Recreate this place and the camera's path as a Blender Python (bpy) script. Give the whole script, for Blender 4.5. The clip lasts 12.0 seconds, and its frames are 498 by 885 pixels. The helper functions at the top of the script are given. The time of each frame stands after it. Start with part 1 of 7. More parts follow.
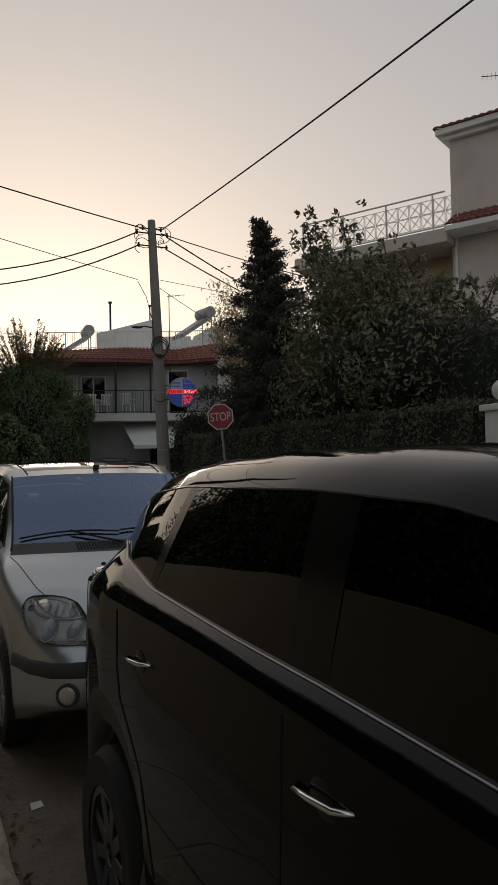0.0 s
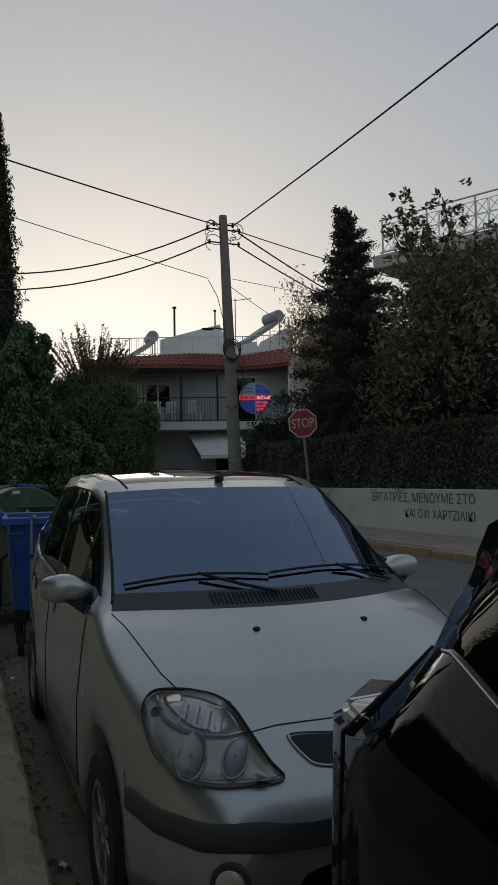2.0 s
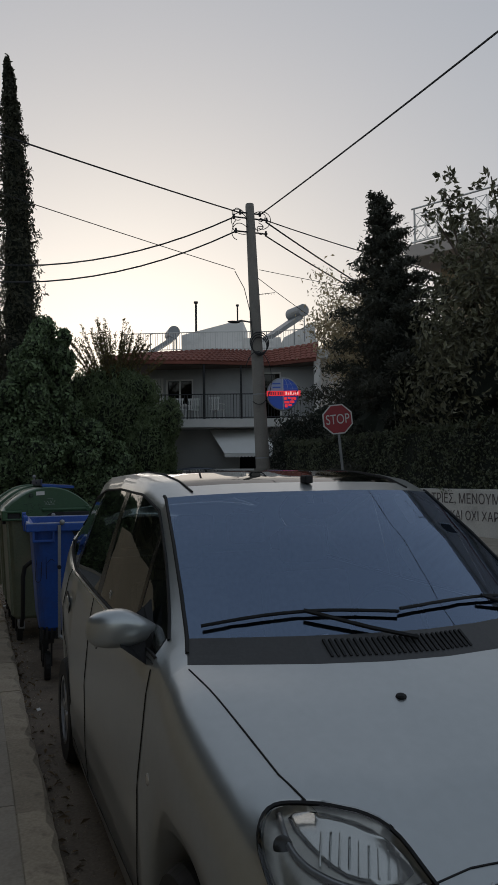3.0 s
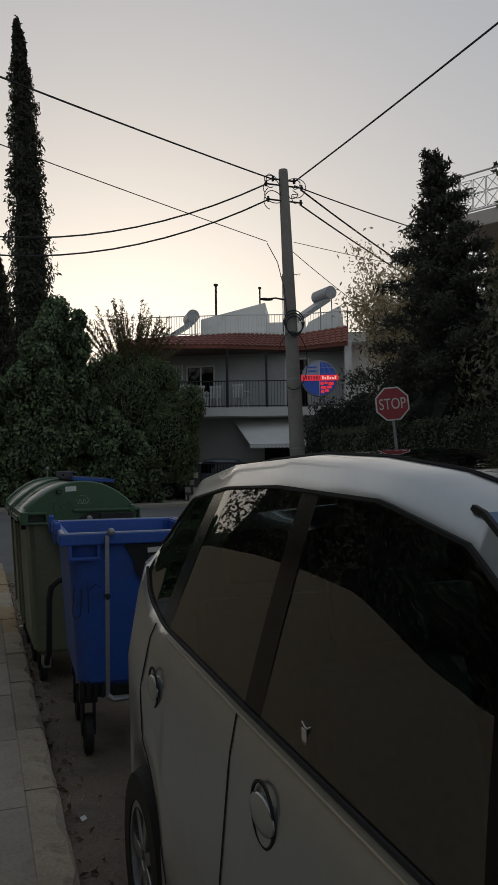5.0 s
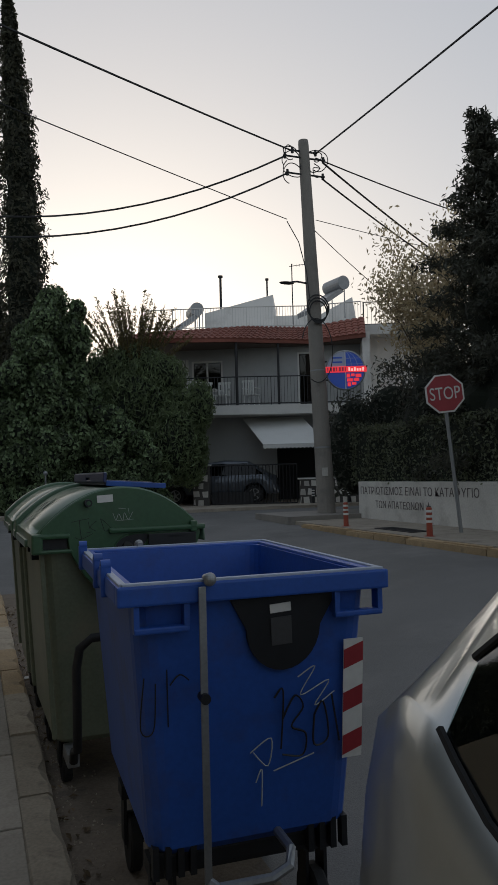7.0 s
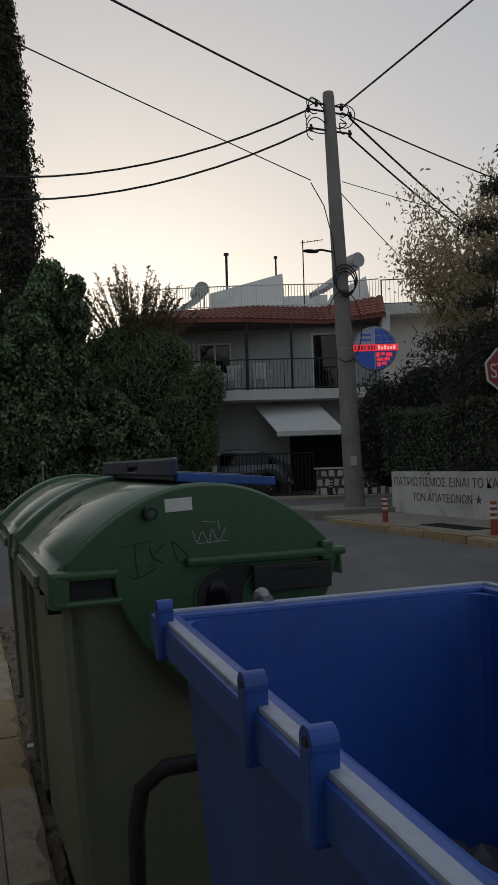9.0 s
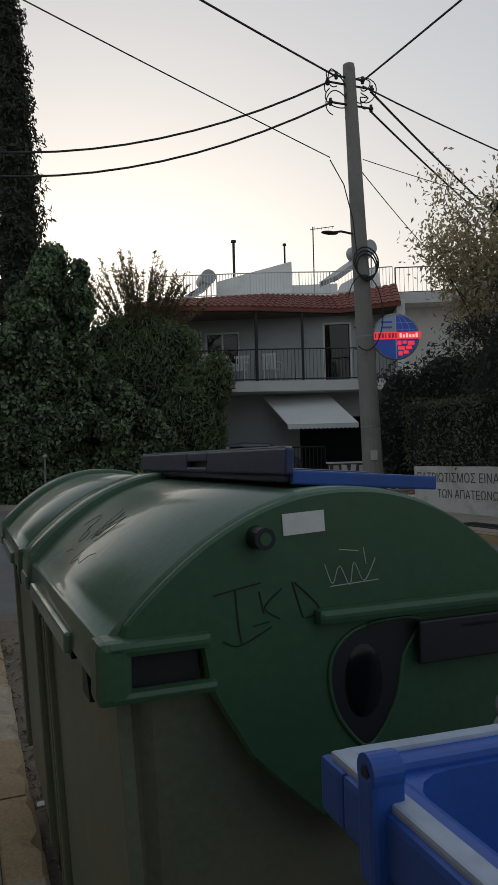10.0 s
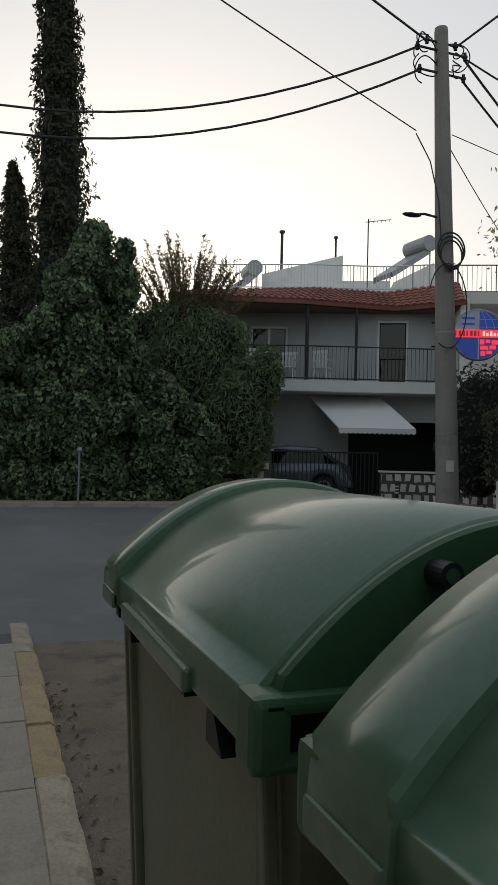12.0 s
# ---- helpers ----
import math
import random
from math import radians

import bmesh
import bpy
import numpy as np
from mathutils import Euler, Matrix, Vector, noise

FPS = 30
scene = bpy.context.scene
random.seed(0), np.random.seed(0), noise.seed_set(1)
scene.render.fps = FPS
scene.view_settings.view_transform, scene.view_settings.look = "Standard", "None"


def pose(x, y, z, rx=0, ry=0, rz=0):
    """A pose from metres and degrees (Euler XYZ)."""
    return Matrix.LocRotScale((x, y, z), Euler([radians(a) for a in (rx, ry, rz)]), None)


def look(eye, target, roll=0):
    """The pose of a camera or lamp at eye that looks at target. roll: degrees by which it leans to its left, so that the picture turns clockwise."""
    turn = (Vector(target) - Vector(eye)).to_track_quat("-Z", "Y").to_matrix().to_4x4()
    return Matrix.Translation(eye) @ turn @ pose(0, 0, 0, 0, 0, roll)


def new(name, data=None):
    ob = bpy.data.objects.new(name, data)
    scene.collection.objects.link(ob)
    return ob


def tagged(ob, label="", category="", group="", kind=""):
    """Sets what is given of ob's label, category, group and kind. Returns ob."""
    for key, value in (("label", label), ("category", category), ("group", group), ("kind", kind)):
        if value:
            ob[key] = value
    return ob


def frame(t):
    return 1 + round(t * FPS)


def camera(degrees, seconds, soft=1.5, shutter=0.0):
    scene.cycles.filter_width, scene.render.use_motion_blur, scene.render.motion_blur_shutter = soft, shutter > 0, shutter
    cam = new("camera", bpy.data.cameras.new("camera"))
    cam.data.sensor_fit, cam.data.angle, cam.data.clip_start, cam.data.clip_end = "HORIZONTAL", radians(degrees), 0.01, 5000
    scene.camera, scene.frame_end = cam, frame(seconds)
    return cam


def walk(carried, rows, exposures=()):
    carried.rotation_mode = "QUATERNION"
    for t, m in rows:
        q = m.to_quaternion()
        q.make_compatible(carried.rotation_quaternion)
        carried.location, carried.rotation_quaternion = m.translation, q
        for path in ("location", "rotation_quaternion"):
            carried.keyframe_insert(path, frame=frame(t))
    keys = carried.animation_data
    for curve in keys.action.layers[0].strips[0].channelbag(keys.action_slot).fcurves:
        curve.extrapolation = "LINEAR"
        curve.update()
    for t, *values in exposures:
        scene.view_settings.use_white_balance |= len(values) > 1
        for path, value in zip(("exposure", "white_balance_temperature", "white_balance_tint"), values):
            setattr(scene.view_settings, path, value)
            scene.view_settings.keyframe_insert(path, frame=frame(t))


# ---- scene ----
cam = camera(37.2, 12.0)
METRES, EYE, TILT, LEAN, TURN = 11.0, 1.60, 1.9, 1.1, -25.9
ROWS = [
    (0.0, 0.0, 0.0, 0.0, 0.0, 0.0, 0.0),
    (0.5, -0.0106, 0.0403, 0.0, 0.2, 0.63, -0.23),
    (1.0, -0.0298, 0.0769, -0.0011, 0.43, 0.16, -0.15),
    (1.5, -0.0445, 0.1182, -0.0037, 1.97, 0.65, -0.24),
    (2.0, -0.064, 0.1461, -0.0047, 4.18, 0.86, -0.1),
    (2.5, -0.0843, 0.1833, -0.0071, 5.31, 0.82, -0.07),
    (3.0, -0.1006, 0.2227, -0.0066, 5.42, 0.76, -0.11),
    (3.5, -0.1232, 0.2566, -0.0069, 6.04, 0.71, -0.2),
    (5.5, -0.1962, 0.4203, -0.0158, 5.94, 0.14, -0.1),
    (6.0, -0.2164, 0.4565, -0.0163, 5.78, 0.24, -0.12),
    (6.5, -0.2308, 0.5, -0.0181, 5.47, 0.31, 0.04),
    (7.0, -0.2547, 0.5404, -0.0214, 5.4, 0.44, 0.54),
    (9.0, -0.3197, 0.6884, -0.0273, 4.92, -0.32, 0.72),
    (9.5, -0.3404, 0.7263, -0.0291, 4.88, -0.89, 0.7),
    (10.0, -0.3537, 0.7616, -0.0299, 4.85, -0.79, 0.47),
    (10.5, -0.3706, 0.7921, -0.0312, 4.71, 0.18, 0.41),
    (11.0, -0.393, 0.8292, -0.0336, 4.35, 0.58, 0.14),
    (11.5, -0.4096, 0.8624, -0.0317, 5.23, -0.18, -1.0),
    (12.0, -0.4348, 0.8945, -0.0345, 6.27, -0.64, -2.28),
]
EXPOSURES = [(0.0, 0.1, 6750, 14), (0.5, 0.05, 6350, 11), (1.5, -0.1, 5950, 8), (2.0, -0.1, 5950, 9), (2.5, 0.05, 5950, 11), (5.5, 0.05, 6200, 11), (7.0, 0.3, 6050, 11), (9.0, 0.15, 6200, 11), (9.5, 0.5, 6150, 9), (10.0, 0.4, 6100, 10), (10.5, 0.12, 6150, 12), (11.0, 0.2, 6200, 11), (11.5, 0.15, 6200, 11), (12.0, 0.64, 6200, 9)]
walk(cam, [(t, pose(0, 0, EYE, TILT, LEAN, TURN) @ pose(METRES * x, METRES * y, METRES * z, 90 + pitch, roll, yaw)) for t, x, y, z, yaw, pitch, roll in ROWS], EXPOSURES)

# ---- dusk sky, faint afterglow ----
world = bpy.data.worlds.new("dusk")
scene.world = world
world.use_nodes = True
wn, wl = world.node_tree.nodes, world.node_tree.links
sky = wn.new("ShaderNodeTexSky")
sky.sky_type, sky.sun_disc = "NISHITA", False
sky.sun_elevation, sky.sun_rotation = radians(4.0), radians(11.0)
sky.air_density, sky.dust_density, sky.ozone_density = 1.0, 4.0, 1.0
pale = wn.new("ShaderNodeHueSaturation")
pale.inputs["Saturation"].default_value = 0.82
wl.new(sky.outputs[0], pale.inputs["Color"])
soften = wn.new("ShaderNodeGamma")
soften.inputs["Gamma"].default_value = 0.38
wl.new(pale.outputs[0], soften.inputs["Color"])
wl.new(soften.outputs[0], wn["Background"].inputs["Color"])
wn["Background"].inputs["Strength"].default_value = 0.365
sun = bpy.data.lights.new("sun", "SUN")
sun.energy, sun.angle, sun.color = 0.25, radians(20), (1.0, 0.88, 0.74)
new("sun", sun).matrix_world = look((0, 0, 40), (-7.8, -40, 36.8))

# ---- materials ----


def mat(name, color, rough=0.7, metal=0.0, vary=0.15, size=3.0, fine=40.0, bump=0.1, depth=0.004, spots=None, coat=0.0, random_piece=0.0, spec=0.5):
    """Two scales of tone variation, fine relief, optional stains (colour, amount, size)."""
    m = bpy.data.materials.new(name)
    m.use_nodes = True
    n, l = m.node_tree.nodes, m.node_tree.links
    b = n["Principled BSDF"]
    b.inputs["Roughness"].default_value = rough
    b.inputs["Metallic"].default_value = metal
    b.inputs["Coat Weight"].default_value = coat
    b.inputs["Specular IOR Level"].default_value = spec
    co = n.new("ShaderNodeTexCoord")
    col = None
    base = n.new("ShaderNodeRGB")
    base.outputs[0].default_value = (*color, 1)
    col = base.outputs[0]
    big = n.new("ShaderNodeTexNoise")
    big.inputs["Scale"].default_value, big.inputs["Detail"].default_value = size, 6
    small = n.new("ShaderNodeTexNoise")
    small.inputs["Scale"].default_value, small.inputs["Detail"].default_value = fine, 4
    for tex in (big, small):
        l.new(co.outputs["Object"], tex.inputs["Vector"])
    if vary > 0:
        add = n.new("ShaderNodeMath")
        add.operation = "ADD"
        l.new(big.outputs["Fac"], add.inputs[0])
        l.new(small.outputs["Fac"], add.inputs[1])
        span = n.new("ShaderNodeMapRange")
        for k, v in enumerate((0.6, 1.4, 1 - vary, 1 + vary)):
            span.inputs[k + 1].default_value = v
        l.new(add.outputs[0], span.inputs[0])
        val = n.new("ShaderNodeHueSaturation")
        l.new(col, val.inputs["Color"])
        l.new(span.outputs[0], val.inputs["Value"])
        col = val.outputs[0]
    if random_piece > 0:
        info = n.new("ShaderNodeObjectInfo")
        r = n.new("ShaderNodeMapRange")
        for k, v in enumerate((0, 1, 1 - random_piece, 1 + random_piece)):
            r.inputs[k + 1].default_value = v
        l.new(info.outputs["Random"], r.inputs[0])
        hv = n.new("ShaderNodeHueSaturation")
        l.new(col, hv.inputs["Color"])
        l.new(r.outputs[0], hv.inputs["Value"])
        col = hv.outputs[0]
    if spots:
        sc, amount, ssize = spots
        t = n.new("ShaderNodeTexNoise")
        t.inputs["Scale"].default_value, t.inputs["Detail"].default_value, t.inputs["Roughness"].default_value = ssize, 8, 0.65
        l.new(co.outputs["Object"], t.inputs["Vector"])
        ramp = n.new("ShaderNodeMapRange")
        for k, v in enumerate((0.52, 0.68, 0, amount)):
            ramp.inputs[k + 1].default_value = v
        l.new(t.outputs["Fac"], ramp.inputs[0])
        mix = n.new("ShaderNodeMixRGB")
        mix.inputs["Color2"].default_value = (*sc, 1)
        l.new(ramp.outputs[0], mix.inputs["Fac"])
        l.new(col, mix.inputs["Color1"])
        col = mix.outputs[0]
    l.new(col, b.inputs["Base Color"])
    if bump > 0:
        bp = n.new("ShaderNodeBump")
        bp.inputs["Strength"].default_value, bp.inputs["Distance"].default_value = bump, depth
        l.new(small.outputs["Fac"], bp.inputs["Height"])
        l.new(bp.outputs[0], b.inputs["Normal"])
    return m


def leaf_mat(name, color, vary=0.5, rough=0.5, thin=0.25):
    m = bpy.data.materials.new(name)
    m.use_nodes = True
    n, l = m.node_tree.nodes, m.node_tree.links
    b = n["Principled BSDF"]
    b.inputs["Roughness"].default_value = rough
    g = n.new("ShaderNodeNewGeometry")
    r = n.new("ShaderNodeMapRange")
    for k, v in enumerate((0, 1, 1 - vary, 1 + vary)):
        r.inputs[k + 1].default_value = v
    l.new(g.outputs["Random Per Island"], r.inputs[0])
    hs = n.new("ShaderNodeHueSaturation")
    hs.inputs["Color"].default_value = (*color, 1)
    l.new(r.outputs[0], hs.inputs["Value"])
    l.new(hs.outputs[0], b.inputs["Base Color"])
    tr = n.new("ShaderNodeBsdfTranslucent")
    l.new(hs.outputs[0], tr.inputs["Color"])
    mix = n.new("ShaderNodeMixShader")
    mix.inputs[0].default_value = thin
    l.new(b.outputs[0], mix.inputs[1])
    l.new(tr.outputs[0], mix.inputs[2])
    l.new(mix.outputs[0], n["Material Output"].inputs["Surface"])
    return m


def glass_mat(name, tint, ior=1.45, rough=0.01, coat=(1, 1, 1)):
    """A thin pane: tinted see-through body with a mirror coat that grows at grazing angles."""
    m = bpy.data.materials.new(name)
    m.use_nodes = True
    n, l = m.node_tree.nodes, m.node_tree.links
    n.remove(n["Principled BSDF"])
    t = n.new("ShaderNodeBsdfTransparent")
    t.inputs["Color"].default_value = (*tint, 1)
    g = n.new("ShaderNodeBsdfGlossy")
    g.inputs["Roughness"].default_value = rough
    g.inputs["Color"].default_value = (*coat, 1)
    f = n.new("ShaderNodeFresnel")
    f.inputs["IOR"].default_value = ior
    mix = n.new("ShaderNodeMixShader")
    l.new(f.outputs[0], mix.inputs[0])
    l.new(t.outputs[0], mix.inputs[1])
    l.new(g.outputs[0], mix.inputs[2])
    l.new(mix.outputs[0], n["Material Output"].inputs["Surface"])
    return m


def glow_mat(name, color, strength):
    m = bpy.data.materials.new(name)
    m.use_nodes = True
    b = m.node_tree.nodes["Principled BSDF"]
    b.inputs["Base Color"].default_value = (*color, 1)
    b.inputs["Emission Color"].default_value = (*color, 1)
    b.inputs["Emission Strength"].default_value = strength
    return m


ASPHALT = mat("asphalt", (0.15, 0.147, 0.143), 0.85, vary=0.3, size=0.6, fine=120, bump=0.6, depth=0.006, spots=((0.22, 0.215, 0.205), 0.55, 0.9))
# Dirt brown, darkened further for the shade beneath the parked cars.
GUTTER = mat("gutter concrete", (0.165, 0.13, 0.095), 0.85, vary=0.35, size=2, fine=70, bump=0.5, depth=0.006, spots=((0.05, 0.045, 0.04), 0.8, 2.6))
KERB = mat("kerb stone", (0.35, 0.295, 0.22), 0.85, vary=0.3, size=4, fine=60, bump=0.5, depth=0.006, spots=((0.12, 0.1, 0.08), 0.7, 6), random_piece=0.15)
KERB_Y = mat("kerb with worn yellow paint", (0.4, 0.29, 0.165), 0.85, vary=0.35, size=5, fine=60, bump=0.5, depth=0.006, spots=((0.2, 0.16, 0.11), 0.8, 5), random_piece=0.15)
PAVE = mat("pavement slab", (0.34, 0.3, 0.245), 0.85, vary=0.22, size=2.5, fine=60, bump=0.4, depth=0.004, spots=((0.13, 0.11, 0.09), 0.55, 3), random_piece=0.1)
SOIL = mat("bare soil", (0.1, 0.075, 0.05), 0.95, vary=0.3, bump=0.6, depth=0.02)
PLASTER_TAN = mat("tan plaster", (0.55, 0.44, 0.295), 0.9, vary=0.12, size=1.2, fine=60, bump=0.3)
PLASTER_WHITE = mat("white plaster", (0.8, 0.78, 0.75), 0.9, vary=0.08, size=0.8, fine=50, bump=0.2, spots=((0.42, 0.4, 0.37), 0.5, 1.2))
PLASTER_GREY = mat("grey plaster", (0.4, 0.405, 0.4), 0.9, vary=0.1, size=0.8, fine=50, bump=0.2, spots=((0.3, 0.3, 0.295), 0.45, 1.0))
# Dark brown puts the shade under the eaves into the roof slab.
SOFFIT = mat("roof slab darkened for eave shade", (0.12, 0.085, 0.065), 0.8, vary=0.2, size=3, fine=40, bump=0.2)
PLASTER_PALE = mat("pale pinkish plaster", (0.6, 0.53, 0.48), 0.9, vary=0.08, size=0.6, fine=40, bump=0.2, spots=((0.45, 0.4, 0.36), 0.5, 0.8))
LOWWALL = mat("whitewashed garden wall", (0.62, 0.6, 0.56), 0.9, vary=0.15, size=1.5, fine=30, bump=0.4, depth=0.01, spots=((0.36, 0.34, 0.31), 0.6, 1.6))
TERRACOTTA = mat("terracotta tile", (0.22, 0.075, 0.052), 0.8, vary=0.25, size=3, fine=30, bump=0.3, random_piece=0.25)
CONCRETE = mat("weathered concrete", (0.26, 0.24, 0.215), 0.85, vary=0.2, size=2, fine=50, bump=0.35, spots=((0.18, 0.17, 0.16), 0.6, 3))
SILVER = mat("silver car paint", (0.46, 0.485, 0.49), 0.3, 0.7, vary=0.05, size=1.5, fine=30, bump=0.0, coat=0.6)
BLACKPAINT = mat("black car paint", (0.003, 0.003, 0.005), 0.03, 0.0, vary=0.1, bump=0.0, spec=0.2)
TRIM = mat("dark grey bumper plastic", (0.06, 0.06, 0.062), 0.55, vary=0.15, fine=90, bump=0.1)
RUBBER = mat("black rubber", (0.015, 0.015, 0.016), 0.75, vary=0.2, bump=0.1)
CHROME = mat("chrome", (0.75, 0.75, 0.75), 0.12, 1.0, vary=0.03, bump=0.0)
ALLOY = mat("alloy wheel", (0.4, 0.4, 0.41), 0.35, 0.9, vary=0.1, bump=0.0)
SEAT_CLOTH = mat("mid grey seat cloth", (0.16, 0.16, 0.17), 0.9, vary=0.2, bump=0.2)
LAMP_CHROME = mat("bright lamp reflector", (0.8, 0.79, 0.75), 0.22, 0.85, vary=0.05, bump=0.0)
# Darker alloy for the black car's rims, with wheel-arch shade put in.
DARK_RIM = mat("alloy rim darkened for shade", (0.13, 0.13, 0.135), 0.4, 0.8, vary=0.1, bump=0.0)
GREYPAINT = mat("blue-grey car paint", (0.1, 0.115, 0.14), 0.25, 0.3, vary=0.06, bump=0.0, coat=0.5)
CABIN = mat("dark grey cabin fabric", (0.045, 0.045, 0.05), 0.9, vary=0.2, bump=0.2)
BLUE_PLASTIC = mat("blue bin plastic", (0.023, 0.09, 0.4), 0.48, vary=0.14, size=3, fine=50, bump=0.12, spots=((0.045, 0.05, 0.11), 0.45, 4))
# Serves the worn rim of the bin and the painted highlight on the loose lid.
BLUE_EDGE = mat("pale blue plastic for bleached and highlit edges", (0.38, 0.43, 0.54), 0.55, vary=0.2, size=6, bump=0.1, spots=((0.4, 0.44, 0.5), 0.6, 9))
GREEN_PLASTIC = mat("dark green bin plastic", (0.042, 0.105, 0.05), 0.4, vary=0.16, size=3, fine=50, bump=0.1, spots=((0.045, 0.07, 0.04), 0.5, 3))
# The pale spots carry both dust and the warm sky's sheen.
GREEN_FADED = mat("faded green lid plastic with dust and sky sheen", (0.088, 0.158, 0.1), 0.33, vary=0.18, size=2.2, fine=60, bump=0.04, spots=((0.32, 0.3, 0.23), 0.5, 1.9), coat=0.35)
DARK_PLASTIC = mat("black bin plastic", (0.012, 0.013, 0.016), 0.5, vary=0.2, bump=0.1)
BAG_PALE = mat("pale grey bag film", (0.42, 0.43, 0.44), 0.35, vary=0.25, size=9, fine=30, bump=0.5, depth=0.02)
NAVY = mat("dark navy plastic", (0.03, 0.042, 0.12), 0.45, vary=0.15, bump=0.08, spots=((0.07, 0.08, 0.12), 0.4, 5))
# Dust, plus the tan light on the pavement side, put into one colour.
TUB_GREEN = mat("dusty green bin plastic with tan light painted in", (0.16, 0.18, 0.12), 0.45, vary=0.2, size=2.5, fine=60, bump=0.1, spots=((0.24, 0.21, 0.15), 0.65, 2.4))
LAMP_BOWL = mat("silvered lamp bowl", (0.72, 0.69, 0.62), 0.32, 0.35, vary=0.15, size=25, fine=90, bump=0.0)
GLOSS_BLACK = mat("gloss black trim", (0.006, 0.006, 0.007), 0.2, vary=0.1, bump=0.0, spec=0.25)
STEEL = mat("galvanised steel", (0.33, 0.34, 0.35), 0.5, 0.8, vary=0.15, size=8, fine=90, bump=0.1)
IRON = mat("dark painted iron", (0.035, 0.035, 0.038), 0.6, 0.3, vary=0.2, bump=0.1)
WHITE_PAINT = mat("white painted metal", (0.66, 0.65, 0.62), 0.55, vary=0.08, bump=0.1)
RED_PAINT = mat("red sign paint", (0.33, 0.03, 0.04), 0.5, vary=0.12, size=6, bump=0.0)
ORANGE = mat("red-orange plastic", (0.34, 0.07, 0.04), 0.6, vary=0.15, bump=0.1)
BARK = mat("brown bark", (0.1, 0.075, 0.055), 0.95, vary=0.35, size=6, fine=40, bump=0.8, depth=0.02)
CABLE = mat("black cable", (0.03, 0.03, 0.032), 0.7, vary=0.1, bump=0.0)
CANVAS = mat("white awning canvas", (0.68, 0.68, 0.66), 0.85, vary=0.07, size=2, fine=80, bump=0.1)
WHITE_CHAIR = mat("white plastic", (0.72, 0.72, 0.7), 0.5, vary=0.05, bump=0.0)
PAPER = mat("white paper", (0.72, 0.71, 0.68), 0.8, vary=0.08, bump=0.0)
INK = mat("black marker ink", (0.012, 0.012, 0.014), 0.6, vary=0.1, bump=0.0)
SOFT_INK = mat("rubbed marker ink", (0.03, 0.055, 0.04), 0.45, vary=0.4, size=30, bump=0.0)
CHALK = mat("pale scratched marks", (0.45, 0.48, 0.46), 0.7, vary=0.15, bump=0.0)
GRAFFITI = mat("faded dark spray paint", (0.12, 0.1, 0.1), 0.8, vary=0.3, size=10, bump=0.0)
SIGN_BLUE = glow_mat("lit blue sign face", (0.035, 0.08, 0.36), 0.18)
SIGN_PALE = glow_mat("pale grey sign face", (0.3, 0.34, 0.46), 0.1)
SIGN_RED = glow_mat("lit red sign band", (0.85, 0.04, 0.05), 0.6)
# Weak emission: this lettering glows too, only dimmer than the band.
SIGN_DIM = glow_mat("dim glowing dark red lettering", (0.3, 0.03, 0.06), 0.25)
SIGN_WHITE = glow_mat("lit pale lettering", (0.9, 0.5, 0.42), 0.7)
STONE = mat("rough white stone", (0.55, 0.53, 0.49), 0.9, vary=0.2, size=5, bump=0.4, random_piece=0.2)
MORTAR = mat("dark mortar", (0.1, 0.095, 0.09), 0.95, vary=0.2, bump=0.3)
# The coat tint puts the sky's blue into the windscreen's reflection.
GLASS_SCREEN = glass_mat("windscreen glass", (0.72, 0.76, 0.8), 3.1, 0.015, (0.54, 0.7, 1.0))
GLASS_SIDE = glass_mat("side window glass", (0.55, 0.66, 0.63), 1.95)
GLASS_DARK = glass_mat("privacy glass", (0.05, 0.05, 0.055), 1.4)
GLASS_LAMP = glass_mat("clear lamp glass", (0.85, 0.86, 0.86), 1.5)
GLASS_HOUSE = glass_mat("house window glass", (0.06, 0.07, 0.08), 1.5)
TAIL = mat("clear grey tail lamp glass", (0.6, 0.57, 0.54), 0.12, 0.2, vary=0.1, bump=0.0, coat=1.0)
AMBER = mat("amber lamp plastic", (0.5, 0.22, 0.04), 0.2, vary=0.1, bump=0.0, coat=0.5)
LEAF_MAGNOLIA = leaf_mat("magnolia leaves", (0.17, 0.165, 0.1), 0.6, 0.45)
LEAF_FIR = leaf_mat("dark fir needles", (0.075, 0.078, 0.058), 0.5, 0.6)
LEAF_CYPRESS = leaf_mat("cypress scales", (0.06, 0.06, 0.036), 0.5, 0.7)
LEAF_IVY = leaf_mat("ivy leaves", (0.135, 0.185, 0.09), 0.85, 0.55)
LEAF_HEDGE = leaf_mat("clipped hedge leaves", (0.115, 0.13, 0.075), 0.5, 0.5)
# The cream tone puts the sky's backlight into these leaves.
LEAF_PALE = leaf_mat("olive leaves with painted backlight", (0.5, 0.42, 0.27), 0.3, 0.5, 0.5)
LEAF_SHRUB = leaf_mat("shrub leaves", (0.155, 0.2, 0.095), 0.5, 0.5)
# Yellowed colour holds part of the warm backlight on the shoots.
LEAF_SHOOT = leaf_mat("backlit shoot leaves", (0.16, 0.13, 0.05), 0.4, 0.5, 0.45)
# Near-black by colour: stands for the shade deep inside the foliage.
CORE = mat("foliage fill with painted shade", (0.012, 0.017, 0.01), 0.95, vary=0.4, size=6, bump=0.5, depth=0.05)

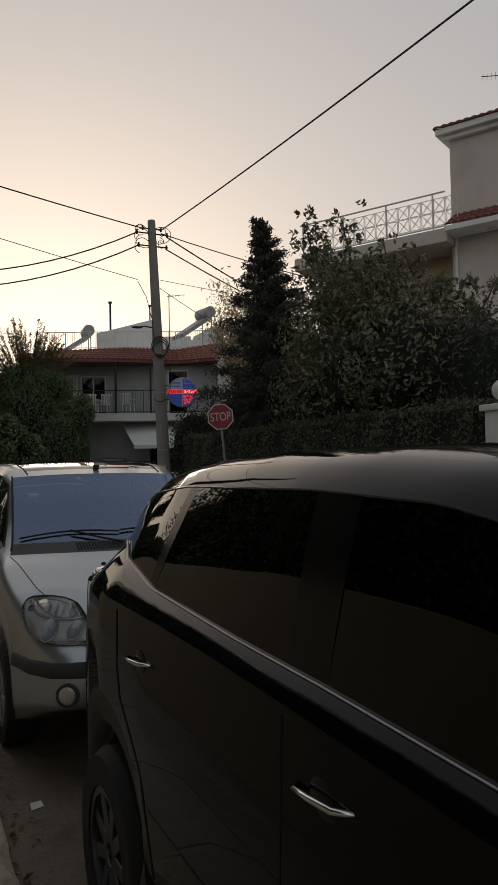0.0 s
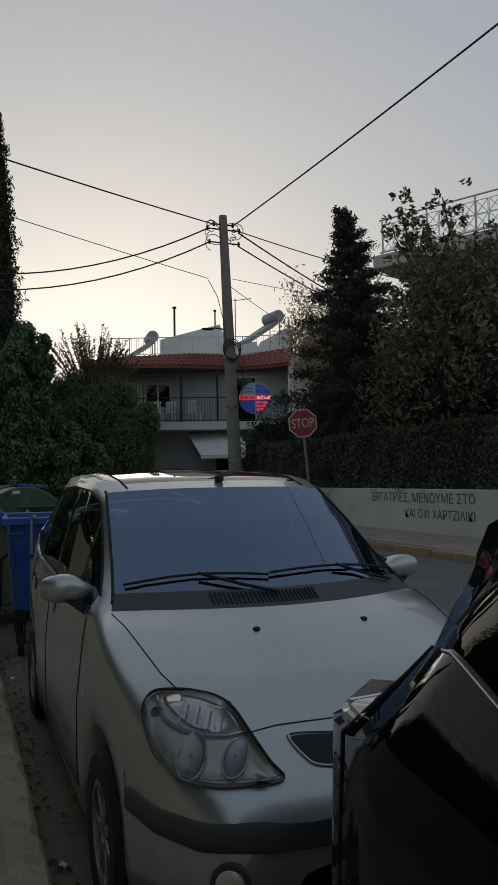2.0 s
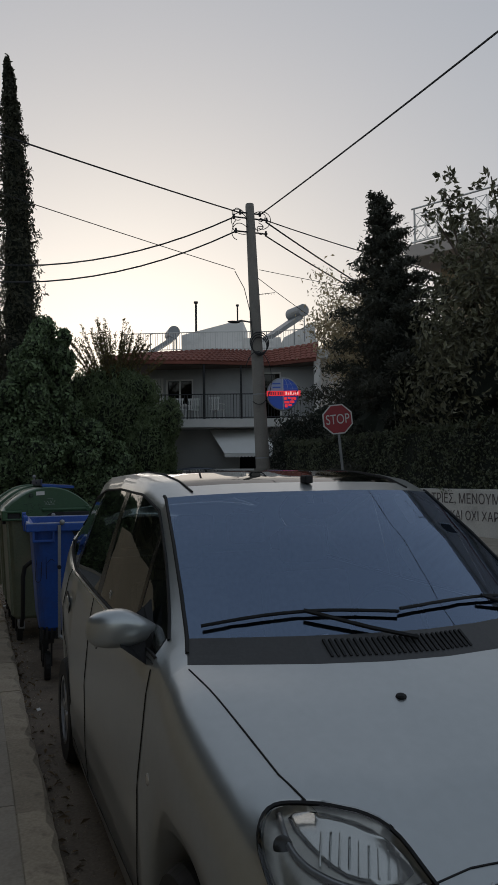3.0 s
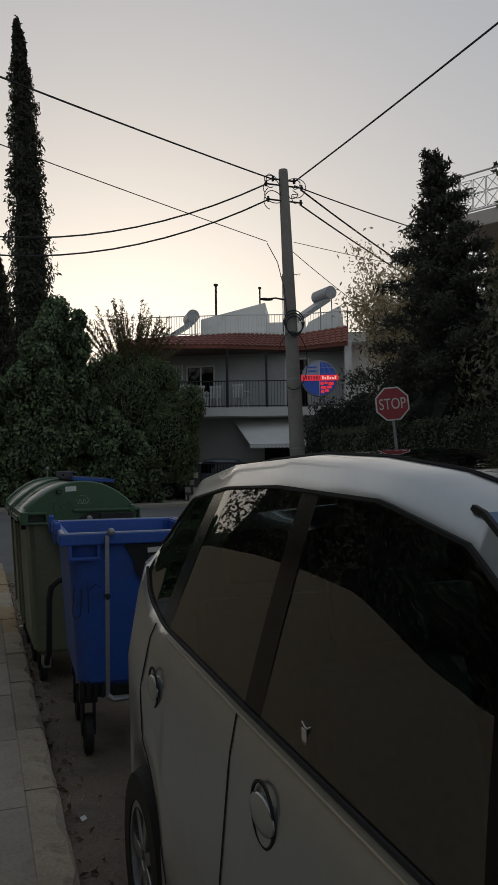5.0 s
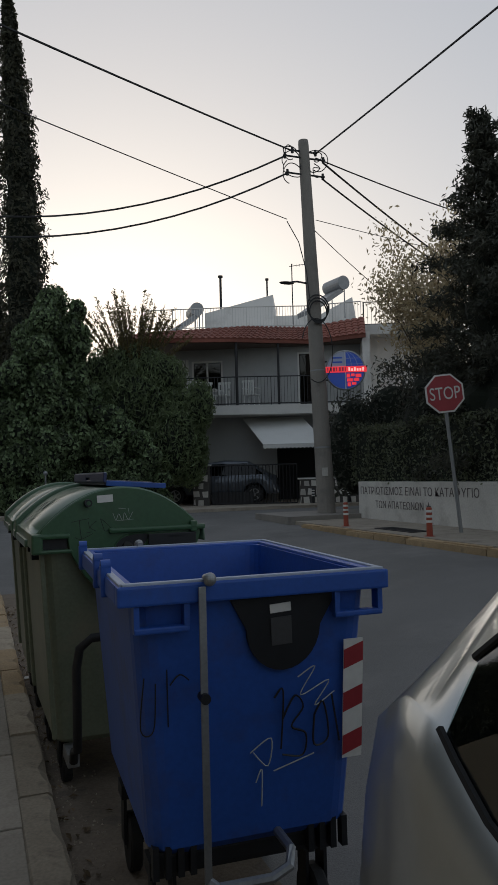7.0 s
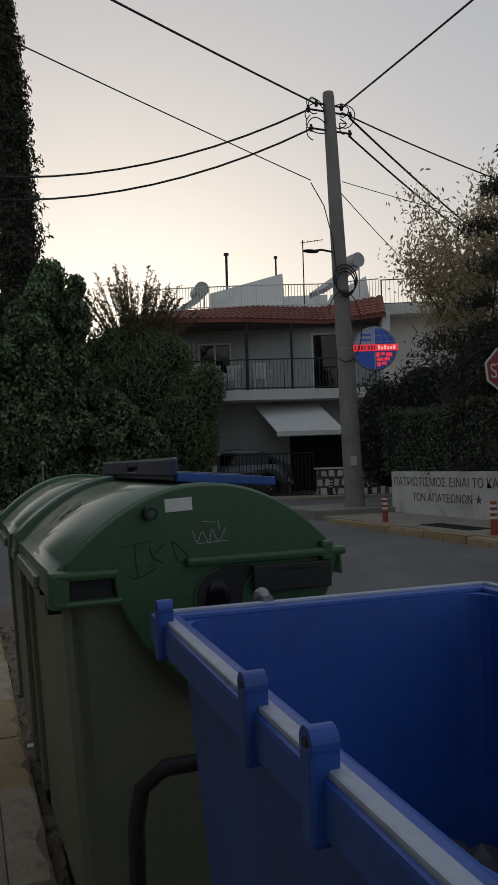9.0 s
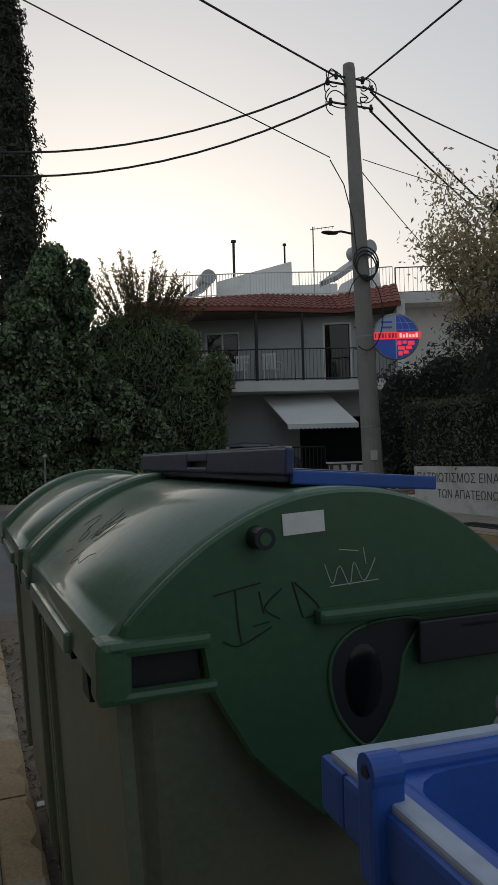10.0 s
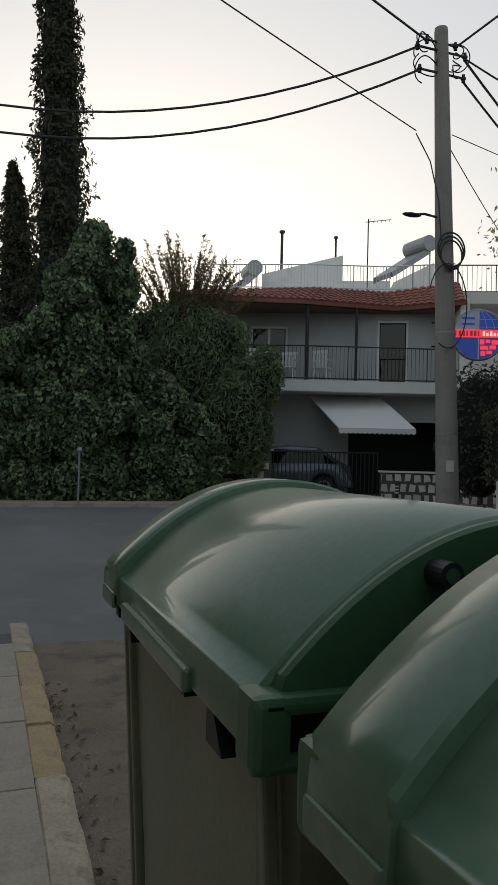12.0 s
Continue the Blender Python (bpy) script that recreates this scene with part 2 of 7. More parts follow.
# ---- mesh helpers ----


def mesh_object(name, bm, material, smooth=False):
    me = bpy.data.meshes.new(name)
    bm.normal_update()
    bm.to_mesh(me)
    bm.free()
    for m in material if isinstance(material, (list, tuple)) else [material]:
        me.materials.append(m)
    if smooth:
        me.polygons.foreach_set("use_smooth", [True] * len(me.polygons))
    return new(name, me)


def part(name, bm, material, parent, label="", smooth=False):
    ob = mesh_object(name, bm, material, smooth)
    ob.parent = parent
    if label:
        tagged(ob, label)
    return ob


def thing(name, label, category, m=None, group="", kind=""):
    ob = new(name)
    ob.empty_display_size = 0.1
    if m is not None:
        ob.matrix_world = m
    return tagged(ob, label, category, group, kind)


def faces(verts, polys):
    bm = bmesh.new()
    vs = [bm.verts.new(v) for v in verts]
    for p in polys:
        try:
            bm.faces.new([vs[i] for i in p])
        except ValueError:
            pass
    return bm


def join(*bms):
    out = bmesh.new()
    me = bpy.data.meshes.new("tmp")
    for b in bms:
        b.to_mesh(me)
        out.from_mesh(me)
        b.free()
    bpy.data.meshes.remove(me)
    return out


def box(x0, x1, y0, y1, z0, z1, bevel=0.0):
    bm = faces([(x0, y0, z0), (x1, y0, z0), (x1, y1, z0), (x0, y1, z0), (x0, y0, z1), (x1, y0, z1), (x1, y1, z1), (x0, y1, z1)],
               [(3, 2, 1, 0), (4, 5, 6, 7), (0, 1, 5, 4), (1, 2, 6, 5), (2, 3, 7, 6), (3, 0, 4, 7)])
    if bevel:
        bmesh.ops.bevel(bm, geom=bm.edges[:], offset=bevel, segments=2, affect="EDGES", profile=0.6)
    return bm


def moved(bm, m):
    bmesh.ops.transform(bm, matrix=m, verts=bm.verts)
    return bm


def cyl(p0, p1, r0, r1=None, n=10, caps=True):
    p0, p1 = Vector(p0), Vector(p1)
    r1 = r0 if r1 is None else r1
    d = (p1 - p0).normalized()
    a = d.orthogonal().normalized()
    b = d.cross(a)
    vs, fs = [], []
    for p, r in ((p0, r0), (p1, r1)):
        for k in range(n):
            t = 2 * math.pi * k / n
            vs.append(p + a * (r * math.cos(t)) + b * (r * math.sin(t)))
    for k in range(n):
        fs.append((k, (k + 1) % n, n + (k + 1) % n, n + k))
    if caps:
        fs += [tuple(range(n))[::-1], tuple(range(n, 2 * n))]
    return faces(vs, fs)


def tube(points, r, n=6, r_end=None):
    """A round bar along a line of points."""
    pts = [Vector(p) for p in points]
    vs, fs = [], []
    up = None
    for i, p in enumerate(pts):
        d = (pts[min(i + 1, len(pts) - 1)] - pts[max(i - 1, 0)]).normalized()
        if up is None:
            up = d.orthogonal().normalized()
        a = (up - d * up.dot(d)).normalized()
        up = a
        b = d.cross(a)
        rr = r if r_end is None else r + (r_end - r) * i / (len(pts) - 1)
        for k in range(n):
            t = 2 * math.pi * k / n
            vs.append(p + a * (rr * math.cos(t)) + b * (rr * math.sin(t)))
    for i in range(len(pts) - 1):
        for k in range(n):
            fs.append((i * n + k, i * n + (k + 1) % n, (i + 1) * n + (k + 1) % n, (i + 1) * n + k))
    e = (len(pts) - 1) * n
    fs += [tuple(range(n))[::-1], tuple(range(e, e + n))]
    return faces(vs, fs)


def prism(outline, z0, z1):
    """An upright prism on a plan outline, anticlockwise."""
    n = len(outline)
    vs = [(x, y, z0) for x, y in outline] + [(x, y, z1) for x, y in outline]
    fs = [tuple(range(n))[::-1], tuple(range(n, 2 * n))] + [(k, (k + 1) % n, n + (k + 1) % n, n + k) for k in range(n)]
    return faces(vs, fs)


def sphere(c, r, sx=1, sy=1, sz=1, u=12, v=8):
    bm = bmesh.new()
    bmesh.ops.create_uvsphere(bm, u_segments=u, v_segments=v, radius=r)
    return moved(bm, Matrix.Translation(c) @ Matrix.Diagonal((sx, sy, sz, 1)))


def ring(c, axis, r0, r1, width, n=28):
    """A wheel-like ring about an axis ('x'), from radius r0 to r1, with rounded shoulders."""
    prof = [(r0, -width / 2), (r1 * 0.93, -width / 2), (r1, -width * 0.32), (r1, width * 0.32), (r1 * 0.93, width / 2), (r0, width / 2)]
    vs, fs, m = [], [], len(prof)
    for k in range(n):
        t = 2 * math.pi * k / n
        for r, w in prof:
            vs.append((c[0] + w, c[1] + r * math.cos(t), c[2] + r * math.sin(t)))
    for k in range(n):
        for j in range(m):
            fs.append((k * m + j, k * m + (j + 1) % m, ((k + 1) % n) * m + (j + 1) % m, ((k + 1) % n) * m + j))
    return faces(vs, fs)


def smoothstep(a, b, v):
    t = min(1, max(0, (v - a) / (b - a)))
    return t * t * (3 - 2 * t)


def ground_z(x, y):
    """The road: level along the near kerb, climbing to the far side and to the crossing."""
    a = 0.44 * smoothstep(1.2, 6.6, x)
    return a + (0.55 - a) * smoothstep(17, 27, y)


def writing(text, size, m, material, parent, name="lettering", depth=0.002, label=""):
    """Letters in the built-in font as a thin mesh."""
    cu = bpy.data.curves.new("letters", "FONT")
    cu.body, cu.size, cu.extrude, cu.align_x, cu.align_y = text, size, depth, "CENTER", "CENTER"
    tmp = new("letters", cu)
    dg = bpy.context.evaluated_depsgraph_get()
    me = bpy.data.meshes.new_from_object(tmp.evaluated_get(dg))
    bpy.data.objects.remove(tmp)
    bpy.data.curves.remove(cu)
    me.materials.clear()
    me.materials.append(material)
    ob = new(name, me)
    ob.parent = parent
    ob.matrix_basis = m
    return tagged(ob, label) if label else ob


def curved(ln, per=5):
    """An open hand-drawn line through its points, with rounded turns."""
    p = [Vector((a, b)) for a, b in ln]
    p = [p[0], *p, p[-1]]
    out = []
    for i in range(1, len(p) - 2):
        a, b, c, d = p[i - 1:i + 3]
        for s in range(per):
            t = s / per
            out.append(tuple(0.5 * (2 * b + (c - a) * t + (2 * a - 5 * b + 4 * c - d) * t * t + (3 * b - a - 3 * c + d) * t ** 3)))
    return out + [tuple(p[-1])]


def strokes(lines, r, m, material, parent, name, label=""):
    """Hand-drawn marks: thin rods along lines in a plane."""
    bms = [tube([m @ Vector((a, b, 0)) for a, b in curved(ln)], r * 0.6, 4) for ln in lines]
    return part(name, join(*bms), material, parent, label)


rng = np.random.default_rng(7)


def leaf_cloud(name, centres, normals, length, width, material, parent, droop=0.3):
    """Many small folded leaves, each an island of its own, in one mesh."""
    n = len(centres)
    c = np.asarray(centres, float)
    nr = np.asarray(normals, float) + rng.normal(0, 0.55, (n, 3))
    nr /= np.linalg.norm(nr, axis=1)[:, None] + 1e-9
    along = rng.normal(0, 1, (n, 3))
    along[:, 2] -= droop
    along -= nr * np.sum(along * nr, 1)[:, None]
    along /= np.linalg.norm(along, axis=1)[:, None] + 1e-9
    side = np.cross(nr, along)
    s = rng.uniform(0.6, 1.3, (n, 1))
    L, W = length * s / 2, width * s / 2
    v = np.stack([c - along * L, c + side * W + nr * W * 0.35, c + along * L - nr * L * 0.25, c - side * W + nr * W * 0.35], 1).reshape(-1, 3)
    f = np.arange(4 * n).reshape(n, 4)
    tri = np.concatenate([f[:, [0, 1, 2]], f[:, [0, 2, 3]]])
    me = bpy.data.meshes.new(name)
    me.from_pydata(v.tolist(), [], tri.tolist())
    me.materials.append(material)
    ob = new(name, me)
    ob.parent = parent
    return ob


def shell_points(blobs, density, depth=0.25, floor=None):
    """Points in the outer skin of overlapping ellipsoids (centre, radii), with outward normals."""
    P, N = [], []
    arr = [(np.array(c, float), np.array(r, float)) for c, r in blobs]
    for c, r in arr:
        area = 4 * math.pi * ((r[0] * r[1]) ** 1.6 / 3 + (r[0] * r[2]) ** 1.6 / 3 + (r[1] * r[2]) ** 1.6 / 3) ** (1 / 1.6)
        n = int(area * density)
        d = rng.normal(0, 1, (n, 3))
        d /= np.linalg.norm(d, axis=1)[:, None]
        k = 1 - depth * rng.random((n, 1)) ** 1.5 + rng.normal(0, 0.03, (n, 1))
        p = c + d * r * k
        nn = d / r
        nn /= np.linalg.norm(nn, axis=1)[:, None]
        keep = np.ones(n, bool)
        for c2, r2 in arr:
            if c2 is not c:
                keep &= np.sum(((p - c2) / (r2 * (1 - depth))) ** 2, 1) > 1
        if floor is not None:
            keep &= p[:, 2] > floor
        P.append(p[keep]), N.append(nn[keep])
    return np.concatenate(P), np.concatenate(N)


def lumps(blobs, shrink=0.8, rough=0.12):
    """Uneven inner masses that close a dense bush; CORE makes them dark as shade."""
    bms = []
    for c, r in blobs:
        bm = bmesh.new()
        bmesh.ops.create_icosphere(bm, subdivisions=3, radius=1)
        for v in bm.verts:
            k = shrink * (1 + rough * noise.noise(v.co * 2.3 + Vector(c)))
            v.co = Vector((c[0] + v.co.x * r[0] * k, c[1] + v.co.y * r[1] * k, c[2] + v.co.z * r[2] * k))
        bms.append(bm)
    return join(*bms)


def branch(p0, p1, r0, r1, bend=0.15, steps=6):
    p0, p1 = Vector(p0), Vector(p1)
    w = Vector(rng.normal(0, 1, 3)) * (p1 - p0).length * bend
    pts = [p0.lerp(p1, k / steps) + w * math.sin(math.pi * k / steps) * 0.5 for k in range(steps + 1)]
    return tube(pts, r0, 7, r1)

# ---- ground, road, kerbs, pavements ----


def ground_sheet():
    xs = [-900, -200, -60, -20, -8, -3] + [0.42 + 0.3 * k for k in range(26)] + [9.5, 11, 14, 20, 30, 60, 200, 900]
    ys = [-900, -200, -60, -20, -8, -4, 0, 4, 8, 12, 15] + [16 + 0.7 * k for k in range(18)] + [30, 33, 40, 60, 200, 900]
    vs = [(x, y, ground_z(x, y)) for y in ys for x in xs]
    n = len(xs)
    fs = [(j * n + i, j * n + i + 1, (j + 1) * n + i + 1, (j + 1) * n + i) for j in range(len(ys) - 1) for i in range(n - 1)]
    return tagged(mesh_object("road", faces(vs, fs), ASPHALT, True), "worn grey asphalt road rising towards the far side", "road", kind="structure")


ground_sheet()


def strip(name, xs, ys, top, skirt, material, label):
    """A paved strip over the ground, with its own thickness."""
    vs, fs = [], []
    n = len(xs)
    for y in ys:
        for x in xs:
            vs.append((x, y, top(x, y)))
    for j in range(len(ys) - 1):
        for i in range(n - 1):
            fs.append((j * n + i, j * n + i + 1, (j + 1) * n + i + 1, (j + 1) * n + i))
    bm = faces(vs, fs)
    edge = [e for e in bm.edges if e.is_boundary]
    out = bmesh.ops.extrude_edge_only(bm, edges=edge)["geom"]
    for v in out:
        if isinstance(v, bmesh.types.BMVert):
            v.co.z -= skirt
    return tagged(mesh_object(name, bm, material), label, name.split("_")[0], kind="structure")


yl = [-9 + k for k in range(27)] + [17.6]
pavement_near = strip("pavement_near", [-1.75, -0.8, 0.0, 0.27], yl, lambda x, y: 0.112, 0.3, MORTAR, "beige concrete pavement along the near kerb")
strip("gutter", [0.42, 0.55, 0.7, 0.86, 1.2], yl, lambda x, y: ground_z(x, y) + 0.006, 0.03, GUTTER, "dirty concrete gutter strip beside the kerb, darkened for shade under cars")
yr = [-9 + k for k in range(30)] + [21.4]
pavement_far = strip("pavement_far", [6.66, 7.4, 8.3, 8.6], yr, lambda x, y: 0.56, 0.4, PAVE, "worn concrete pavement beside the garden wall")
strip("pavement_crossing", [-30, -10, -4, 0, 3, 6, 12, 14], [27.0, 28.5, 31, 60], lambda x, y: 0.64, 0.4, PAVE, "concrete pavement along the crossing street")
strip("pavement_corner", [6.5, 7.5, 8.5, 9.6], [21.4, 22.3, 23.4], lambda x, y: 0.66, 0.4, CONCRETE, "raised concrete corner of pavement at the pole")

# plain tan wall and dark planting along the near pavement
wall = tagged(mesh_object("wall_near", box(-2.0, -1.75, -9, 17.6, -0.1, 2.1, 0.02), PLASTER_TAN), "plain tan plastered wall along the pavement", "wall", kind="structure")


def near_trees():
    t = thing("roadside_tree", "dark dense trees overhanging the tan wall", "tree")
    blobs = [((-4.9 + 0.5 * math.sin(k * 2.1), -8 + 2.2 * k, 3.6 + 0.6 * math.sin(k * 1.3)), (2.5, 2.0, 2.9)) for k in range(13)] + [((-6.5, -8 + 3.4 * k, 6.2 + 0.8 * math.sin(k * 1.7)), (2.6, 2.3, 2.6)) for k in range(9)] + [((-4.3, -3 + 2.4 * k, 7.6 + 0.5 * math.sin(k * 2.3)), (2.4, 1.8, 2.1)) for k in range(4)]
    p, n = shell_points(blobs, 130, 0.4, 1.2)
    near = n[:, 0] > -0.3
    leaf_cloud("crown", p[near], n[near], 0.13, 0.065, LEAF_MAGNOLIA, t)
    part("shade_core", lumps(blobs, 0.74, 0.3), CORE, t)
    for k in range(4):
        part("trunk", branch((-4.4, -6 + 5.2 * k, -0.05), (-4.5, -6 + 5.2 * k, 4), 0.16, 0.08), BARK, t)


near_trees()

# garden wall with hedge on the far side
WX = 8.3
wall_far = tagged(mesh_object("wall_far", box(WX, WX + 0.22, 9.0, 21.5, 0.4, 1.38, 0.015), LOWWALL), "low whitewashed garden wall with faded graffiti", "wall", kind="structure")


def hedge_box(label, x0, x1, y0, y1, z0, z1, density=420):
    t = thing("hedge", label, "hedge")
    part("shade_core", box(x0 + 0.13, x1 - 0.13, y0 + 0.13, y1 - 0.13, z0, z1 - 0.13), CORE, t)
    P, N = [], []
    for axis, sgn, area in ((0, -1, (y1 - y0) * (z1 - z0)), (2, 1, (y1 - y0) * (x1 - x0)), (1, 1, (x1 - x0) * (z1 - z0)), (1, -1, (x1 - x0) * (z1 - z0)), (0, 1, (y1 - y0) * (z1 - z0) * 0.3)):
        n = int(area * density)
        p = np.stack([rng.uniform(x0, x1, n), rng.uniform(y0, y1, n), rng.uniform(z0, z1, n)], 1)
        lo, hi = (x0, y0, z0), (x1, y1, z1)
        wob = 0.06 * np.sin(p[:, 1] * 2.1) + 0.04 * np.sin(p[:, 1] * 5.3 + p[:, 2] * 3) + rng.normal(0, 0.035, n)
        p[:, axis] = (hi[axis] if sgn > 0 else lo[axis]) - sgn * 0.05 + wob
        q = np.zeros((n, 3))
        q[:, axis] = sgn
        P.append(p), N.append(q)
    leaf_cloud("leaves", np.concatenate(P), np.concatenate(N), 0.075, 0.042, LEAF_HEDGE, t)
    return t


hedge_box("long dark clipped hedge above the garden wall", 8.36, 9.5, 9.1, 22.0, 1.3, 2.62)


def gate_post():
    t = thing("gate_post", "white gate post with a ball on top", "post", pose(8.55, 8.55, 0.5))
    part("shaft", box(-0.2, 0.2, -0.2, 0.2, 0, 1.9, 0.015), WHITE_PAINT, t)
    part("cap", box(-0.26, 0.26, -0.26, 0.26, 1.9, 2.0, 0.02), WHITE_PAINT, t)
    part("neck", cyl((0, 0, 2.0), (0, 0, 2.1), 0.09, 0.07, 12), WHITE_PAINT, t)
    part("ball", sphere((0, 0, 2.22), 0.17, u=18, v=12), WHITE_PAINT, t, smooth=True)


gate_post()

# ---- houses ----
HOUSE = pose(9.4, 29.5, 0.55, 0, 0, -25)


def bars(x0, x1, y, z0, z1, step, r, rail=0.022, axis="x"):
    """A row of upright bars between two rails; returns the list of bar meshes and the rails."""
    n = max(1, round(abs(x1 - x0) / step))
    def P(u, z):
        return (u, y, z) if axis == "x" else (y, u, z)
    up = [cyl(P(x0 + (x1 - x0) * k / n, z0), P(x0 + (x1 - x0) * k / n, z1), r, n=5) for k in range(n + 1)]
    rails = [cyl(P(x0, z), P(x1, z), rail, n=6) for z in (z0, z1)]
    return up, rails


def railing(parent, segs, z0, z1, step, r, material, name="railing", label="", posts=1.1):
    """A metal railing along a plan line: top and bottom rail, uprights and bars."""
    (ax, ay), (bx, by) = segs[0], segs[-1]
    base = part(name, cyl((ax, ay, z0 - 0.1), (ax, ay, z1 + 0.01), 0.024, n=6), material, parent, label)
    for (ax, ay), (bx, by) in zip(segs, segs[1:]):
        d = math.hypot(bx - ax, by - ay)
        n = max(1, round(d / step))
        for z in (z0, z1):
            part("rail", cyl((ax, ay, z), (bx, by, z), 0.02, n=5), material, base)
        for k in range(n + 1):
            x, y = ax + (bx - ax) * k / n, ay + (by - ay) * k / n
            big = k % max(1, round(posts / step)) == 0
            part("upright" if big else "bar", cyl((x, y, z0 - 0.08 if big else z0), (x, y, z1), r * (2.2 if big else 1), n=4), material, base)
    return base


def plastic_chair(m):
    c = thing("plastic_chair", "white plastic garden chair on the balcony", "chair", m, "balcony chairs")
    part("seat", box(-0.22, 0.22, -0.22, 0.22, 0.4, 0.43, 0.01), WHITE_CHAIR, c)
    for k in range(4):
        part("leg", cyl(((-1, 1, -1, 1)[k] * 0.2, (-1, -1, 1, 1)[k] * 0.2, 0), ((-1, 1, -1, 1)[k] * 0.18, (-1, -1, 1, 1)[k] * 0.18, 0.4), 0.022, n=6), WHITE_CHAIR, c)
    back = part("backrest", box(-0.22, 0.24, 0.2, 0.235, 0.82, 0.9), WHITE_CHAIR, c)
    for k in range(5):
        part("slat", box(-0.2 + 0.09 * k, -0.15 + 0.09 * k, 0.2, 0.23, 0.43, 0.82), WHITE_CHAIR, back)
    for s in (-1, 1):
        part("armrest", box(s * 0.22 - 0.025, s * 0.22 + 0.025, -0.2, 0.22, 0.62, 0.65, 0.005), WHITE_CHAIR, c)


def window(parent, x0, x1, y, z0, z1, name="window", leaves=2, frame_mat=None):
    """A window or balcony door in a wall facing local -y."""
    fm = frame_mat or WHITE_PAINT
    w = part(name, join(box(x0, x1, y - 0.03, y + 0.05, z0, z0 + 0.06), box(x0, x1, y - 0.03, y + 0.05, z1 - 0.06, z1), box(x0, x0 + 0.06, y - 0.03, y + 0.05, z0 + 0.06, z1 - 0.06), box(x1 - 0.06, x1, y - 0.03, y + 0.05, z0 + 0.06, z1 - 0.06)), fm, parent)
    for k in range(leaves):
        a, b = x0 + 0.06 + (x1 - x0 - 0.12) * k / leaves, x0 + 0.06 + (x1 - x0 - 0.12) * (k + 1) / leaves
        part("pane", box(a + 0.03, b - 0.03, y + 0.012, y + 0.02, z0 + 0.08, z1 - 0.08), GLASS_HOUSE, w)
        if k:
            part("mullion", box(a - 0.03, a + 0.03, y - 0.02, y + 0.04, z0 + 0.06, z1 - 0.06), fm, w)
    return w


def wall_with_holes(x0, x1, y0, y1, z0, z1, holes):
    """A wall along x, with rectangular openings (xa, xb, za, zb) right through it."""
    xs = sorted({x0, x1, *[h[0] for h in holes], *[h[1] for h in holes]})
    zs = sorted({z0, z1, *[h[2] for h in holes], *[h[3] for h in holes]})
    bms = []
    for a, b in zip(xs, xs[1:]):
        run = None
        for c, d in zip(zs, zs[1:]):
            mx, mz = (a + b) / 2, (c + d) / 2
            if any(h[0] < mx < h[1] and h[2] < mz < h[3] for h in holes):
                continue
            bms.append(box(a, b, y0, y1, c, d))
    bm = join(*bms)
    bmesh.ops.remove_doubles(bm, verts=bm.verts, dist=0.0005)
    return bm


def tiled_slope(parent, a, b, c, d, rows, cols, name="roof_tile"):
    """Barrel tiles in courses on a slope: a, b along the eave, d, c along the ridge."""
    a, b, c, d = map(Vector, (a, b, c, d))
    up = (d - a).normalized()
    nrm = (b - a).cross(d - a).normalized()
    bms = []
    for j in range(rows):
        for i in range(cols):
            u0, u1, v0, v1 = i / cols, (i + 0.96) / cols, j / rows, min(1, (j + 1.15) / rows)
            def P(u, v):
                return (a.lerp(b, u)).lerp(d.lerp(c, u), v)
            h = [0, 0.03, 0.045, 0.03, 0]
            vs = []
            for v, lift in ((v0, 0.035), (v1, 0.01)):
                for k in range(5):
                    vs.append(P(u0 + (u1 - u0) * k / 4, v) + nrm * (h[k] + lift))
            vs += [P(u0 + (u1 - u0) * k / 4, v0) for k in range(5)]
            bms.append((vs, [(k, k + 1, 6 + k, 5 + k) for k in range(4)] + [(10 + k, 11 + k, 1 + k, k) for k in range(4)]))
    vs, fs = [], []
    for v, f in bms:
        o = len(vs)
        vs += v
        fs += [tuple(o + q for q in p) for p in f]
    ob = part(name, faces(vs, fs), TERRACOTTA, parent)
    return tagged(ob, kind="stuff")


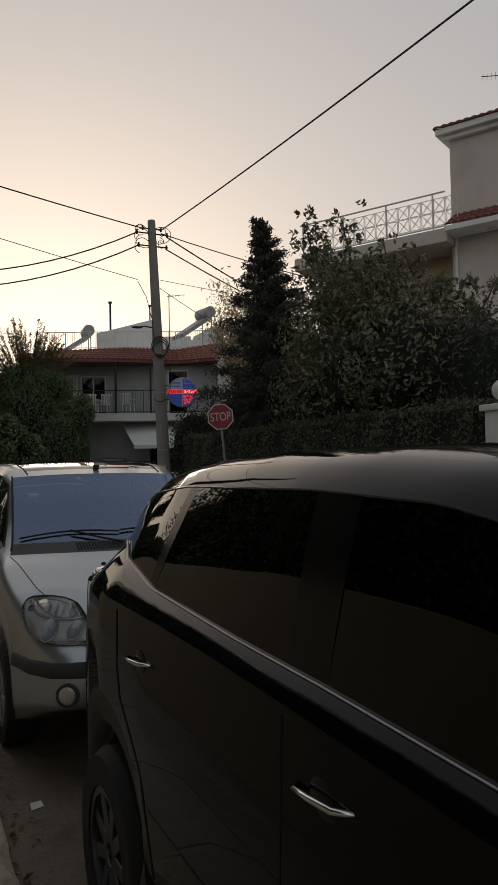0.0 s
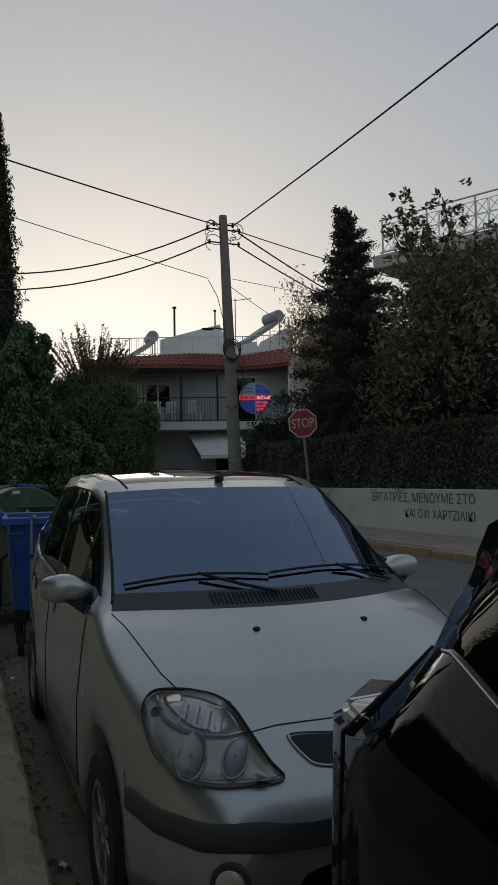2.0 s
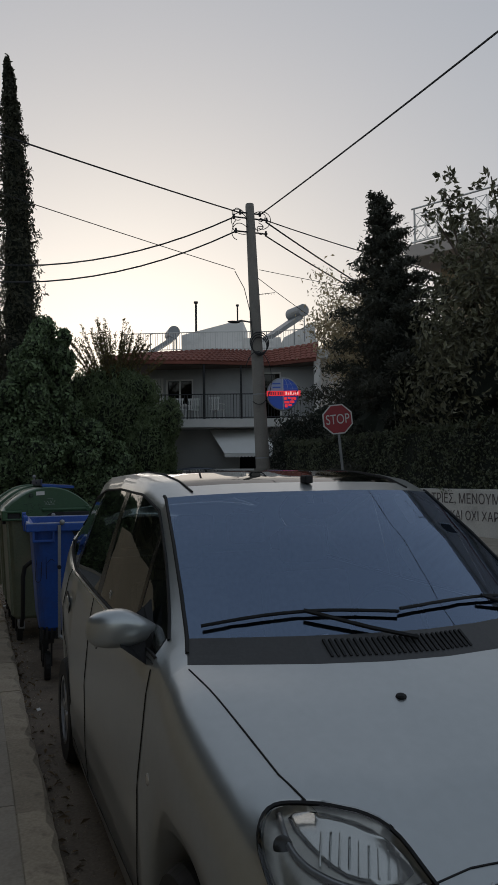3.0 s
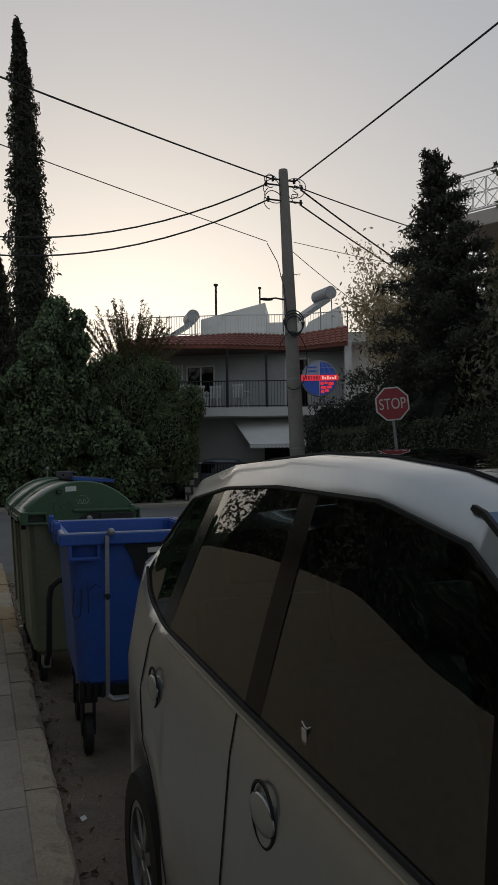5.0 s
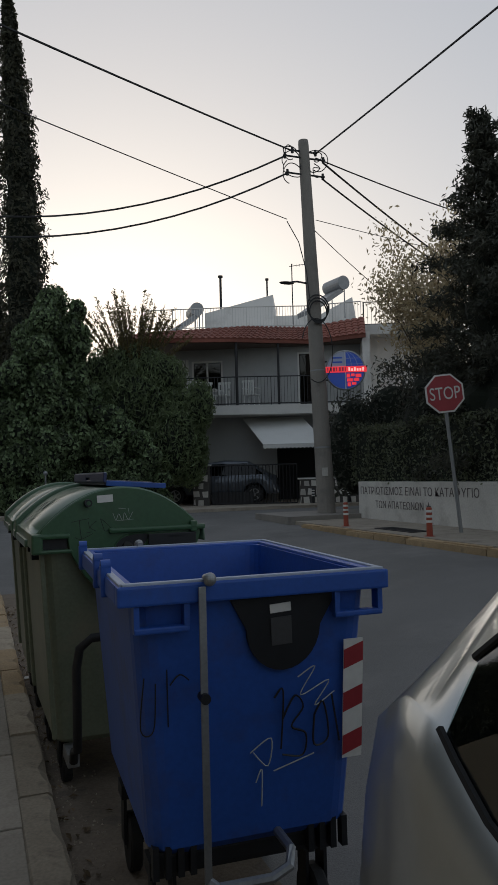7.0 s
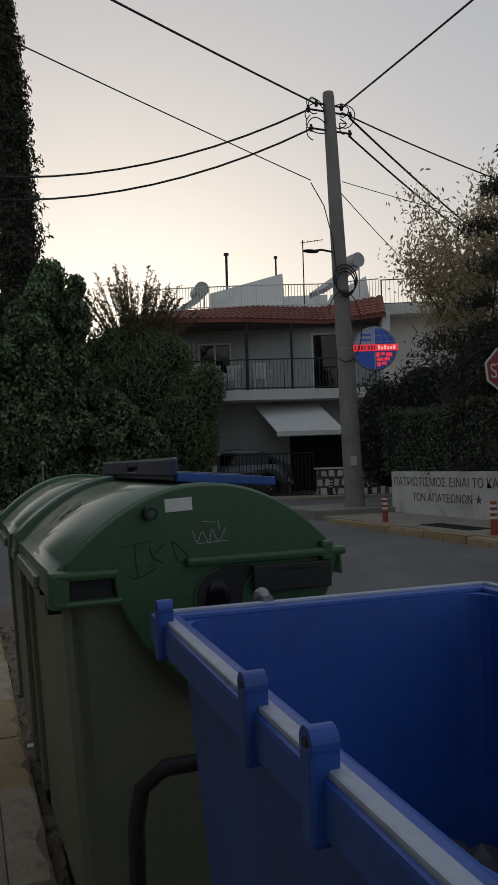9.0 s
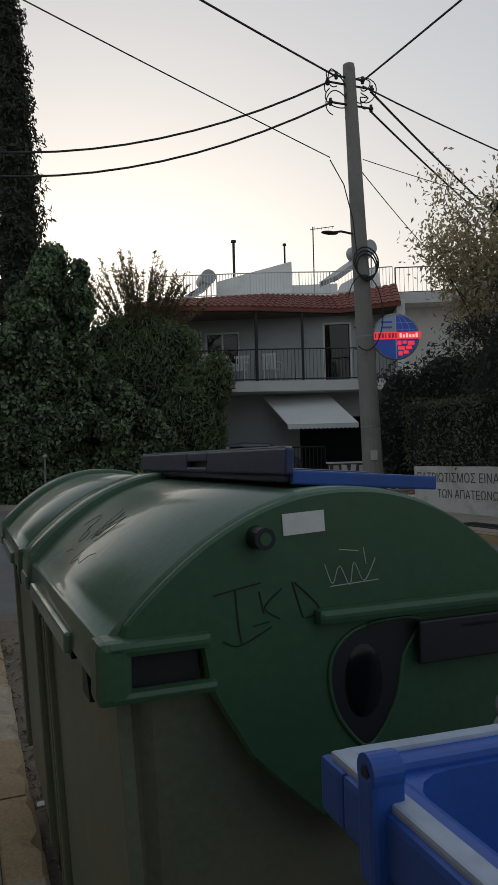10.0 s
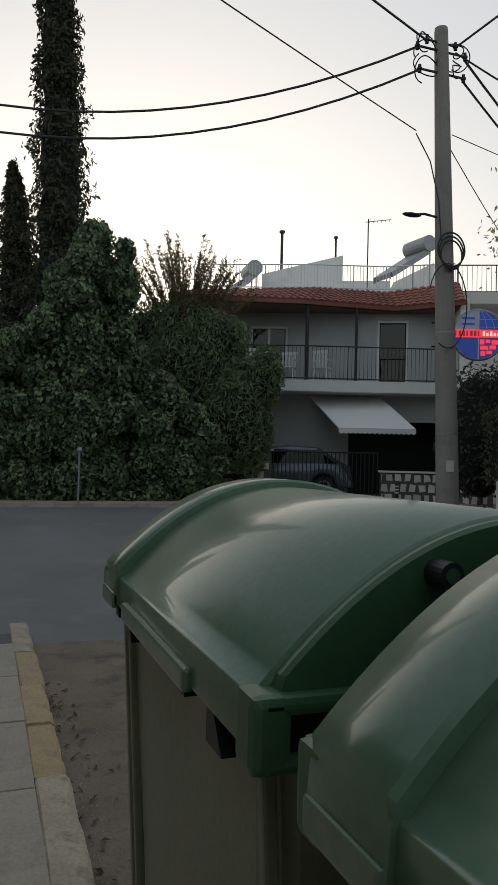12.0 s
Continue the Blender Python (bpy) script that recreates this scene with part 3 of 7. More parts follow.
def house_across():
    h = thing("house", "two-storey grey house with red tiled eaves and a balcony", "house", HOUSE)
    # ground floor set back, upper floor, slabs
    part("ground_floor_wall", wall_with_holes(-3.4, 3.6, 1.0, 1.25, 0, 3.05, [(-3.0, -2.35, 0, 2.2), (0.2, 2.9, 0, 2.3)]), PLASTER_GREY, h)
    part("side_wall", box(-3.4, -3.15, 1.25, 9, 0, 3.05), PLASTER_GREY, h)
    part("back_wall", box(-6.5, 5.2, 9.0, 9.25, 0, 6.4), PLASTER_GREY, h)
    # near-black panel puts the shade inside the garage into colour
    part("garage_shade", box(0.0, 3.2, 3.2, 3.3, 0, 2.6), DARK_PLASTIC, h)
    # dark panel closes the left-hand opening
    part("side_opening_panel", join(box(-3.0, -2.35, 1.12, 1.17, 0.02, 2.2), box(-2.45, -2.42, 1.08, 1.12, 0.95, 1.08)), IRON, h, "dark panel with a small knob filling the side opening")
    part("balcony_slab", prism([(-4.0, -0.35), (-0.95, -0.25), (3.3, 0.25), (3.3, 9.0), (-6.3, 9.0)], 3.05, 3.36), WHITE_PAINT, h, "white painted slab edge")
    part("upper_wall", wall_with_holes(-3.4, 3.2, 1.2, 1.45, 3.36, 5.75, [(-2.75, -1.65, 4.0, 5.1), (1.0, 1.9, 3.36, 5.3)]), PLASTER_GREY, h)
    part("upper_side_wall", box(-3.4, -3.15, 1.45, 9, 3.36, 5.75), PLASTER_GREY, h)
    part("right_wall", box(3.2, 3.45, 0.2, 9, 0, 5.75), PLASTER_WHITE, h)
    # dark grey wall puts the dimness behind the windows into colour
    part("room_shade_wall", box(-3.1, 3.1, 3.6, 3.7, 3.36, 5.6), CABIN, h)
    window(h, -2.75, -1.65, 1.25, 4.0, 5.1, leaves=2)
    for k in range(4):
        part("shutter_slat", box(-3.3 + 0.12 * k, -3.22 + 0.12 * k, 1.12, 1.18, 3.95, 5.15), WHITE_PAINT, h)
    window(h, 1.0, 1.9, 1.25, 3.36, 5.3, "balcony_door", 1)
    part("post", cyl((-1.05, 0.05, 3.36), (-1.05, 0.05, 5.6), 0.05, n=8), IRON, h)
    part("post", cyl((0.35, 0.5, 3.36), (0.35, 0.5, 5.6), 0.04, n=8), IRON, h)
    railing(h, [(-3.9, -0.27), (-1.0, -0.17), (3.2, 0.33)], 3.42, 4.32, 0.11, 0.008, IRON, label="dark iron balcony railing")
    # roof slab with tiled eave, terrace
    part("roof_slab", prism([(-4.8, -0.6), (-1.2, 0.0), (1.5, 1.0), (3.2, 0.1), (3.45, 9.2), (-4.8, 9.2)], 5.5, 5.68), SOFFIT, h)
    for a, b, c, d, n in (((-4.9, -0.7, 5.62), (-1.2, -0.1, 5.62), (-0.8, 1.6, 6.35), (-4.6, 1.6, 6.25), 18), ((-1.2, -0.1, 5.62), (1.5, 0.85, 5.62), (1.3, 1.9, 6.28), (-0.8, 1.6, 6.35), 13), ((1.5, 0.85, 5.62), (3.3, -0.05, 5.62), (3.4, 1.5, 6.5), (1.3, 1.9, 6.28), 9)):
        tiled_slope(h, a, b, c, d, 6, n)
        part("eave_board", faces([Vector(a) + Vector((0, 0, k)) for k in (-0.1, 0.02)] + [Vector(b) + Vector((0, 0, k)) for k in (0.02, -0.1)] + [Vector(a) + Vector((0, 0.08, k)) for k in (-0.1, 0.02)] + [Vector(b) + Vector((0, 0.08, k)) for k in (0.02, -0.1)], [(0, 3, 2, 1), (1, 2, 6, 5), (0, 4, 7, 3)]), TERRACOTTA, h)
        part("roof_bed", faces([Vector(p) - Vector((0, 0, 0.01)) for p in (a, b, c, d)], [(0, 1, 2, 3)]), TERRACOTTA, h)
    part("terrace", prism([(-4.7, 1.5), (-0.8, 1.55), (1.3, 1.85), (3.4, 1.45), (3.4, 9.1), (-4.7, 9.1)], 5.68, 6.22), PLASTER_WHITE, h)
    part("roof_wall", box(0.06, 1.75, 5.6, 7.9, 6.22, 7.55), PLASTER_WHITE, h)
    run = [(-2.7, 1.95), (-0.8, 1.98), (1.3, 2.22), (3.3, 1.9)]
    for (xa, ya), (xb, yb) in zip(run, run[1:]):
        part("parapet", prism([(xa, ya), (xb, yb), (xb, yb + 0.15), (xa, ya + 0.15)], 6.2, 6.36), PLASTER_PALE, h)
    # roof-top room with a sloping top
    st = faces([(-2.75, 5, 6.2), (0.05, 5, 6.2), (0.05, 8, 6.2), (-2.75, 8, 6.2), (-2.75, 5, 7.65), (0.05, 5, 8.3), (0.05, 8, 8.3), (-2.75, 8, 7.65)], [(3, 2, 1, 0), (4, 5, 6, 7), (0, 1, 5, 4), (1, 2, 6, 5), (2, 3, 7, 6), (3, 0, 4, 7)])
    part("roof_room", st, PLASTER_WHITE, h, "pale roof-top stair room")
    part("gable", faces([(1.2, 6, 6.2), (3.6, 6, 6.2), (3.6, 8, 6.2), (1.2, 8, 6.2), (1.9, 6, 7.6), (3.3, 6, 8.3), (3.3, 8, 8.3), (1.9, 8, 7.6)], [(3, 2, 1, 0), (4, 5, 6, 7), (0, 1, 5, 4), (1, 2, 6, 5), (2, 3, 7, 6), (3, 0, 4, 7)]), PLASTER_WHITE, h)
    railing(h, [(-4.6, 1.75), (-0.8, 1.8), (1.3, 2.05), (3.3, 1.7)], 6.42, 7.12, 0.1, 0.011, WHITE_PAINT, "terrace_railing", "pale painted roof railing")
    for x, y, z, zt, r in ((-2.1, 5.2, 7.7, 9.15, 0.05), (-0.2, 5.4, 8.1, 9.0, 0.035)):
        c = part("chimney_pipe", cyl((x, y, z - 0.3), (x, y, zt), r, n=8), IRON, h)
        part("cowl", cyl((x, y, zt), (x, y, zt + 0.08), r * 2, n=8), IRON, c)
    # awning over the garage
    part("awning", faces([(-0.95, 0.9, 3.0), (1.1, 0.9, 3.0), (1.86, -1.2, 2.0), (-0.14, -1.2, 2.0), (-0.95, 0.92, 2.97), (1.1, 0.92, 2.97), (1.86, -1.18, 1.97), (-0.14, -1.18, 1.97)], [(0, 1, 2, 3), (7, 6, 5, 4), (0, 4, 5, 1), (1, 5, 6, 2), (3, 2, 6, 7), (0, 3, 7, 4)]), CANVAS, h, "white canvas awning with a scalloped edge")
    edge = [(-0.14 + 2.0 * k / 64, 1.84 + 0.04 * abs(math.cos(math.pi * k / 4))) for k in range(65)]
    part("valance", faces([(x, -1.205, 1.99) for x, z in edge] + [(x, -1.205, z) for x, z in edge], [(k, 65 + k, 66 + k, k + 1) for k in range(64)]), CANVAS, h)
    # neighbouring white annex to the right
    part("annex_wall", box(3.45, 6.4, 2.4, 8, 0, 5.9), PLASTER_WHITE, h)
    part("annex_slab", box(3.2, 6.6, 1.6, 8.2, 5.9, 6.25), WHITE_PAINT, h)
    railing(h, [(3.4, 1.8), (6.5, 1.8), (6.5, 7.5)], 6.3, 7.1, 0.14, 0.008, IRON, "annex_railing")
    shutter = part("annex_shutter", box(5.16, 6.14, 2.37, 2.395, 3.55, 5.3), PLASTER_GREY, h)
    for k in range(12):
        part("slat", box(5.2, 6.1, 2.335, 2.365, 3.6 + 0.14 * k, 3.71 + 0.14 * k), WHITE_PAINT, shutter)
    return h


house = house_across()


def on_house(x, y, z, rz=0):
    return HOUSE @ pose(x, y, z, 0, 0, rz)


for x, y, r in ((-2.1, 0.3, 20), (-1.6, 0.45, -10), (-0.6, 0.5, 160), (-2.7, 0.2, 200)):
    plastic_chair(on_house(x, y, 3.36, r))


def solar_heater(m):
    s = thing("solar_water_heater", "solar water heater with a horizontal tank on the roof", "water heater", m)
    part("tank", cyl((-0.65, 0, 1.35), (0.65, 0, 1.35), 0.27, n=18), STEEL, s, smooth=False)
    part("panel", faces([(-0.6, -1.5, 0.2), (0.6, -1.5, 0.2), (0.6, -0.1, 1.15), (-0.6, -0.1, 1.15), (-0.6, -1.42, 0.06), (0.6, -1.42, 0.06), (0.6, 0.02, 1.0), (-0.6, 0.02, 1.0)], [(0, 1, 2, 3), (7, 6, 5, 4), (0, 4, 5, 1), (1, 5, 6, 2), (2, 6, 7, 3), (3, 7, 4, 0)]), STEEL, s)
    for x in (-0.5, 0.5):
        part("leg", cyl((x, 0.1, 0), (x, 0.1, 1.2), 0.025, n=6), STEEL, s)
        part("leg", cyl((x, -1.5, 0), (x, -1.5, 0.2), 0.025, n=6), STEEL, s)


solar_heater(HOUSE @ pose(2.55, 4.2, 7.0, 0, 0, -58) @ Matrix.Diagonal((0.85, 1.0, 1.0, 1)))
solar_heater(HOUSE @ pose(-3.1, 4.6, 6.3, 0, 0, -70) @ Matrix.Diagonal((0.75, 1.0, 1.0, 1)))


def aerial(m, h=2.4):
    a = thing("tv_aerial", "thin metal television aerial", "aerial", m)
    part("mast", cyl((0, 0, 0), (0, 0, h), 0.022, n=6), IRON, a)
    part("boom", cyl((-0.1, 0, h - 0.1), (0.75, 0, h - 0.02), 0.014, n=5), IRON, a)
    for k in range(6):
        part("element", cyl((0.05 + 0.13 * k, -0.25 + 0.02 * k, h - 0.08), (0.05 + 0.13 * k, 0.25 - 0.02 * k, h - 0.06), 0.008, n=4), IRON, a)


aerial(HOUSE @ pose(0.85, 4.2, 6.2), 3.1)


def front_gate():
    g = thing("iron_gate", "dark iron driveway gate with upright bars", "gate", HOUSE @ pose(0, 0, 0))
    up, rails = bars(-1.85, 0.9, -1.0, 0.12, 1.35, 0.11, 0.014)
    for b in up:
        part("bar", b, IRON, g)
    for r in rails:
        part("rail", r, IRON, g)
    part("panel", box(-1.85, -0.5, -0.985, -0.97, 0.12, 0.5), IRON, g)


front_gate()


def stone_pillar(name, label, x0, x1, y0, y1, z0, z1, cols, rows, seed):
    """Rough stones of uneven size, proud of dark joints."""
    t = thing(name, label, "wall", HOUSE @ pose(0, 0, 0))
    part("core", box(x0 + 0.02, x1 - 0.02, y0 + 0.03, y1, z0, z1), MORTAR, t)
    rr = random.Random(seed)
    for j in range(rows):
        for i in range(cols):
            off = 0.5 if j % 2 else 0
            a = x0 + (x1 - x0) * max(0, (i - off) / cols)
            b = x0 + (x1 - x0) * min(1, (i + 1 - off) / cols)
            c, d = z0 + (z1 - z0) * j / rows, z0 + (z1 - z0) * (j + 1) / rows
            g = 0.018
            pts = [(a + g + rr.uniform(0, 0.05), c + g + rr.uniform(0, 0.04)), (b - g - rr.uniform(0, 0.05), c + g + rr.uniform(0, 0.04)), (b - g - rr.uniform(0, 0.05), d - g - rr.uniform(0, 0.04)), (a + g + rr.uniform(0, 0.05), d - g - rr.uniform(0, 0.04))]
            vs = [(x, y0, z) for x, z in pts] + [(x, y0 + 0.05, z) for x, z in pts]
            part("stone", faces(vs, [(0, 1, 2, 3), (4, 7, 6, 5), (0, 4, 5, 1), (1, 5, 6, 2), (2, 6, 7, 3), (3, 7, 4, 0)]), STONE, t)
    part("coping", box(x0 - 0.03, x1 + 0.03, y0 - 0.02, y1 + 0.03, z1, z1 + 0.05, 0.008), WHITE_PAINT, t)


stone_pillar("stone_pillar", "gate pillar of rough white stones with dark joints", -2.45, -1.9, -1.2, -0.7, -0.2, 1.35, 2, 6, 3)
stone_pillar("stone_wall", "low wall of rough white stones with dark joints", 0.95, 3.9, -1.1, -0.85, -0.2, 0.85, 12, 4, 4)


def house_right():
    m = pose(16.4, 18.4, 0.3, 0, 0, -62)
    h = thing("apartment_house", "pale three-storey house with tiled eaves and a roof terrace", "house", m)
    part("tower_wall", wall_with_holes(0, 8, 0, 0.3, 0, 11.9, [(1.9, 3.0, 9.7, 11.2)]), PLASTER_PALE, h)
    part("tower_side", box(0, 0.3, 0.3, 7, 0, 11.9), PLASTER_PALE, h)
    part("tower_back", box(0, 8, 7, 7.3, 0, 11.9), PLASTER_PALE, h)
    part("ceiling_slab", box(-0.35, 8, -0.35, 7.3, 11.9, 12.1, 0.02), PLASTER_WHITE, h)
    part("cornice", box(-0.18, 8, -0.18, 7.3, 11.75, 11.9, 0.02), PLASTER_WHITE, h)
    tiled_slope(h, (-0.4, -0.4, 12.1), (8, -0.4, 12.1), (8, 3, 13.0), (2.5, 3, 13.0), 10, 34)
    tiled_slope(h, (-0.4, 7.4, 12.1), (-0.4, -0.4, 12.1), (2.5, 3, 13.0), (2.5, 4, 13.0), 10, 30)
    tiled_slope(h, (0.1, -0.9, 8.75), (8, -0.9, 8.75), (8, 0.0, 9.3), (0.1, 0.0, 9.3), 3, 34, "canopy_tile")
    part("canopy_slab", box(0.1, 8, -0.95, 0, 8.55, 8.72, 0.02), PLASTER_WHITE, h)
    arch = [(1.9 + 0.55 - 0.55 * math.cos(math.pi * k / 10), 10.65 + 0.55 * math.sin(math.pi * k / 10)) for k in range(11)]
    w = part("arched_window_surround", join(*[tube([(x, -0.03, z) for x, z in [(1.9, 9.65)] + arch + [(3.0, 9.65)]], 0.06, 6)]), PLASTER_WHITE, h)
    part("pane", box(1.9, 3.0, 0.12, 0.14, 9.7, 11.2), GLASS_HOUSE, w)
    part("lower_wall", box(-5.2, 0, 1.0, 1.3, 0, 8.3), PLASTER_TAN, h)
    part("terrace_slab", box(-5.6, 0.1, -0.7, 7, 8.3, 8.75, 0.03), PLASTER_PALE, h)
    part("balcony_slab", box(0, 8, -1.6, 0, 4.5, 4.75), PLASTER_WHITE, h)
    for k in range(4):
        part("balcony_rail", cyl((0.2, -1.55, 5.0 + 0.25 * k), (8, -1.55, 5.0 + 0.25 * k), 0.02, n=5), WHITE_PAINT, h)
    part("drain_pipe", cyl((0.15, -0.06, 4.7), (0.15, -0.06, 8.6), 0.05, n=8), PLASTER_WHITE, h)
    # ornamental white railing in squares
    bms = []
    for k in range(14):
        x = -5.3 + 5.3 * k / 13
        if k % 4 == 0:
            bms.append(cyl((x, -0.55, 8.75), (x, -0.55, 9.95), 0.03, n=5))
        for z in (8.9, 9.35):
            a, b = x + 0.03, x + 0.4
            for p, q in (((a, z), (b, z)), ((b, z), (b, z + 0.42)), ((b, z + 0.42), (a, z + 0.42)), ((a, z + 0.42), (a, z)), ((a, z), (b, z + 0.42)), ((a, z + 0.42), (b, z))):
                bms.append(cyl((p[0], -0.55, p[1]), (q[0], -0.55, q[1]), 0.012, n=4, caps=False))
    for z in (8.85, 9.95):
        bms.append(cyl((-5.4, -0.55, z), (0, -0.55, z), 0.03, n=5))
    part("terrace_railing", join(*bms), WHITE_PAINT, h, "white ornamental railing of crossed squares")
    return m


RIGHT = house_right()
aerial(RIGHT @ pose(1.5, 1.2, 12.35, 0, 0, 200), 1.7)

# ---- parked cars ----
from mathutils.bvhtree import BVHTree


class CarShape:
    """A car's skin as rings across its length (l from nose to tail; the nose points to local -y)."""

    def __init__(self, length, tracks, axles, wheel_r, arch_r, floor=0.2, bow=None, creased=False, shoulder=0.0, crown=0.72, wing=(-2.0, -1.0)):
        self.L, self.t, self.axles, self.wr, self.ar, self.floor = length, tracks, axles, wheel_r, arch_r, floor
        self.creased, self.shoulder, self.crown = creased, shoulder, crown
        self.wing = wing
        self.bow = bow or [(0, 0), (length, 0)]
        base = np.linspace(0, length, 120)
        extra = [v for v, _ in tracks["cuts"]]
        self.ls = np.array(sorted({round(float(v), 4) for v in np.concatenate([base, extra, [0.01, 0.02, 0.035, length - 0.01, length - 0.02]])}))

    def v(self, key, l):
        xs, ys = zip(*self.t[key])
        return float(np.interp(l, xs, ys))

    def sill(self, l):
        z = self.v("low", l)
        for a in self.axles:
            if abs(l - a) < self.ar:
                z = max(z, self.wr + math.sqrt(self.ar ** 2 - (l - a) ** 2))
        return z

    def ring(self, l, inset=0.0):
        zt, zb, zg = self.v("top", l), self.v("belt", l), self.v("glass", l)
        w, wb, wt = self.v("w", l), self.v("wb", l), self.v("wt", l)
        zb = min(zb, zt - 0.012)
        zg = min(max(zg, zb + 0.004), zt - 0.006)
        zs = min(self.sill(l), zb - 0.03)
        wt = min(wt, wb - 0.006)
        k = 0 if zt - zb < 0.02 else (zg - zb) / (zt - zb)
        wg = wb - 0.012 + (wt + 0.03 - wb) * min(1, k * 1.12) if zg > zb + 0.01 else wb - 0.006
        wg = max(wg, wt + 0.002)
        mid = zs + (zb - zs) * 0.55
        b = self.v2(l)
        pts = [(0, l, zs), (w * 0.8, l, zs), (w * 0.975, l, zs + 0.015), (w * 0.995, l, zs + (mid - zs) * 0.4), (w, l, mid), (w * 0.45 + wb * 0.55, l, mid + (zb - mid) * 0.72), (wb, l, zb),
               (wb - 0.006, l, zb + 0.003), (wg, l, zg), (wt, l, zg + (zt - zg) * self.crown)]
        if self.shoulder and 0.3 < l < 4.2:
            z5 = min(zb - self.shoulder, 1.17)
            pts[5] = (w * 0.985, l, max(z5, mid + 0.02))
        nose = 1 - smoothstep(self.wing[0], self.wing[1], l)
        if nose > 0:
            zq = zt - (zt - zg) * 0.28
            for k in range(5, 10):
                a = math.pi / 2 * (k - 4) / 5.4
                q = (wt + (w - wt) * math.cos(a) ** 0.85, l, mid + (zq - mid) * math.sin(a) ** 0.9)
                pts[k] = tuple(u + (v - u) * nose for u, v in zip(pts[k], q))
        for f in (0.82, 0.55, 0.28, 0):
            x = wt * f
            crease = 0.022 * math.sin(math.pi * l / 1.1) * (1 if f == 0.82 else -0.3 if f == 0.55 else 0) if self.creased and 0.05 < l < 1.1 else 0
            pts.append((x, l - b * (1 - f * f), zt - (zt - zg) * 0.28 * f ** 3 + crease))
        if inset:
            c = Vector((0, l, 0.8))
            pts = [(x * (1 - inset * 0.8), y, z + (inset * 0.5 if z < 0.7 else -inset * 0.5 if z > 1.2 else 0)) for x, y, z in pts]
        return [Vector((x, y, z)) for x, y, z in pts]

    def v2(self, l):
        xs, ys = zip(*self.bow)
        return float(np.interp(l, xs, ys))

    def surface(self, pick, ls=None, inset=0.0, sides=(1, -1)):
        """Faces (mid length, ring step) that pick() accepts, on both flanks."""
        ls = self.ls if ls is None else ls
        rings = [self.ring(l, inset) for l in ls]
        vs, fs = [], []
        n = len(rings[0])
        for s in sides:
            o = len(vs)
            vs += [Vector((s * p.x, p.y, p.z)) for r in rings for p in r]
            for i in range(len(ls) - 1):
                for j in range(n - 1):
                    q = (rings[i][j] + rings[i + 1][j] + rings[i][j + 1] + rings[i + 1][j + 1]) / 4
                    if pick((ls[i] + ls[i + 1]) / 2, j, q):
                        a = [o + i * n + j, o + i * n + j + 1, o + (i + 1) * n + j + 1, o + (i + 1) * n + j]
                        fs.append(a[::-1] if s > 0 else a)
        bm = faces(vs, fs)
        bmesh.ops.delete(bm, geom=[v for v in bm.verts if not v.link_faces], context="VERTS")
        bmesh.ops.remove_doubles(bm, verts=bm.verts, dist=0.0004)
        return bm

    def pane(self, a, b, side, bulge=0.004, inset=0.0, n=16, rows=7):
        """A curved pane between (bottom l, top l) limits a and b on one flank."""
        vs, fs = [], []
        for j in range(rows + 1):
            t = j / rows
            for i in range(n + 1):
                u = i / n
                lo, hi = self.ring(a[0] + (b[0] - a[0]) * u)[7], self.ring(a[1] + (b[1] - a[1]) * u)[8]
                p = lo.lerp(hi, t)
                vs.append(Vector((side * (p.x + bulge * 4 * t * (1 - t) - inset), p.y, p.z)))
        m = n + 1
        for j in range(rows):
            for i in range(n):
                q = (j * m + i, j * m + i + 1, (j + 1) * m + i + 1, (j + 1) * m + i)
                fs.append(q if side > 0 else q[::-1])
        return faces(vs, fs)

    def skin_x(self, l, z):
        r = self.ring(l)
        for a, b in zip(r[1:8], r[2:9]):
            if min(a.z, b.z) - 1e-6 <= z <= max(a.z, b.z) + 1e-6:
                f = (z - a.z) / (b.z - a.z) if abs(b.z - a.z) > 1e-6 else 0
                return a.x + (b.x - a.x) * f
        return r[8].x

    def tree(self):
        bm = self.surface(lambda l, j, q: True)
        t = BVHTree.FromBMesh(bm)
        bm.free()
        return t


def skin_patch(tree, origin, across, up, way, outline, off, rings=5):
    """A shell that follows the car's skin inside an outline (u, v) seen along way, standing off by off."""
    across, up, way, origin = map(Vector, (across, up, way, origin))
    n = len(outline)
    cu, cv = sum(p[0] for p in outline) / n, sum(p[1] for p in outline) / n
    pts = [(cu, cv)] + [(cu + (u - cu) * k / rings, cv + (v - cv) * k / rings) for k in range(1, rings + 1) for u, v in outline]
    vs = []
    for u, v in pts:
        hit = tree.ray_cast(origin + across * u + up * v - way * 3, way)
        vs.append((hit[0] - way * off) if hit[0] else None)
    good = [v for v in vs if v is not None]
    mean = sum(good, Vector()) / len(good)
    vs = [v if v is not None else (mean + across * (pts[k][0] - cu) + up * (pts[k][1] - cv)) for k, v in enumerate(vs)]
    fs = [(0, 1 + k, 1 + (k + 1) % n) for k in range(n)]
    for r in range(rings - 1):
        a, b = 1 + r * n, 1 + (r + 1) * n
        fs += [(a + k, b + k, b + (k + 1) % n, a + (k + 1) % n) for k in range(n)]
    e = 1 + (rings - 1) * n
    for k in range(n):
        vs.append(vs[e + k] + way * (off + 0.01))
    m = len(pts)
    fs += [(e + k, m + k, m + (k + 1) % n, e + (k + 1) % n) for k in range(n)]
    bm = faces(vs, fs)
    bm.normal_update()
    for f in bm.faces:
        if f.normal.dot(way) > 0 and len(f.verts) < 5:
            f.normal_flip()
    return bm


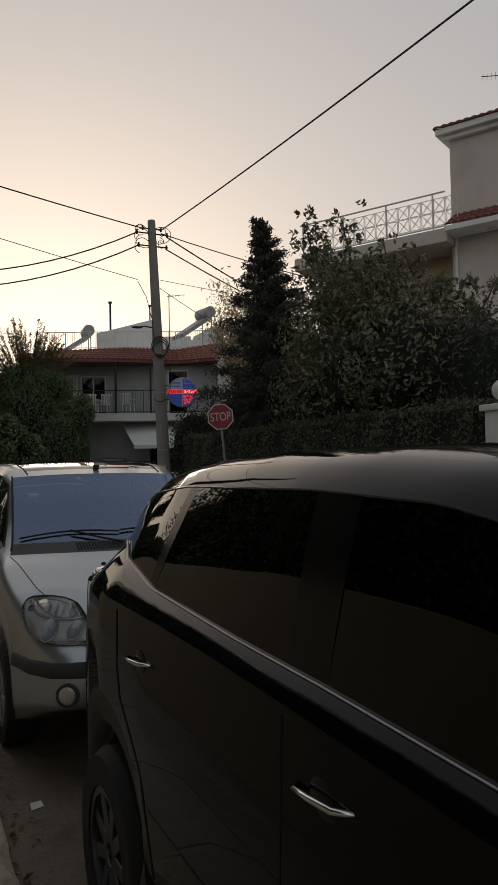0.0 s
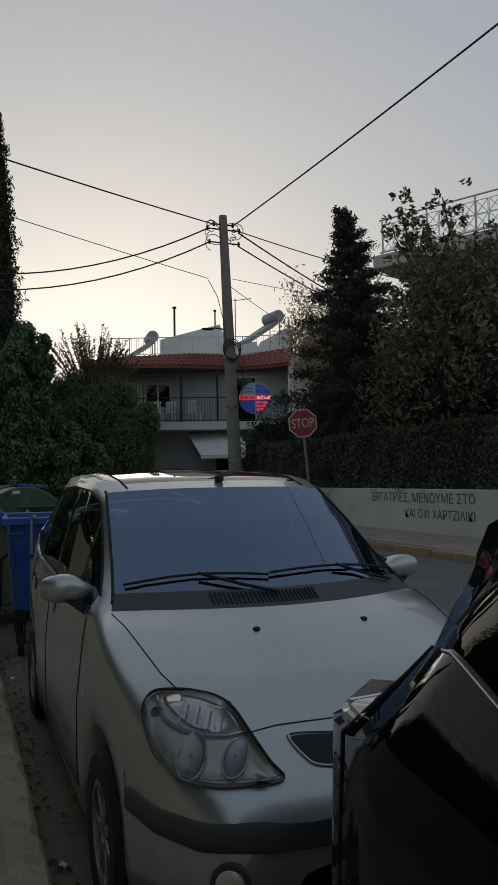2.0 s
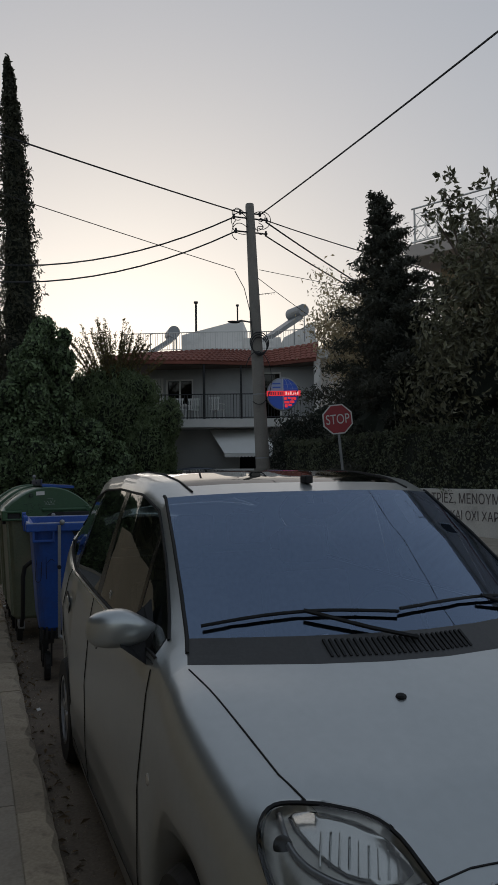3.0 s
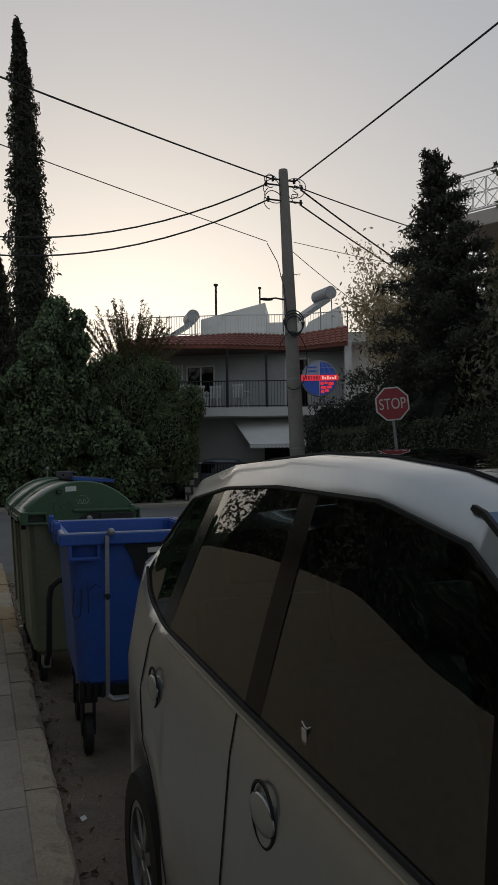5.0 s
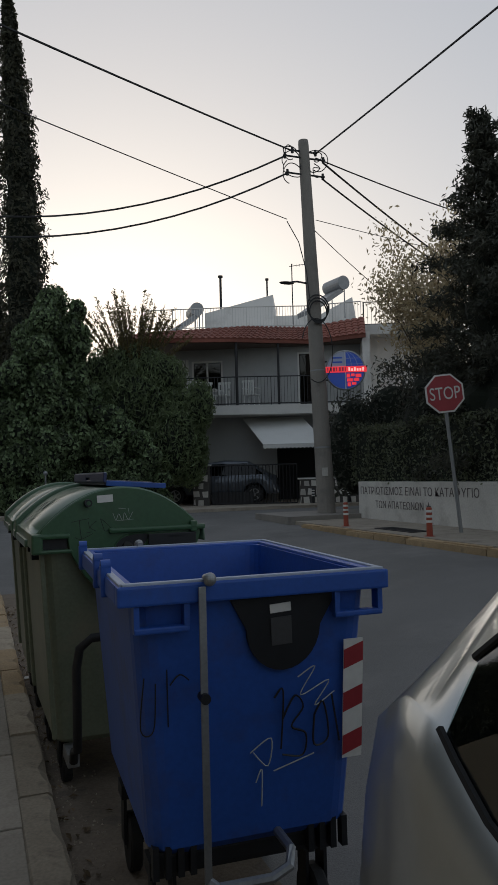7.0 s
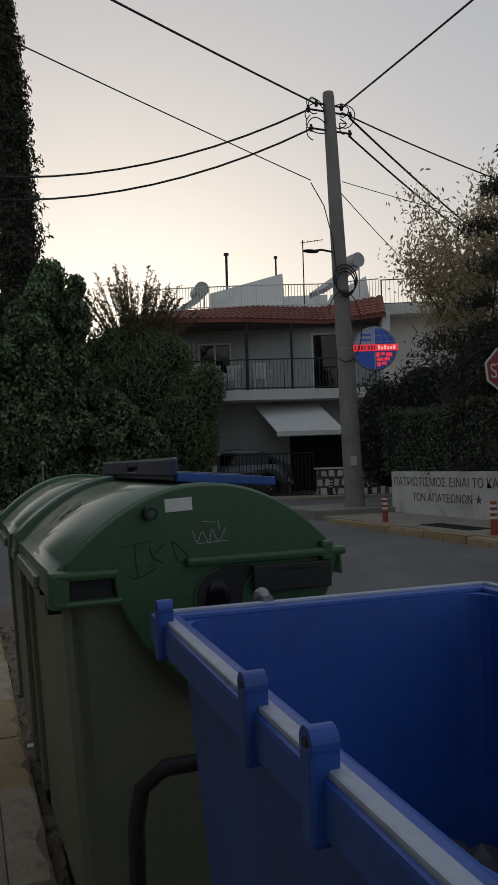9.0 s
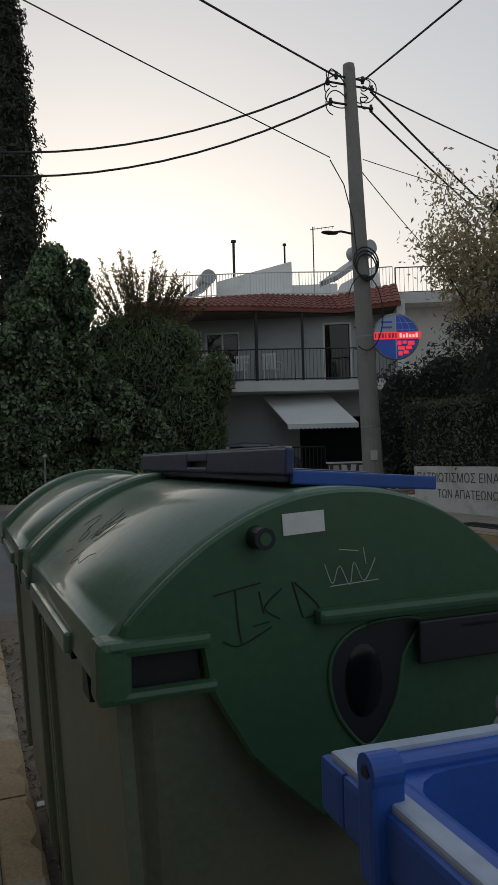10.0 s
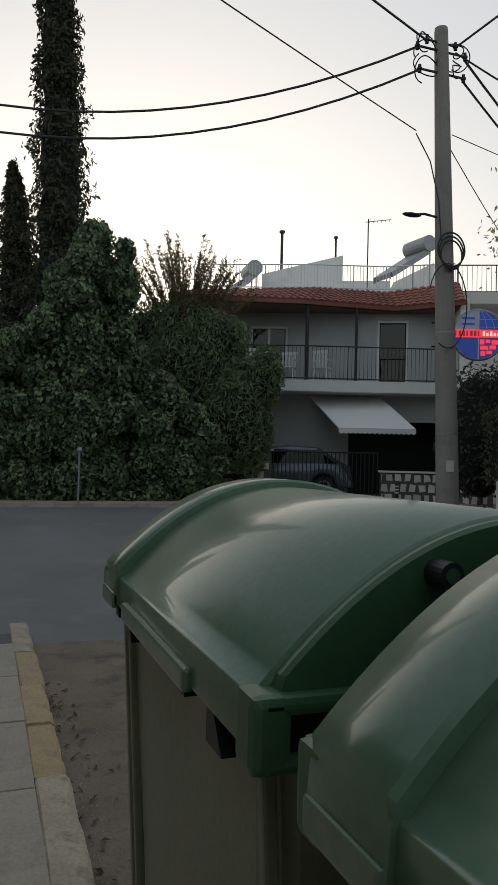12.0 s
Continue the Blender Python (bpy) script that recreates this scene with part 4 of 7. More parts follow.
def rounded(outline, per=4):
    """A closed outline smoothed by a Catmull-Rom curve."""
    n, out = len(outline), []
    for i in range(n):
        p = [Vector((*outline[(i + k) % n], 0)) for k in (-1, 0, 1, 2)]
        for s in range(per):
            t = s / per
            q = 0.5 * ((2 * p[1]) + (p[2] - p[0]) * t + (2 * p[0] - 5 * p[1] + 4 * p[2] - p[3]) * t * t + (3 * p[1] - p[0] - 3 * p[2] + p[3]) * t ** 3)
            out.append((q.x, q.y))
    return out


def car_wheel(parent, x, y, r, side, spokes, width=0.19, metal=None):
    metal = metal or ALLOY
    w = part("wheel", ring((x, y, r), "x", r * 0.64, r, width, 36), RUBBER, parent, "black tyre on an alloy rim")
    f = x + side * width * 0.36
    rim = part("rim", join(ring((x + side * 0.01, y, r), "x", r * 0.56, r * 0.68, width * 0.85, 36), cyl((f - side * 0.05, y, r), (f, y, r), r * 0.16, r * 0.13, 14)), metal, w)
    for k in range(spokes):
        a = 2 * math.pi * k / spokes + 0.2
        c, s = math.cos(a), math.sin(a)
        bm = box(-0.014, 0.006, -r * 0.07, r * 0.07, r * 0.1, r * 0.6, 0.004)
        part("spoke", moved(bm, Matrix.Translation((f, y, r)) @ Matrix.Rotation(a, 4, "X")), metal, w)
    part("brake_disc", cyl((x - side * 0.03, y, r), (x - side * 0.01, y, r), r * 0.5, n=24), TRIM, w)


def seam(parent, shape, pts, name="panel_gap", r=0.0035, material=None, side=-1, lift=0.0):
    """A dark gap or strip on the flank along (l, z) points."""
    dense = []
    for (a, b), (c, d) in zip(pts, pts[1:]):
        k = max(2, int(math.hypot(c - a, d - b) / 0.04))
        dense += [(a + (c - a) * t / k, b + (d - b) * t / k) for t in range(k)]
    dense.append(pts[-1])
    return part(name, tube([(side * (shape.skin_x(l, z) + lift), l, z) for l, z in dense], r, 5), material or RUBBER, parent)


def seat(parent, x, y, z):
    s = part("cabin_seat", join(box(x - 0.24, x + 0.24, y, y + 0.5, z, z + 0.2, 0.05), moved(box(-0.24, 0.24, 0, 0.16, 0, 0.62, 0.05), pose(x, y + 0.48, z + 0.12, -14))), SEAT_CLOTH, parent, smooth=False)
    part("headrest", moved(box(-0.13, 0.13, 0, 0.1, 0, 0.2, 0.04), pose(x, y + 0.64, z + 0.76, -10)), SEAT_CLOTH, s)


def mirror_shell(sd, mx):
    """A boxy rounded mirror housing that tapers into its arm."""
    bm = sphere((0, 0, 0), 1.0, u=20, v=14)
    for v in bm.verts:
        x, y, z = (math.copysign(abs(c) ** .72, c) for c in v.co)
        taper = 1 - .42 * smoothstep(-.1, 1.0, -x)
        v.co = (.118 * x, .056 * y * taper, .063 * z * taper - .012 * smoothstep(0, 1, -x))
    if sd < 0:
        bmesh.ops.scale(bm, vec=(-1, 1, 1), verts=bm.verts)
        bmesh.ops.reverse_faces(bm, faces=bm.faces)
    return moved(bm, Matrix.Translation((sd * (mx + .085), 1.44, 1.14)) @ Matrix.Rotation(sd * .12, 4, "Z"))


def silver_car():
    tracks = {
        "top": [(0, .5), (.02, .58), (.05, .64), (.12, .70), (.3, .79), (.6, .92), (.9, 1.02), (1.13, 1.09), (1.35, 1.23), (1.6, 1.41), (1.86, 1.575), (2.05, 1.63), (2.3, 1.665), (2.6, 1.68), (3.0, 1.67), (3.5, 1.62), (3.72, 1.56), (3.85, 1.475), (4.0, 1.33), (4.1, 1.12), (4.17, .85), (4.2, .5)],
        "belt": [(0, .46), (.05, .55), (.12, .62), (.3, .71), (.53, .82), (.8, .93), (1.1, 1.03), (1.3, 1.07), (2.5, 1.10), (3.3, 1.13), (3.5, 1.155), (3.6, 1.185), (3.68, 1.225), (3.74, 1.265), (3.85, 1.27), (4.0, 1.19), (4.1, 1.0), (4.2, .45)],
        "glass": [(1.13, 1.04), (1.25, 1.1), (1.38, 1.19), (1.6, 1.35), (1.86, 1.505), (2.1, 1.565), (2.6, 1.585), (3.0, 1.575), (3.45, 1.53), (3.65, 1.43), (3.76, 1.32), (3.82, 1.24), (4.17, .4)],
        "w": [(0, .42), (.02, .54), (.05, .62), (.1, .69), (.25, .77), (.5, .82), (.9, .845), (3.4, .845), (3.7, .82), (3.95, .765), (4.1, .69), (4.2, .56)],
        "wb": [(0, .36), (.03, .5), (.1, .61), (.25, .70), (.5, .75), (1, .79), (1.5, .80), (3.2, .79), (3.6, .76), (3.9, .71), (4.05, .66), (4.15, .58), (4.2, .5)],
        "wt": [(0, .3), (.1, .55), (.5, .69), (.95, .735), (1.13, .72), (1.4, .675), (1.86, .61), (2.1, .625), (3, .62), (3.6, .58), (3.9, .52), (4.17, .42)],
        "low": [(0, .43), (.05, .39), (.2, .36), (.45, .26), (.6, .2), (3.8, .2), (4.1, .3), (4.17, .4)],
        "cuts": [(c, 0) for c in (.45, 1.13, 1.225, 1.3, 1.7, 1.74, 1.86, 1.98, 2.44, 2.56, 2.6, 3.3, 3.38, 3.78, 3.72, 4.0)],
    }
    s = CarShape(4.2, tracks, (.88, 3.46), .3, .37, bow=[(0, .0), (.1, .02), (.5, .12), (1.13, .27), (1.4, .23), (1.86, .15), (2.3, .02), (3.4, 0), (3.72, -.08), (4.0, -.1), (4.17, 0)], creased=True, wing=(1.02, 1.26))
    car = thing("silver_car", "parked silver-grey compact people carrier, a little dusty", "car", pose(1.41, 3.72, 0.0))
    screen = lambda l, j: 1.225 < l < 1.86 and j >= 9
    cowl = lambda l, j: 1.13 < l < 1.225 and j >= 9
    side_gl = lambda l, j: 1.3 < l < 3.72 and j == 7
    roof_gl = lambda l, j: 1.98 < l < 2.6 and j >= 10
    rear_gl = lambda l, j: 3.72 < l < 4.0 and j >= 9
    bumper = lambda l, q: (l < .45 and .44 < q.z < .54) or (l > 4.0 and .45 < q.z < .58)
    part("body", s.surface(lambda l, j, q: not (screen(l, j) or cowl(l, j) or side_gl(l, j) or roof_gl(l, j) or rear_gl(l, j))), SILVER, car, "silver-grey metallic paint", True)
    run = [(-1, l) for l in np.linspace(.46, .005, 24)] + [(1, l) for l in np.linspace(.005, .46, 24)]
    edge = [(sd * (s.skin_x(l, z) + (.016 if k in (1, 2) else .0)), l - (.014 if l < .04 else 0), z) for sd, l in run for k, z in enumerate((.555, .565, .62, .63))]
    part("bumper_strip", faces(edge, [(4 * i + k, 4 * i + k + 1, 4 * i + k + 5, 4 * i + k + 4) for i in range(len(run) - 1) for k in range(3)]), TRIM, car, "dark grey plastic strip", True)
    part("windscreen", s.surface(lambda l, j, q: screen(l, j)), GLASS_SCREEN, car, "windscreen with the sky's blue painted into its reflection", True)
    part("cowl", s.surface(lambda l, j, q: cowl(l, j)), TRIM, car, "black plastic cowl under the windscreen")
    part("sunroof", s.surface(lambda l, j, q: roof_gl(l, j)), GLASS_DARK, car, "dark glass sunroof", True)
    part("rear_window", s.surface(lambda l, j, q: rear_gl(l, j)), GLASS_SIDE, car, smooth=True)
    for sd in (1, -1):
        for a, b, nm in (((1.3, 1.3), (1.6, 1.72), "front_quarter_window"), ((1.64, 1.76), (2.38, 2.36), "front_door_window"), ((2.48, 2.45), (3.2, 3.02), "rear_door_window"), ((3.33, 3.15), (3.72, 3.72), "rear_quarter_window")):
            part(nm, s.pane(a, b, sd), GLASS_SIDE, car, smooth=True)
        for a, b in (((1.6, 1.72), (1.64, 1.76)), ((2.38, 2.36), (2.48, 2.45)), ((3.2, 3.02), (3.33, 3.15))):
            part("window_pillar", s.pane(a, b, sd, .006, 0, 4), GLOSS_BLACK, car, smooth=True)
        lw = [l for l in np.linspace(1.28, 3.73, 60)]
        part("window_rubber", tube([Vector((sd * (s.ring(l)[8].x + .002), l, s.ring(l)[8].z)) for l in lw], .006, 5), RUBBER, car)
        part("waist_strip", tube([Vector((sd * (s.ring(l)[7].x + .004), l, s.ring(l)[7].z)) for l in lw], .006, 5), RUBBER, car, "black rubber waist strip")
        part("waist_moulding", tube([Vector((sd * (s.ring(l)[6].x + .003), l, s.ring(l)[6].z - .016)) for l in lw], .0035, 5), CHROME, car)
        rl = np.linspace(1.9, 3.6, 40)
        part("roof_gutter", tube([Vector((sd * s.ring(l)[10].x, s.ring(l)[10].y, s.ring(l)[10].z + .002)) for l in rl], .005, 5), RUBBER, car)
        sl = np.linspace(1.17, 1.88, 30)
        part("screen_rubber", tube([Vector((sd * s.ring(l)[9].x, s.ring(l)[9].y, s.ring(l)[9].z + .001)) for l in sl], .007, 5), RUBBER, car)
        # doors
        seam(car, s, [(1.36, .3), (1.32, .7), (1.3, 1.03)], side=sd)
        seam(car, s, [(2.5, .24), (2.5, 1.08)], side=sd)
        seam(car, s, [(3.02, .45), (3.14, .62), (3.34, .74), (3.36, 1.12)], side=sd)
        seam(car, s, [(1.36, .3), (2.5, .24), (3.0, .28)], side=sd)
        seam(car, s, [(.47, .55), (.5, .66)], side=sd, r=.002)
        for l in (2.28, 3.2):
            x = s.skin_x(l, .95)
            hd = part("door_handle", moved(sphere((0, 0, 0), .05, .22, 1.35, .75, 14, 8), Matrix.Translation((sd * (x + .004), l, .955))), SILVER, car, "oval body-coloured pull handle", True)
            # dark ring paints the shaded edge of the handle's recess
            part("recess_shade", ring((sd * (x + .003), l, .955), "x", .058, .064, .006, 24), RUBBER, hd)
        part("side_repeater", moved(sphere((0, 0, 0), .014, .5, 1, 1.4, 12, 8), Matrix.Translation((sd * s.skin_x(1.18, .74), 1.18, .74))), TAIL, car, smooth=True)
        for l in (.88, 3.46):
            car_wheel(car, sd * .735, l, .3, sd, 7)
        # door mirror
        mx = s.skin_x(1.42, 1.09)
        mir = part("door_mirror", mirror_shell(sd, mx), SILVER, car, "rounded body-coloured door mirror", True)
        part("mirror_foot", faces([(sd * (mx - .01), 1.34, 1.06), (sd * (mx - .01), 1.56, 1.08), (sd * (mx - .03), 1.5, 1.22), (sd * (mx + .02), 1.36, 1.03), (sd * (mx + .02), 1.54, 1.06), (sd * (mx), 1.48, 1.2), (sd * (mx + .1), 1.38, 1.09), (sd * (mx + .1), 1.45, 1.13)], [(0, 1, 2), (3, 5, 4), (0, 3, 4, 1), (1, 4, 5, 2), (0, 2, 5, 3), (3, 6, 7, 5), (3, 4, 6), (4, 5, 7, 6)]), RUBBER, mir)
        part("mirror_glass", moved(sphere((0, 0, 0), .085, 1, .08, .62, 16, 8), Matrix.Translation((sd * (mx + .095), 1.494, 1.14))), CHROME, mir)
    # cabin
    part("cabin_lining", s.surface(lambda l, j, q: 1.0 < l < 3.95 and (j <= 5 or j >= 10) and not (screen(l, j) or rear_gl(l, j) or cowl(l, j) or roof_gl(l, j)), inset=.035), CABIN, car)
    part("dashboard", box(-.7, .7, 1.15, 1.62, .75, 1.0, .06), CABIN, car)
    wheel_pts = [(.33 + .18 * math.cos(a), 1.74 + .05 * math.sin(a), .98 + .17 * math.sin(a)) for a in np.linspace(0, 2 * math.pi, 25)]
    part("steering_wheel", tube(wheel_pts, .014, 6), RUBBER, car)
    for x in (-.35, .35):
        seat(car, x, 1.95, .42)
        seat(car, x, 2.85, .45)
    seat(car, 0, 2.85, .45)
    part("rear_view_mirror", moved(sphere((0, 0, 0), .1, 1, .2, .35, 14, 8), Matrix.Translation((0, 1.75, 1.49))), RUBBER, car)
    part("dashboard_paper", moved(box(-.08, .08, -.05, .05, 0, .003), pose(-.25, 1.36, 1.06, -20, 0, 15)), PAPER, car, "white paper on the dashboard")
    # wipers, washer jets, aerial foot
    def screen_point(x, l):
        r = s.ring(l)
        xs = [p.x for p in r[9:]][::-1]
        k = np.interp(abs(x), xs, range(len(xs)))
        a, b = r[9:][::-1][int(k)], r[9:][::-1][min(int(k) + 1, 4)]
        p = a.lerp(b, k - int(k))
        return Vector((x, p.y, p.z + .018))
    for x0, x1, l0, l1 in ((-.66, -.06, 1.25, 1.275), (-.05, .66, 1.285, 1.25)):
        wp = part("wiper", tube([screen_point(x0 + (x1 - x0) * k / 10, l0 + (l1 - l0) * k / 10 + .03 * math.sin(math.pi * k / 10)) for k in range(11)], .006, 5), RUBBER, car)
        mid = screen_point((x0 + x1) / 2, (l0 + l1) / 2 + .02)
        part("wiper_arm", tube([mid + Vector((0, 0, .012)), screen_point((x0 + x1) / 2 + .17, 1.225), screen_point((x0 + x1) / 2 + .3, 1.18)], .007, 5), RUBBER, wp)
    for k in range(26):
        p = screen_point(-.34 + .018 * k, 1.178)
        part("cowl_slot", moved(box(-.004, .004, -.036, .036, -.006, .004), Matrix.Translation(p - Vector((0, 0, .016))) @ Matrix.Rotation(.55, 4, "X")), RUBBER, car)
    tree = s.tree()
    def on_hood(x, l):
        h = tree.ray_cast(Vector((x, l, 3)), Vector((0, 0, -1)))
        return h[0]
    for x in (-.24, .24):
        part("washer_jet", moved(sphere((0, 0, 0), .016, 1, 1, .6, 10, 6), Matrix.Translation(on_hood(x, .74))), RUBBER, car)
    p = on_hood(0, 1.84)
    part("aerial_foot", moved(box(-.018, .018, -.03, .03, 0, .035, .008), Matrix.Translation(p)), RUBBER, car)
    # bonnet gap: along the wings and across the nose
    for sd in (1, -1):
        pts = []
        for l in np.linspace(.42, 1.1, 16):
            x = np.interp(l, [.42, .6, 1.1], [.6, .66, .735])
            q = on_hood(sd * x, l)
            if q:
                pts.append(q + Vector((0, 0, .001)))
        part("bonnet_gap", tube(pts, .0025, 5), RUBBER, car)
    for sd in (1, -1):
        nose = [tree.ray_cast(Vector((sd * x, -3, .803 + .012 * (1 - (x / .5) ** 2))), Vector((0, 1, 0)))[0] for x in np.linspace(.03, .5, 14)]
        part("bonnet_gap", tube([q - Vector((0, .001, 0)) for q in nose if q], .0025, 5), RUBBER, car)
    # lamps and grille
    lamp = rounded([(-.9, .86), (-.885, .897), (-.82, .907), (-.72, .903), (-.62, .872), (-.54, .815), (-.46, .75), (-.415, .716), (-.5, .714), (-.62, .716), (-.73, .727), (-.82, .757), (-.875, .81)])
    for sd in (-1, 1):
        way = Vector((-sd * .5, .866, 0))
        across = Vector((.866, -.5, 0)) if sd < 0 else Vector((-.866, -.5, 0))
        o, up = Vector((0, 0, 0)), Vector((0, 0, 1))
        hl = part("headlight", skin_patch(tree, o, across, up, way, lamp, .034), GLASS_LAMP, car, "large clear teardrop headlight", True)
        part("reflector", skin_patch(tree, o, across, up, way, [(-.66 + (u + .66) * .96, .80 + (v - .80) * .94) for u, v in lamp], .006), LAMP_BOWL, hl, smooth=True)
        part("lamp_rim", tube([v for v in rim_points(tree, o, across, up, way, lamp, .02)], .0055, 5), RUBBER, hl)
        upper = rounded([(-.84, .885), (-.76, .893), (-.66, .873), (-.575, .822), (-.68, .816), (-.76, .838)], 3)
        part("indicator", skin_patch(tree, o, across, up, way, upper, .012), LAMP_CHROME, hl, smooth=True)
        deep = lambda u, v, off: tree.ray_cast(o + across * u + up * v - way * 3, way)[0] - way * off
        for k in range(9):
            u = -.765 + .02 * k
            part("indicator_rib", tube([deep(u, .832 - .01 * (k > 3), .016), deep(u, .872 - .0045 * max(0, k - 2), .016)], .003, 5), GLASS_LAMP if k % 2 else LAMP_CHROME, hl)
        part("divider", tube([deep(u, v, .018) for u, v in curved([(-.86, .89), (-.82, .845), (-.75, .82), (-.66, .808), (-.555, .81)])], .0075, 6), ALLOY, hl, smooth=True)
        for u, v, r in ((-.70, .768, .047), (-.565, .765, .038)):
            c = deep(u, v, 0)
            vs, fs, n = [], [], 22
            for rr, off in ((1.0, .027), (.95, .025), (.7, .016), (.3, .01)):
                vs += [deep(u + r * rr * math.cos(2 * math.pi * k / n), v + r * rr * math.sin(2 * math.pi * k / n), off) for k in range(n)]
            for i in range(3):
                fs += [(i * n + k, i * n + (k + 1) % n, (i + 1) * n + (k + 1) % n, (i + 1) * n + k) for k in range(n)]
            fs.append(tuple(range(3 * n, 4 * n)))
            bowl = part("lamp_bowl", faces(vs, fs), ALLOY, hl, "faceted chrome lamp bowl")
            part("bowl_edge", tube([deep(u + r * math.cos(a), v + r * math.sin(a), .026) for a in np.linspace(0, 2 * math.pi, 25)], .003, 5), LAMP_CHROME, hl, smooth=True)
            part("bulb", moved(sphere((0, 0, 0), r * .16, u=10, v=6), Matrix.Translation(c - way * .018)), GLASS_LAMP, hl)
        side = deep(-.845, .85, .012)
        part("side_bulb", moved(sphere((0, 0, 0), .022, 1, .3, 1.1, 14, 8), Matrix.Translation(side) @ Matrix.Rotation(math.atan2(-way.x, way.y), 4, "Z")), TRIM, hl, smooth=True)
        # fog lamp
        hf = tree.ray_cast(Vector((sd * .61, -3, .475)), Vector((0, 1, 0)))[0] or Vector((sd * .61, .1, .475))
        fg = part("fog_lamp", moved(cyl((0, -.012, 0), (0, .06, 0), .06, n=20), Matrix.Translation(hf) @ Matrix.Rotation(sd * .55, 4, "Z")), TRIM, car)
        part("fog_glass", moved(sphere((0, -.012, 0), .045, 1, .25, 1, 14, 8), Matrix.Translation(hf) @ Matrix.Rotation(sd * .55, 4, "Z")), LAMP_BOWL, fg, smooth=True)
        # grilles either side of the badge: black patches for the shade in the openings
        g = rounded([(sd * .085, .735), (sd * .085, .768), (sd * .12, .778), (sd * .30, .786), (sd * .33, .776), (sd * .305, .742), (sd * .27, .728), (sd * .13, .718)], 3)
        gr = part("grille", skin_patch(tree, (0, 0, 0), (1, 0, 0), (0, 0, 1), (0, 1, 0), g, .006), RUBBER, car, "black patch for the shaded grille opening")
        part("grille_lip", tube(rim_points(tree, Vector(), Vector((1, 0, 0)), Vector((0, 0, 1)), Vector((0, 1, 0)), [(u * 1.06 - sd * .013, .755 + (v - .755) * 1.2) for u, v in g], .004), .005, 6), SILVER, gr)
    part("badge", moved(faces([(0, -.012, .06), (.045, -.012, 0), (0, -.012, -.06), (-.045, -.012, 0), (0, .01, .06), (.045, .01, 0), (0, .01, -.06), (-.045, .01, 0)], [(3, 2, 1, 0), (0, 1, 5, 4), (1, 2, 6, 5), (2, 3, 7, 6), (3, 0, 4, 7)]), Matrix.Translation((tree.ray_cast(Vector((0, -3, .745)), Vector((0, 1, 0)))[0] or Vector((0, .1, .68))))), CHROME, car, "plain chrome lozenge badge")
    part("number_plate", moved(box(-.26, .26, -.012, .0, -.055, .055, .004), Matrix.Translation(tree.ray_cast(Vector((0, -3, .5)), Vector((0, 1, 0)))[0] + Vector((0, -.02, 0)))), PAPER, car, "plain white number plate")
    # lower grille, likewise a black patch for a shaded opening
    part("lower_grille", skin_patch(tree, (0, 0, 0), (1, 0, 0), (0, 0, 1), (0, 1, 0), rounded([(-.34, .45), (-.32, .5), (.32, .5), (.34, .45)], 3), .005), RUBBER, car)
    # parking tag stuck inside the front door window
    tg = part("window_tag", moved(box(-.001, .001, -.009, .009, -.014, .014), Matrix.Translation((-(s.skin_x(2.17, 1.14) + .004), 2.17, 1.135))), PAPER, car, "small white tag on the window")
    part("tag_clip", tube([(-(s.skin_x(2.17, 1.15) + .003), 2.17 + a, b) for a, b in ((-.018, 1.157), (-.006, 1.15), (.006, 1.15), (.018, 1.157))], .0015, 5), PAPER, tg)
    return car


def rim_points(tree, o, across, up, way, outline, off):
    out = []
    for u, v in outline:
        h = tree.ray_cast(o + across * u + up * v - way * 3, way)[0]
        if h:
            out.append(h - way * off)
    return out + out[:1]


silver_car()


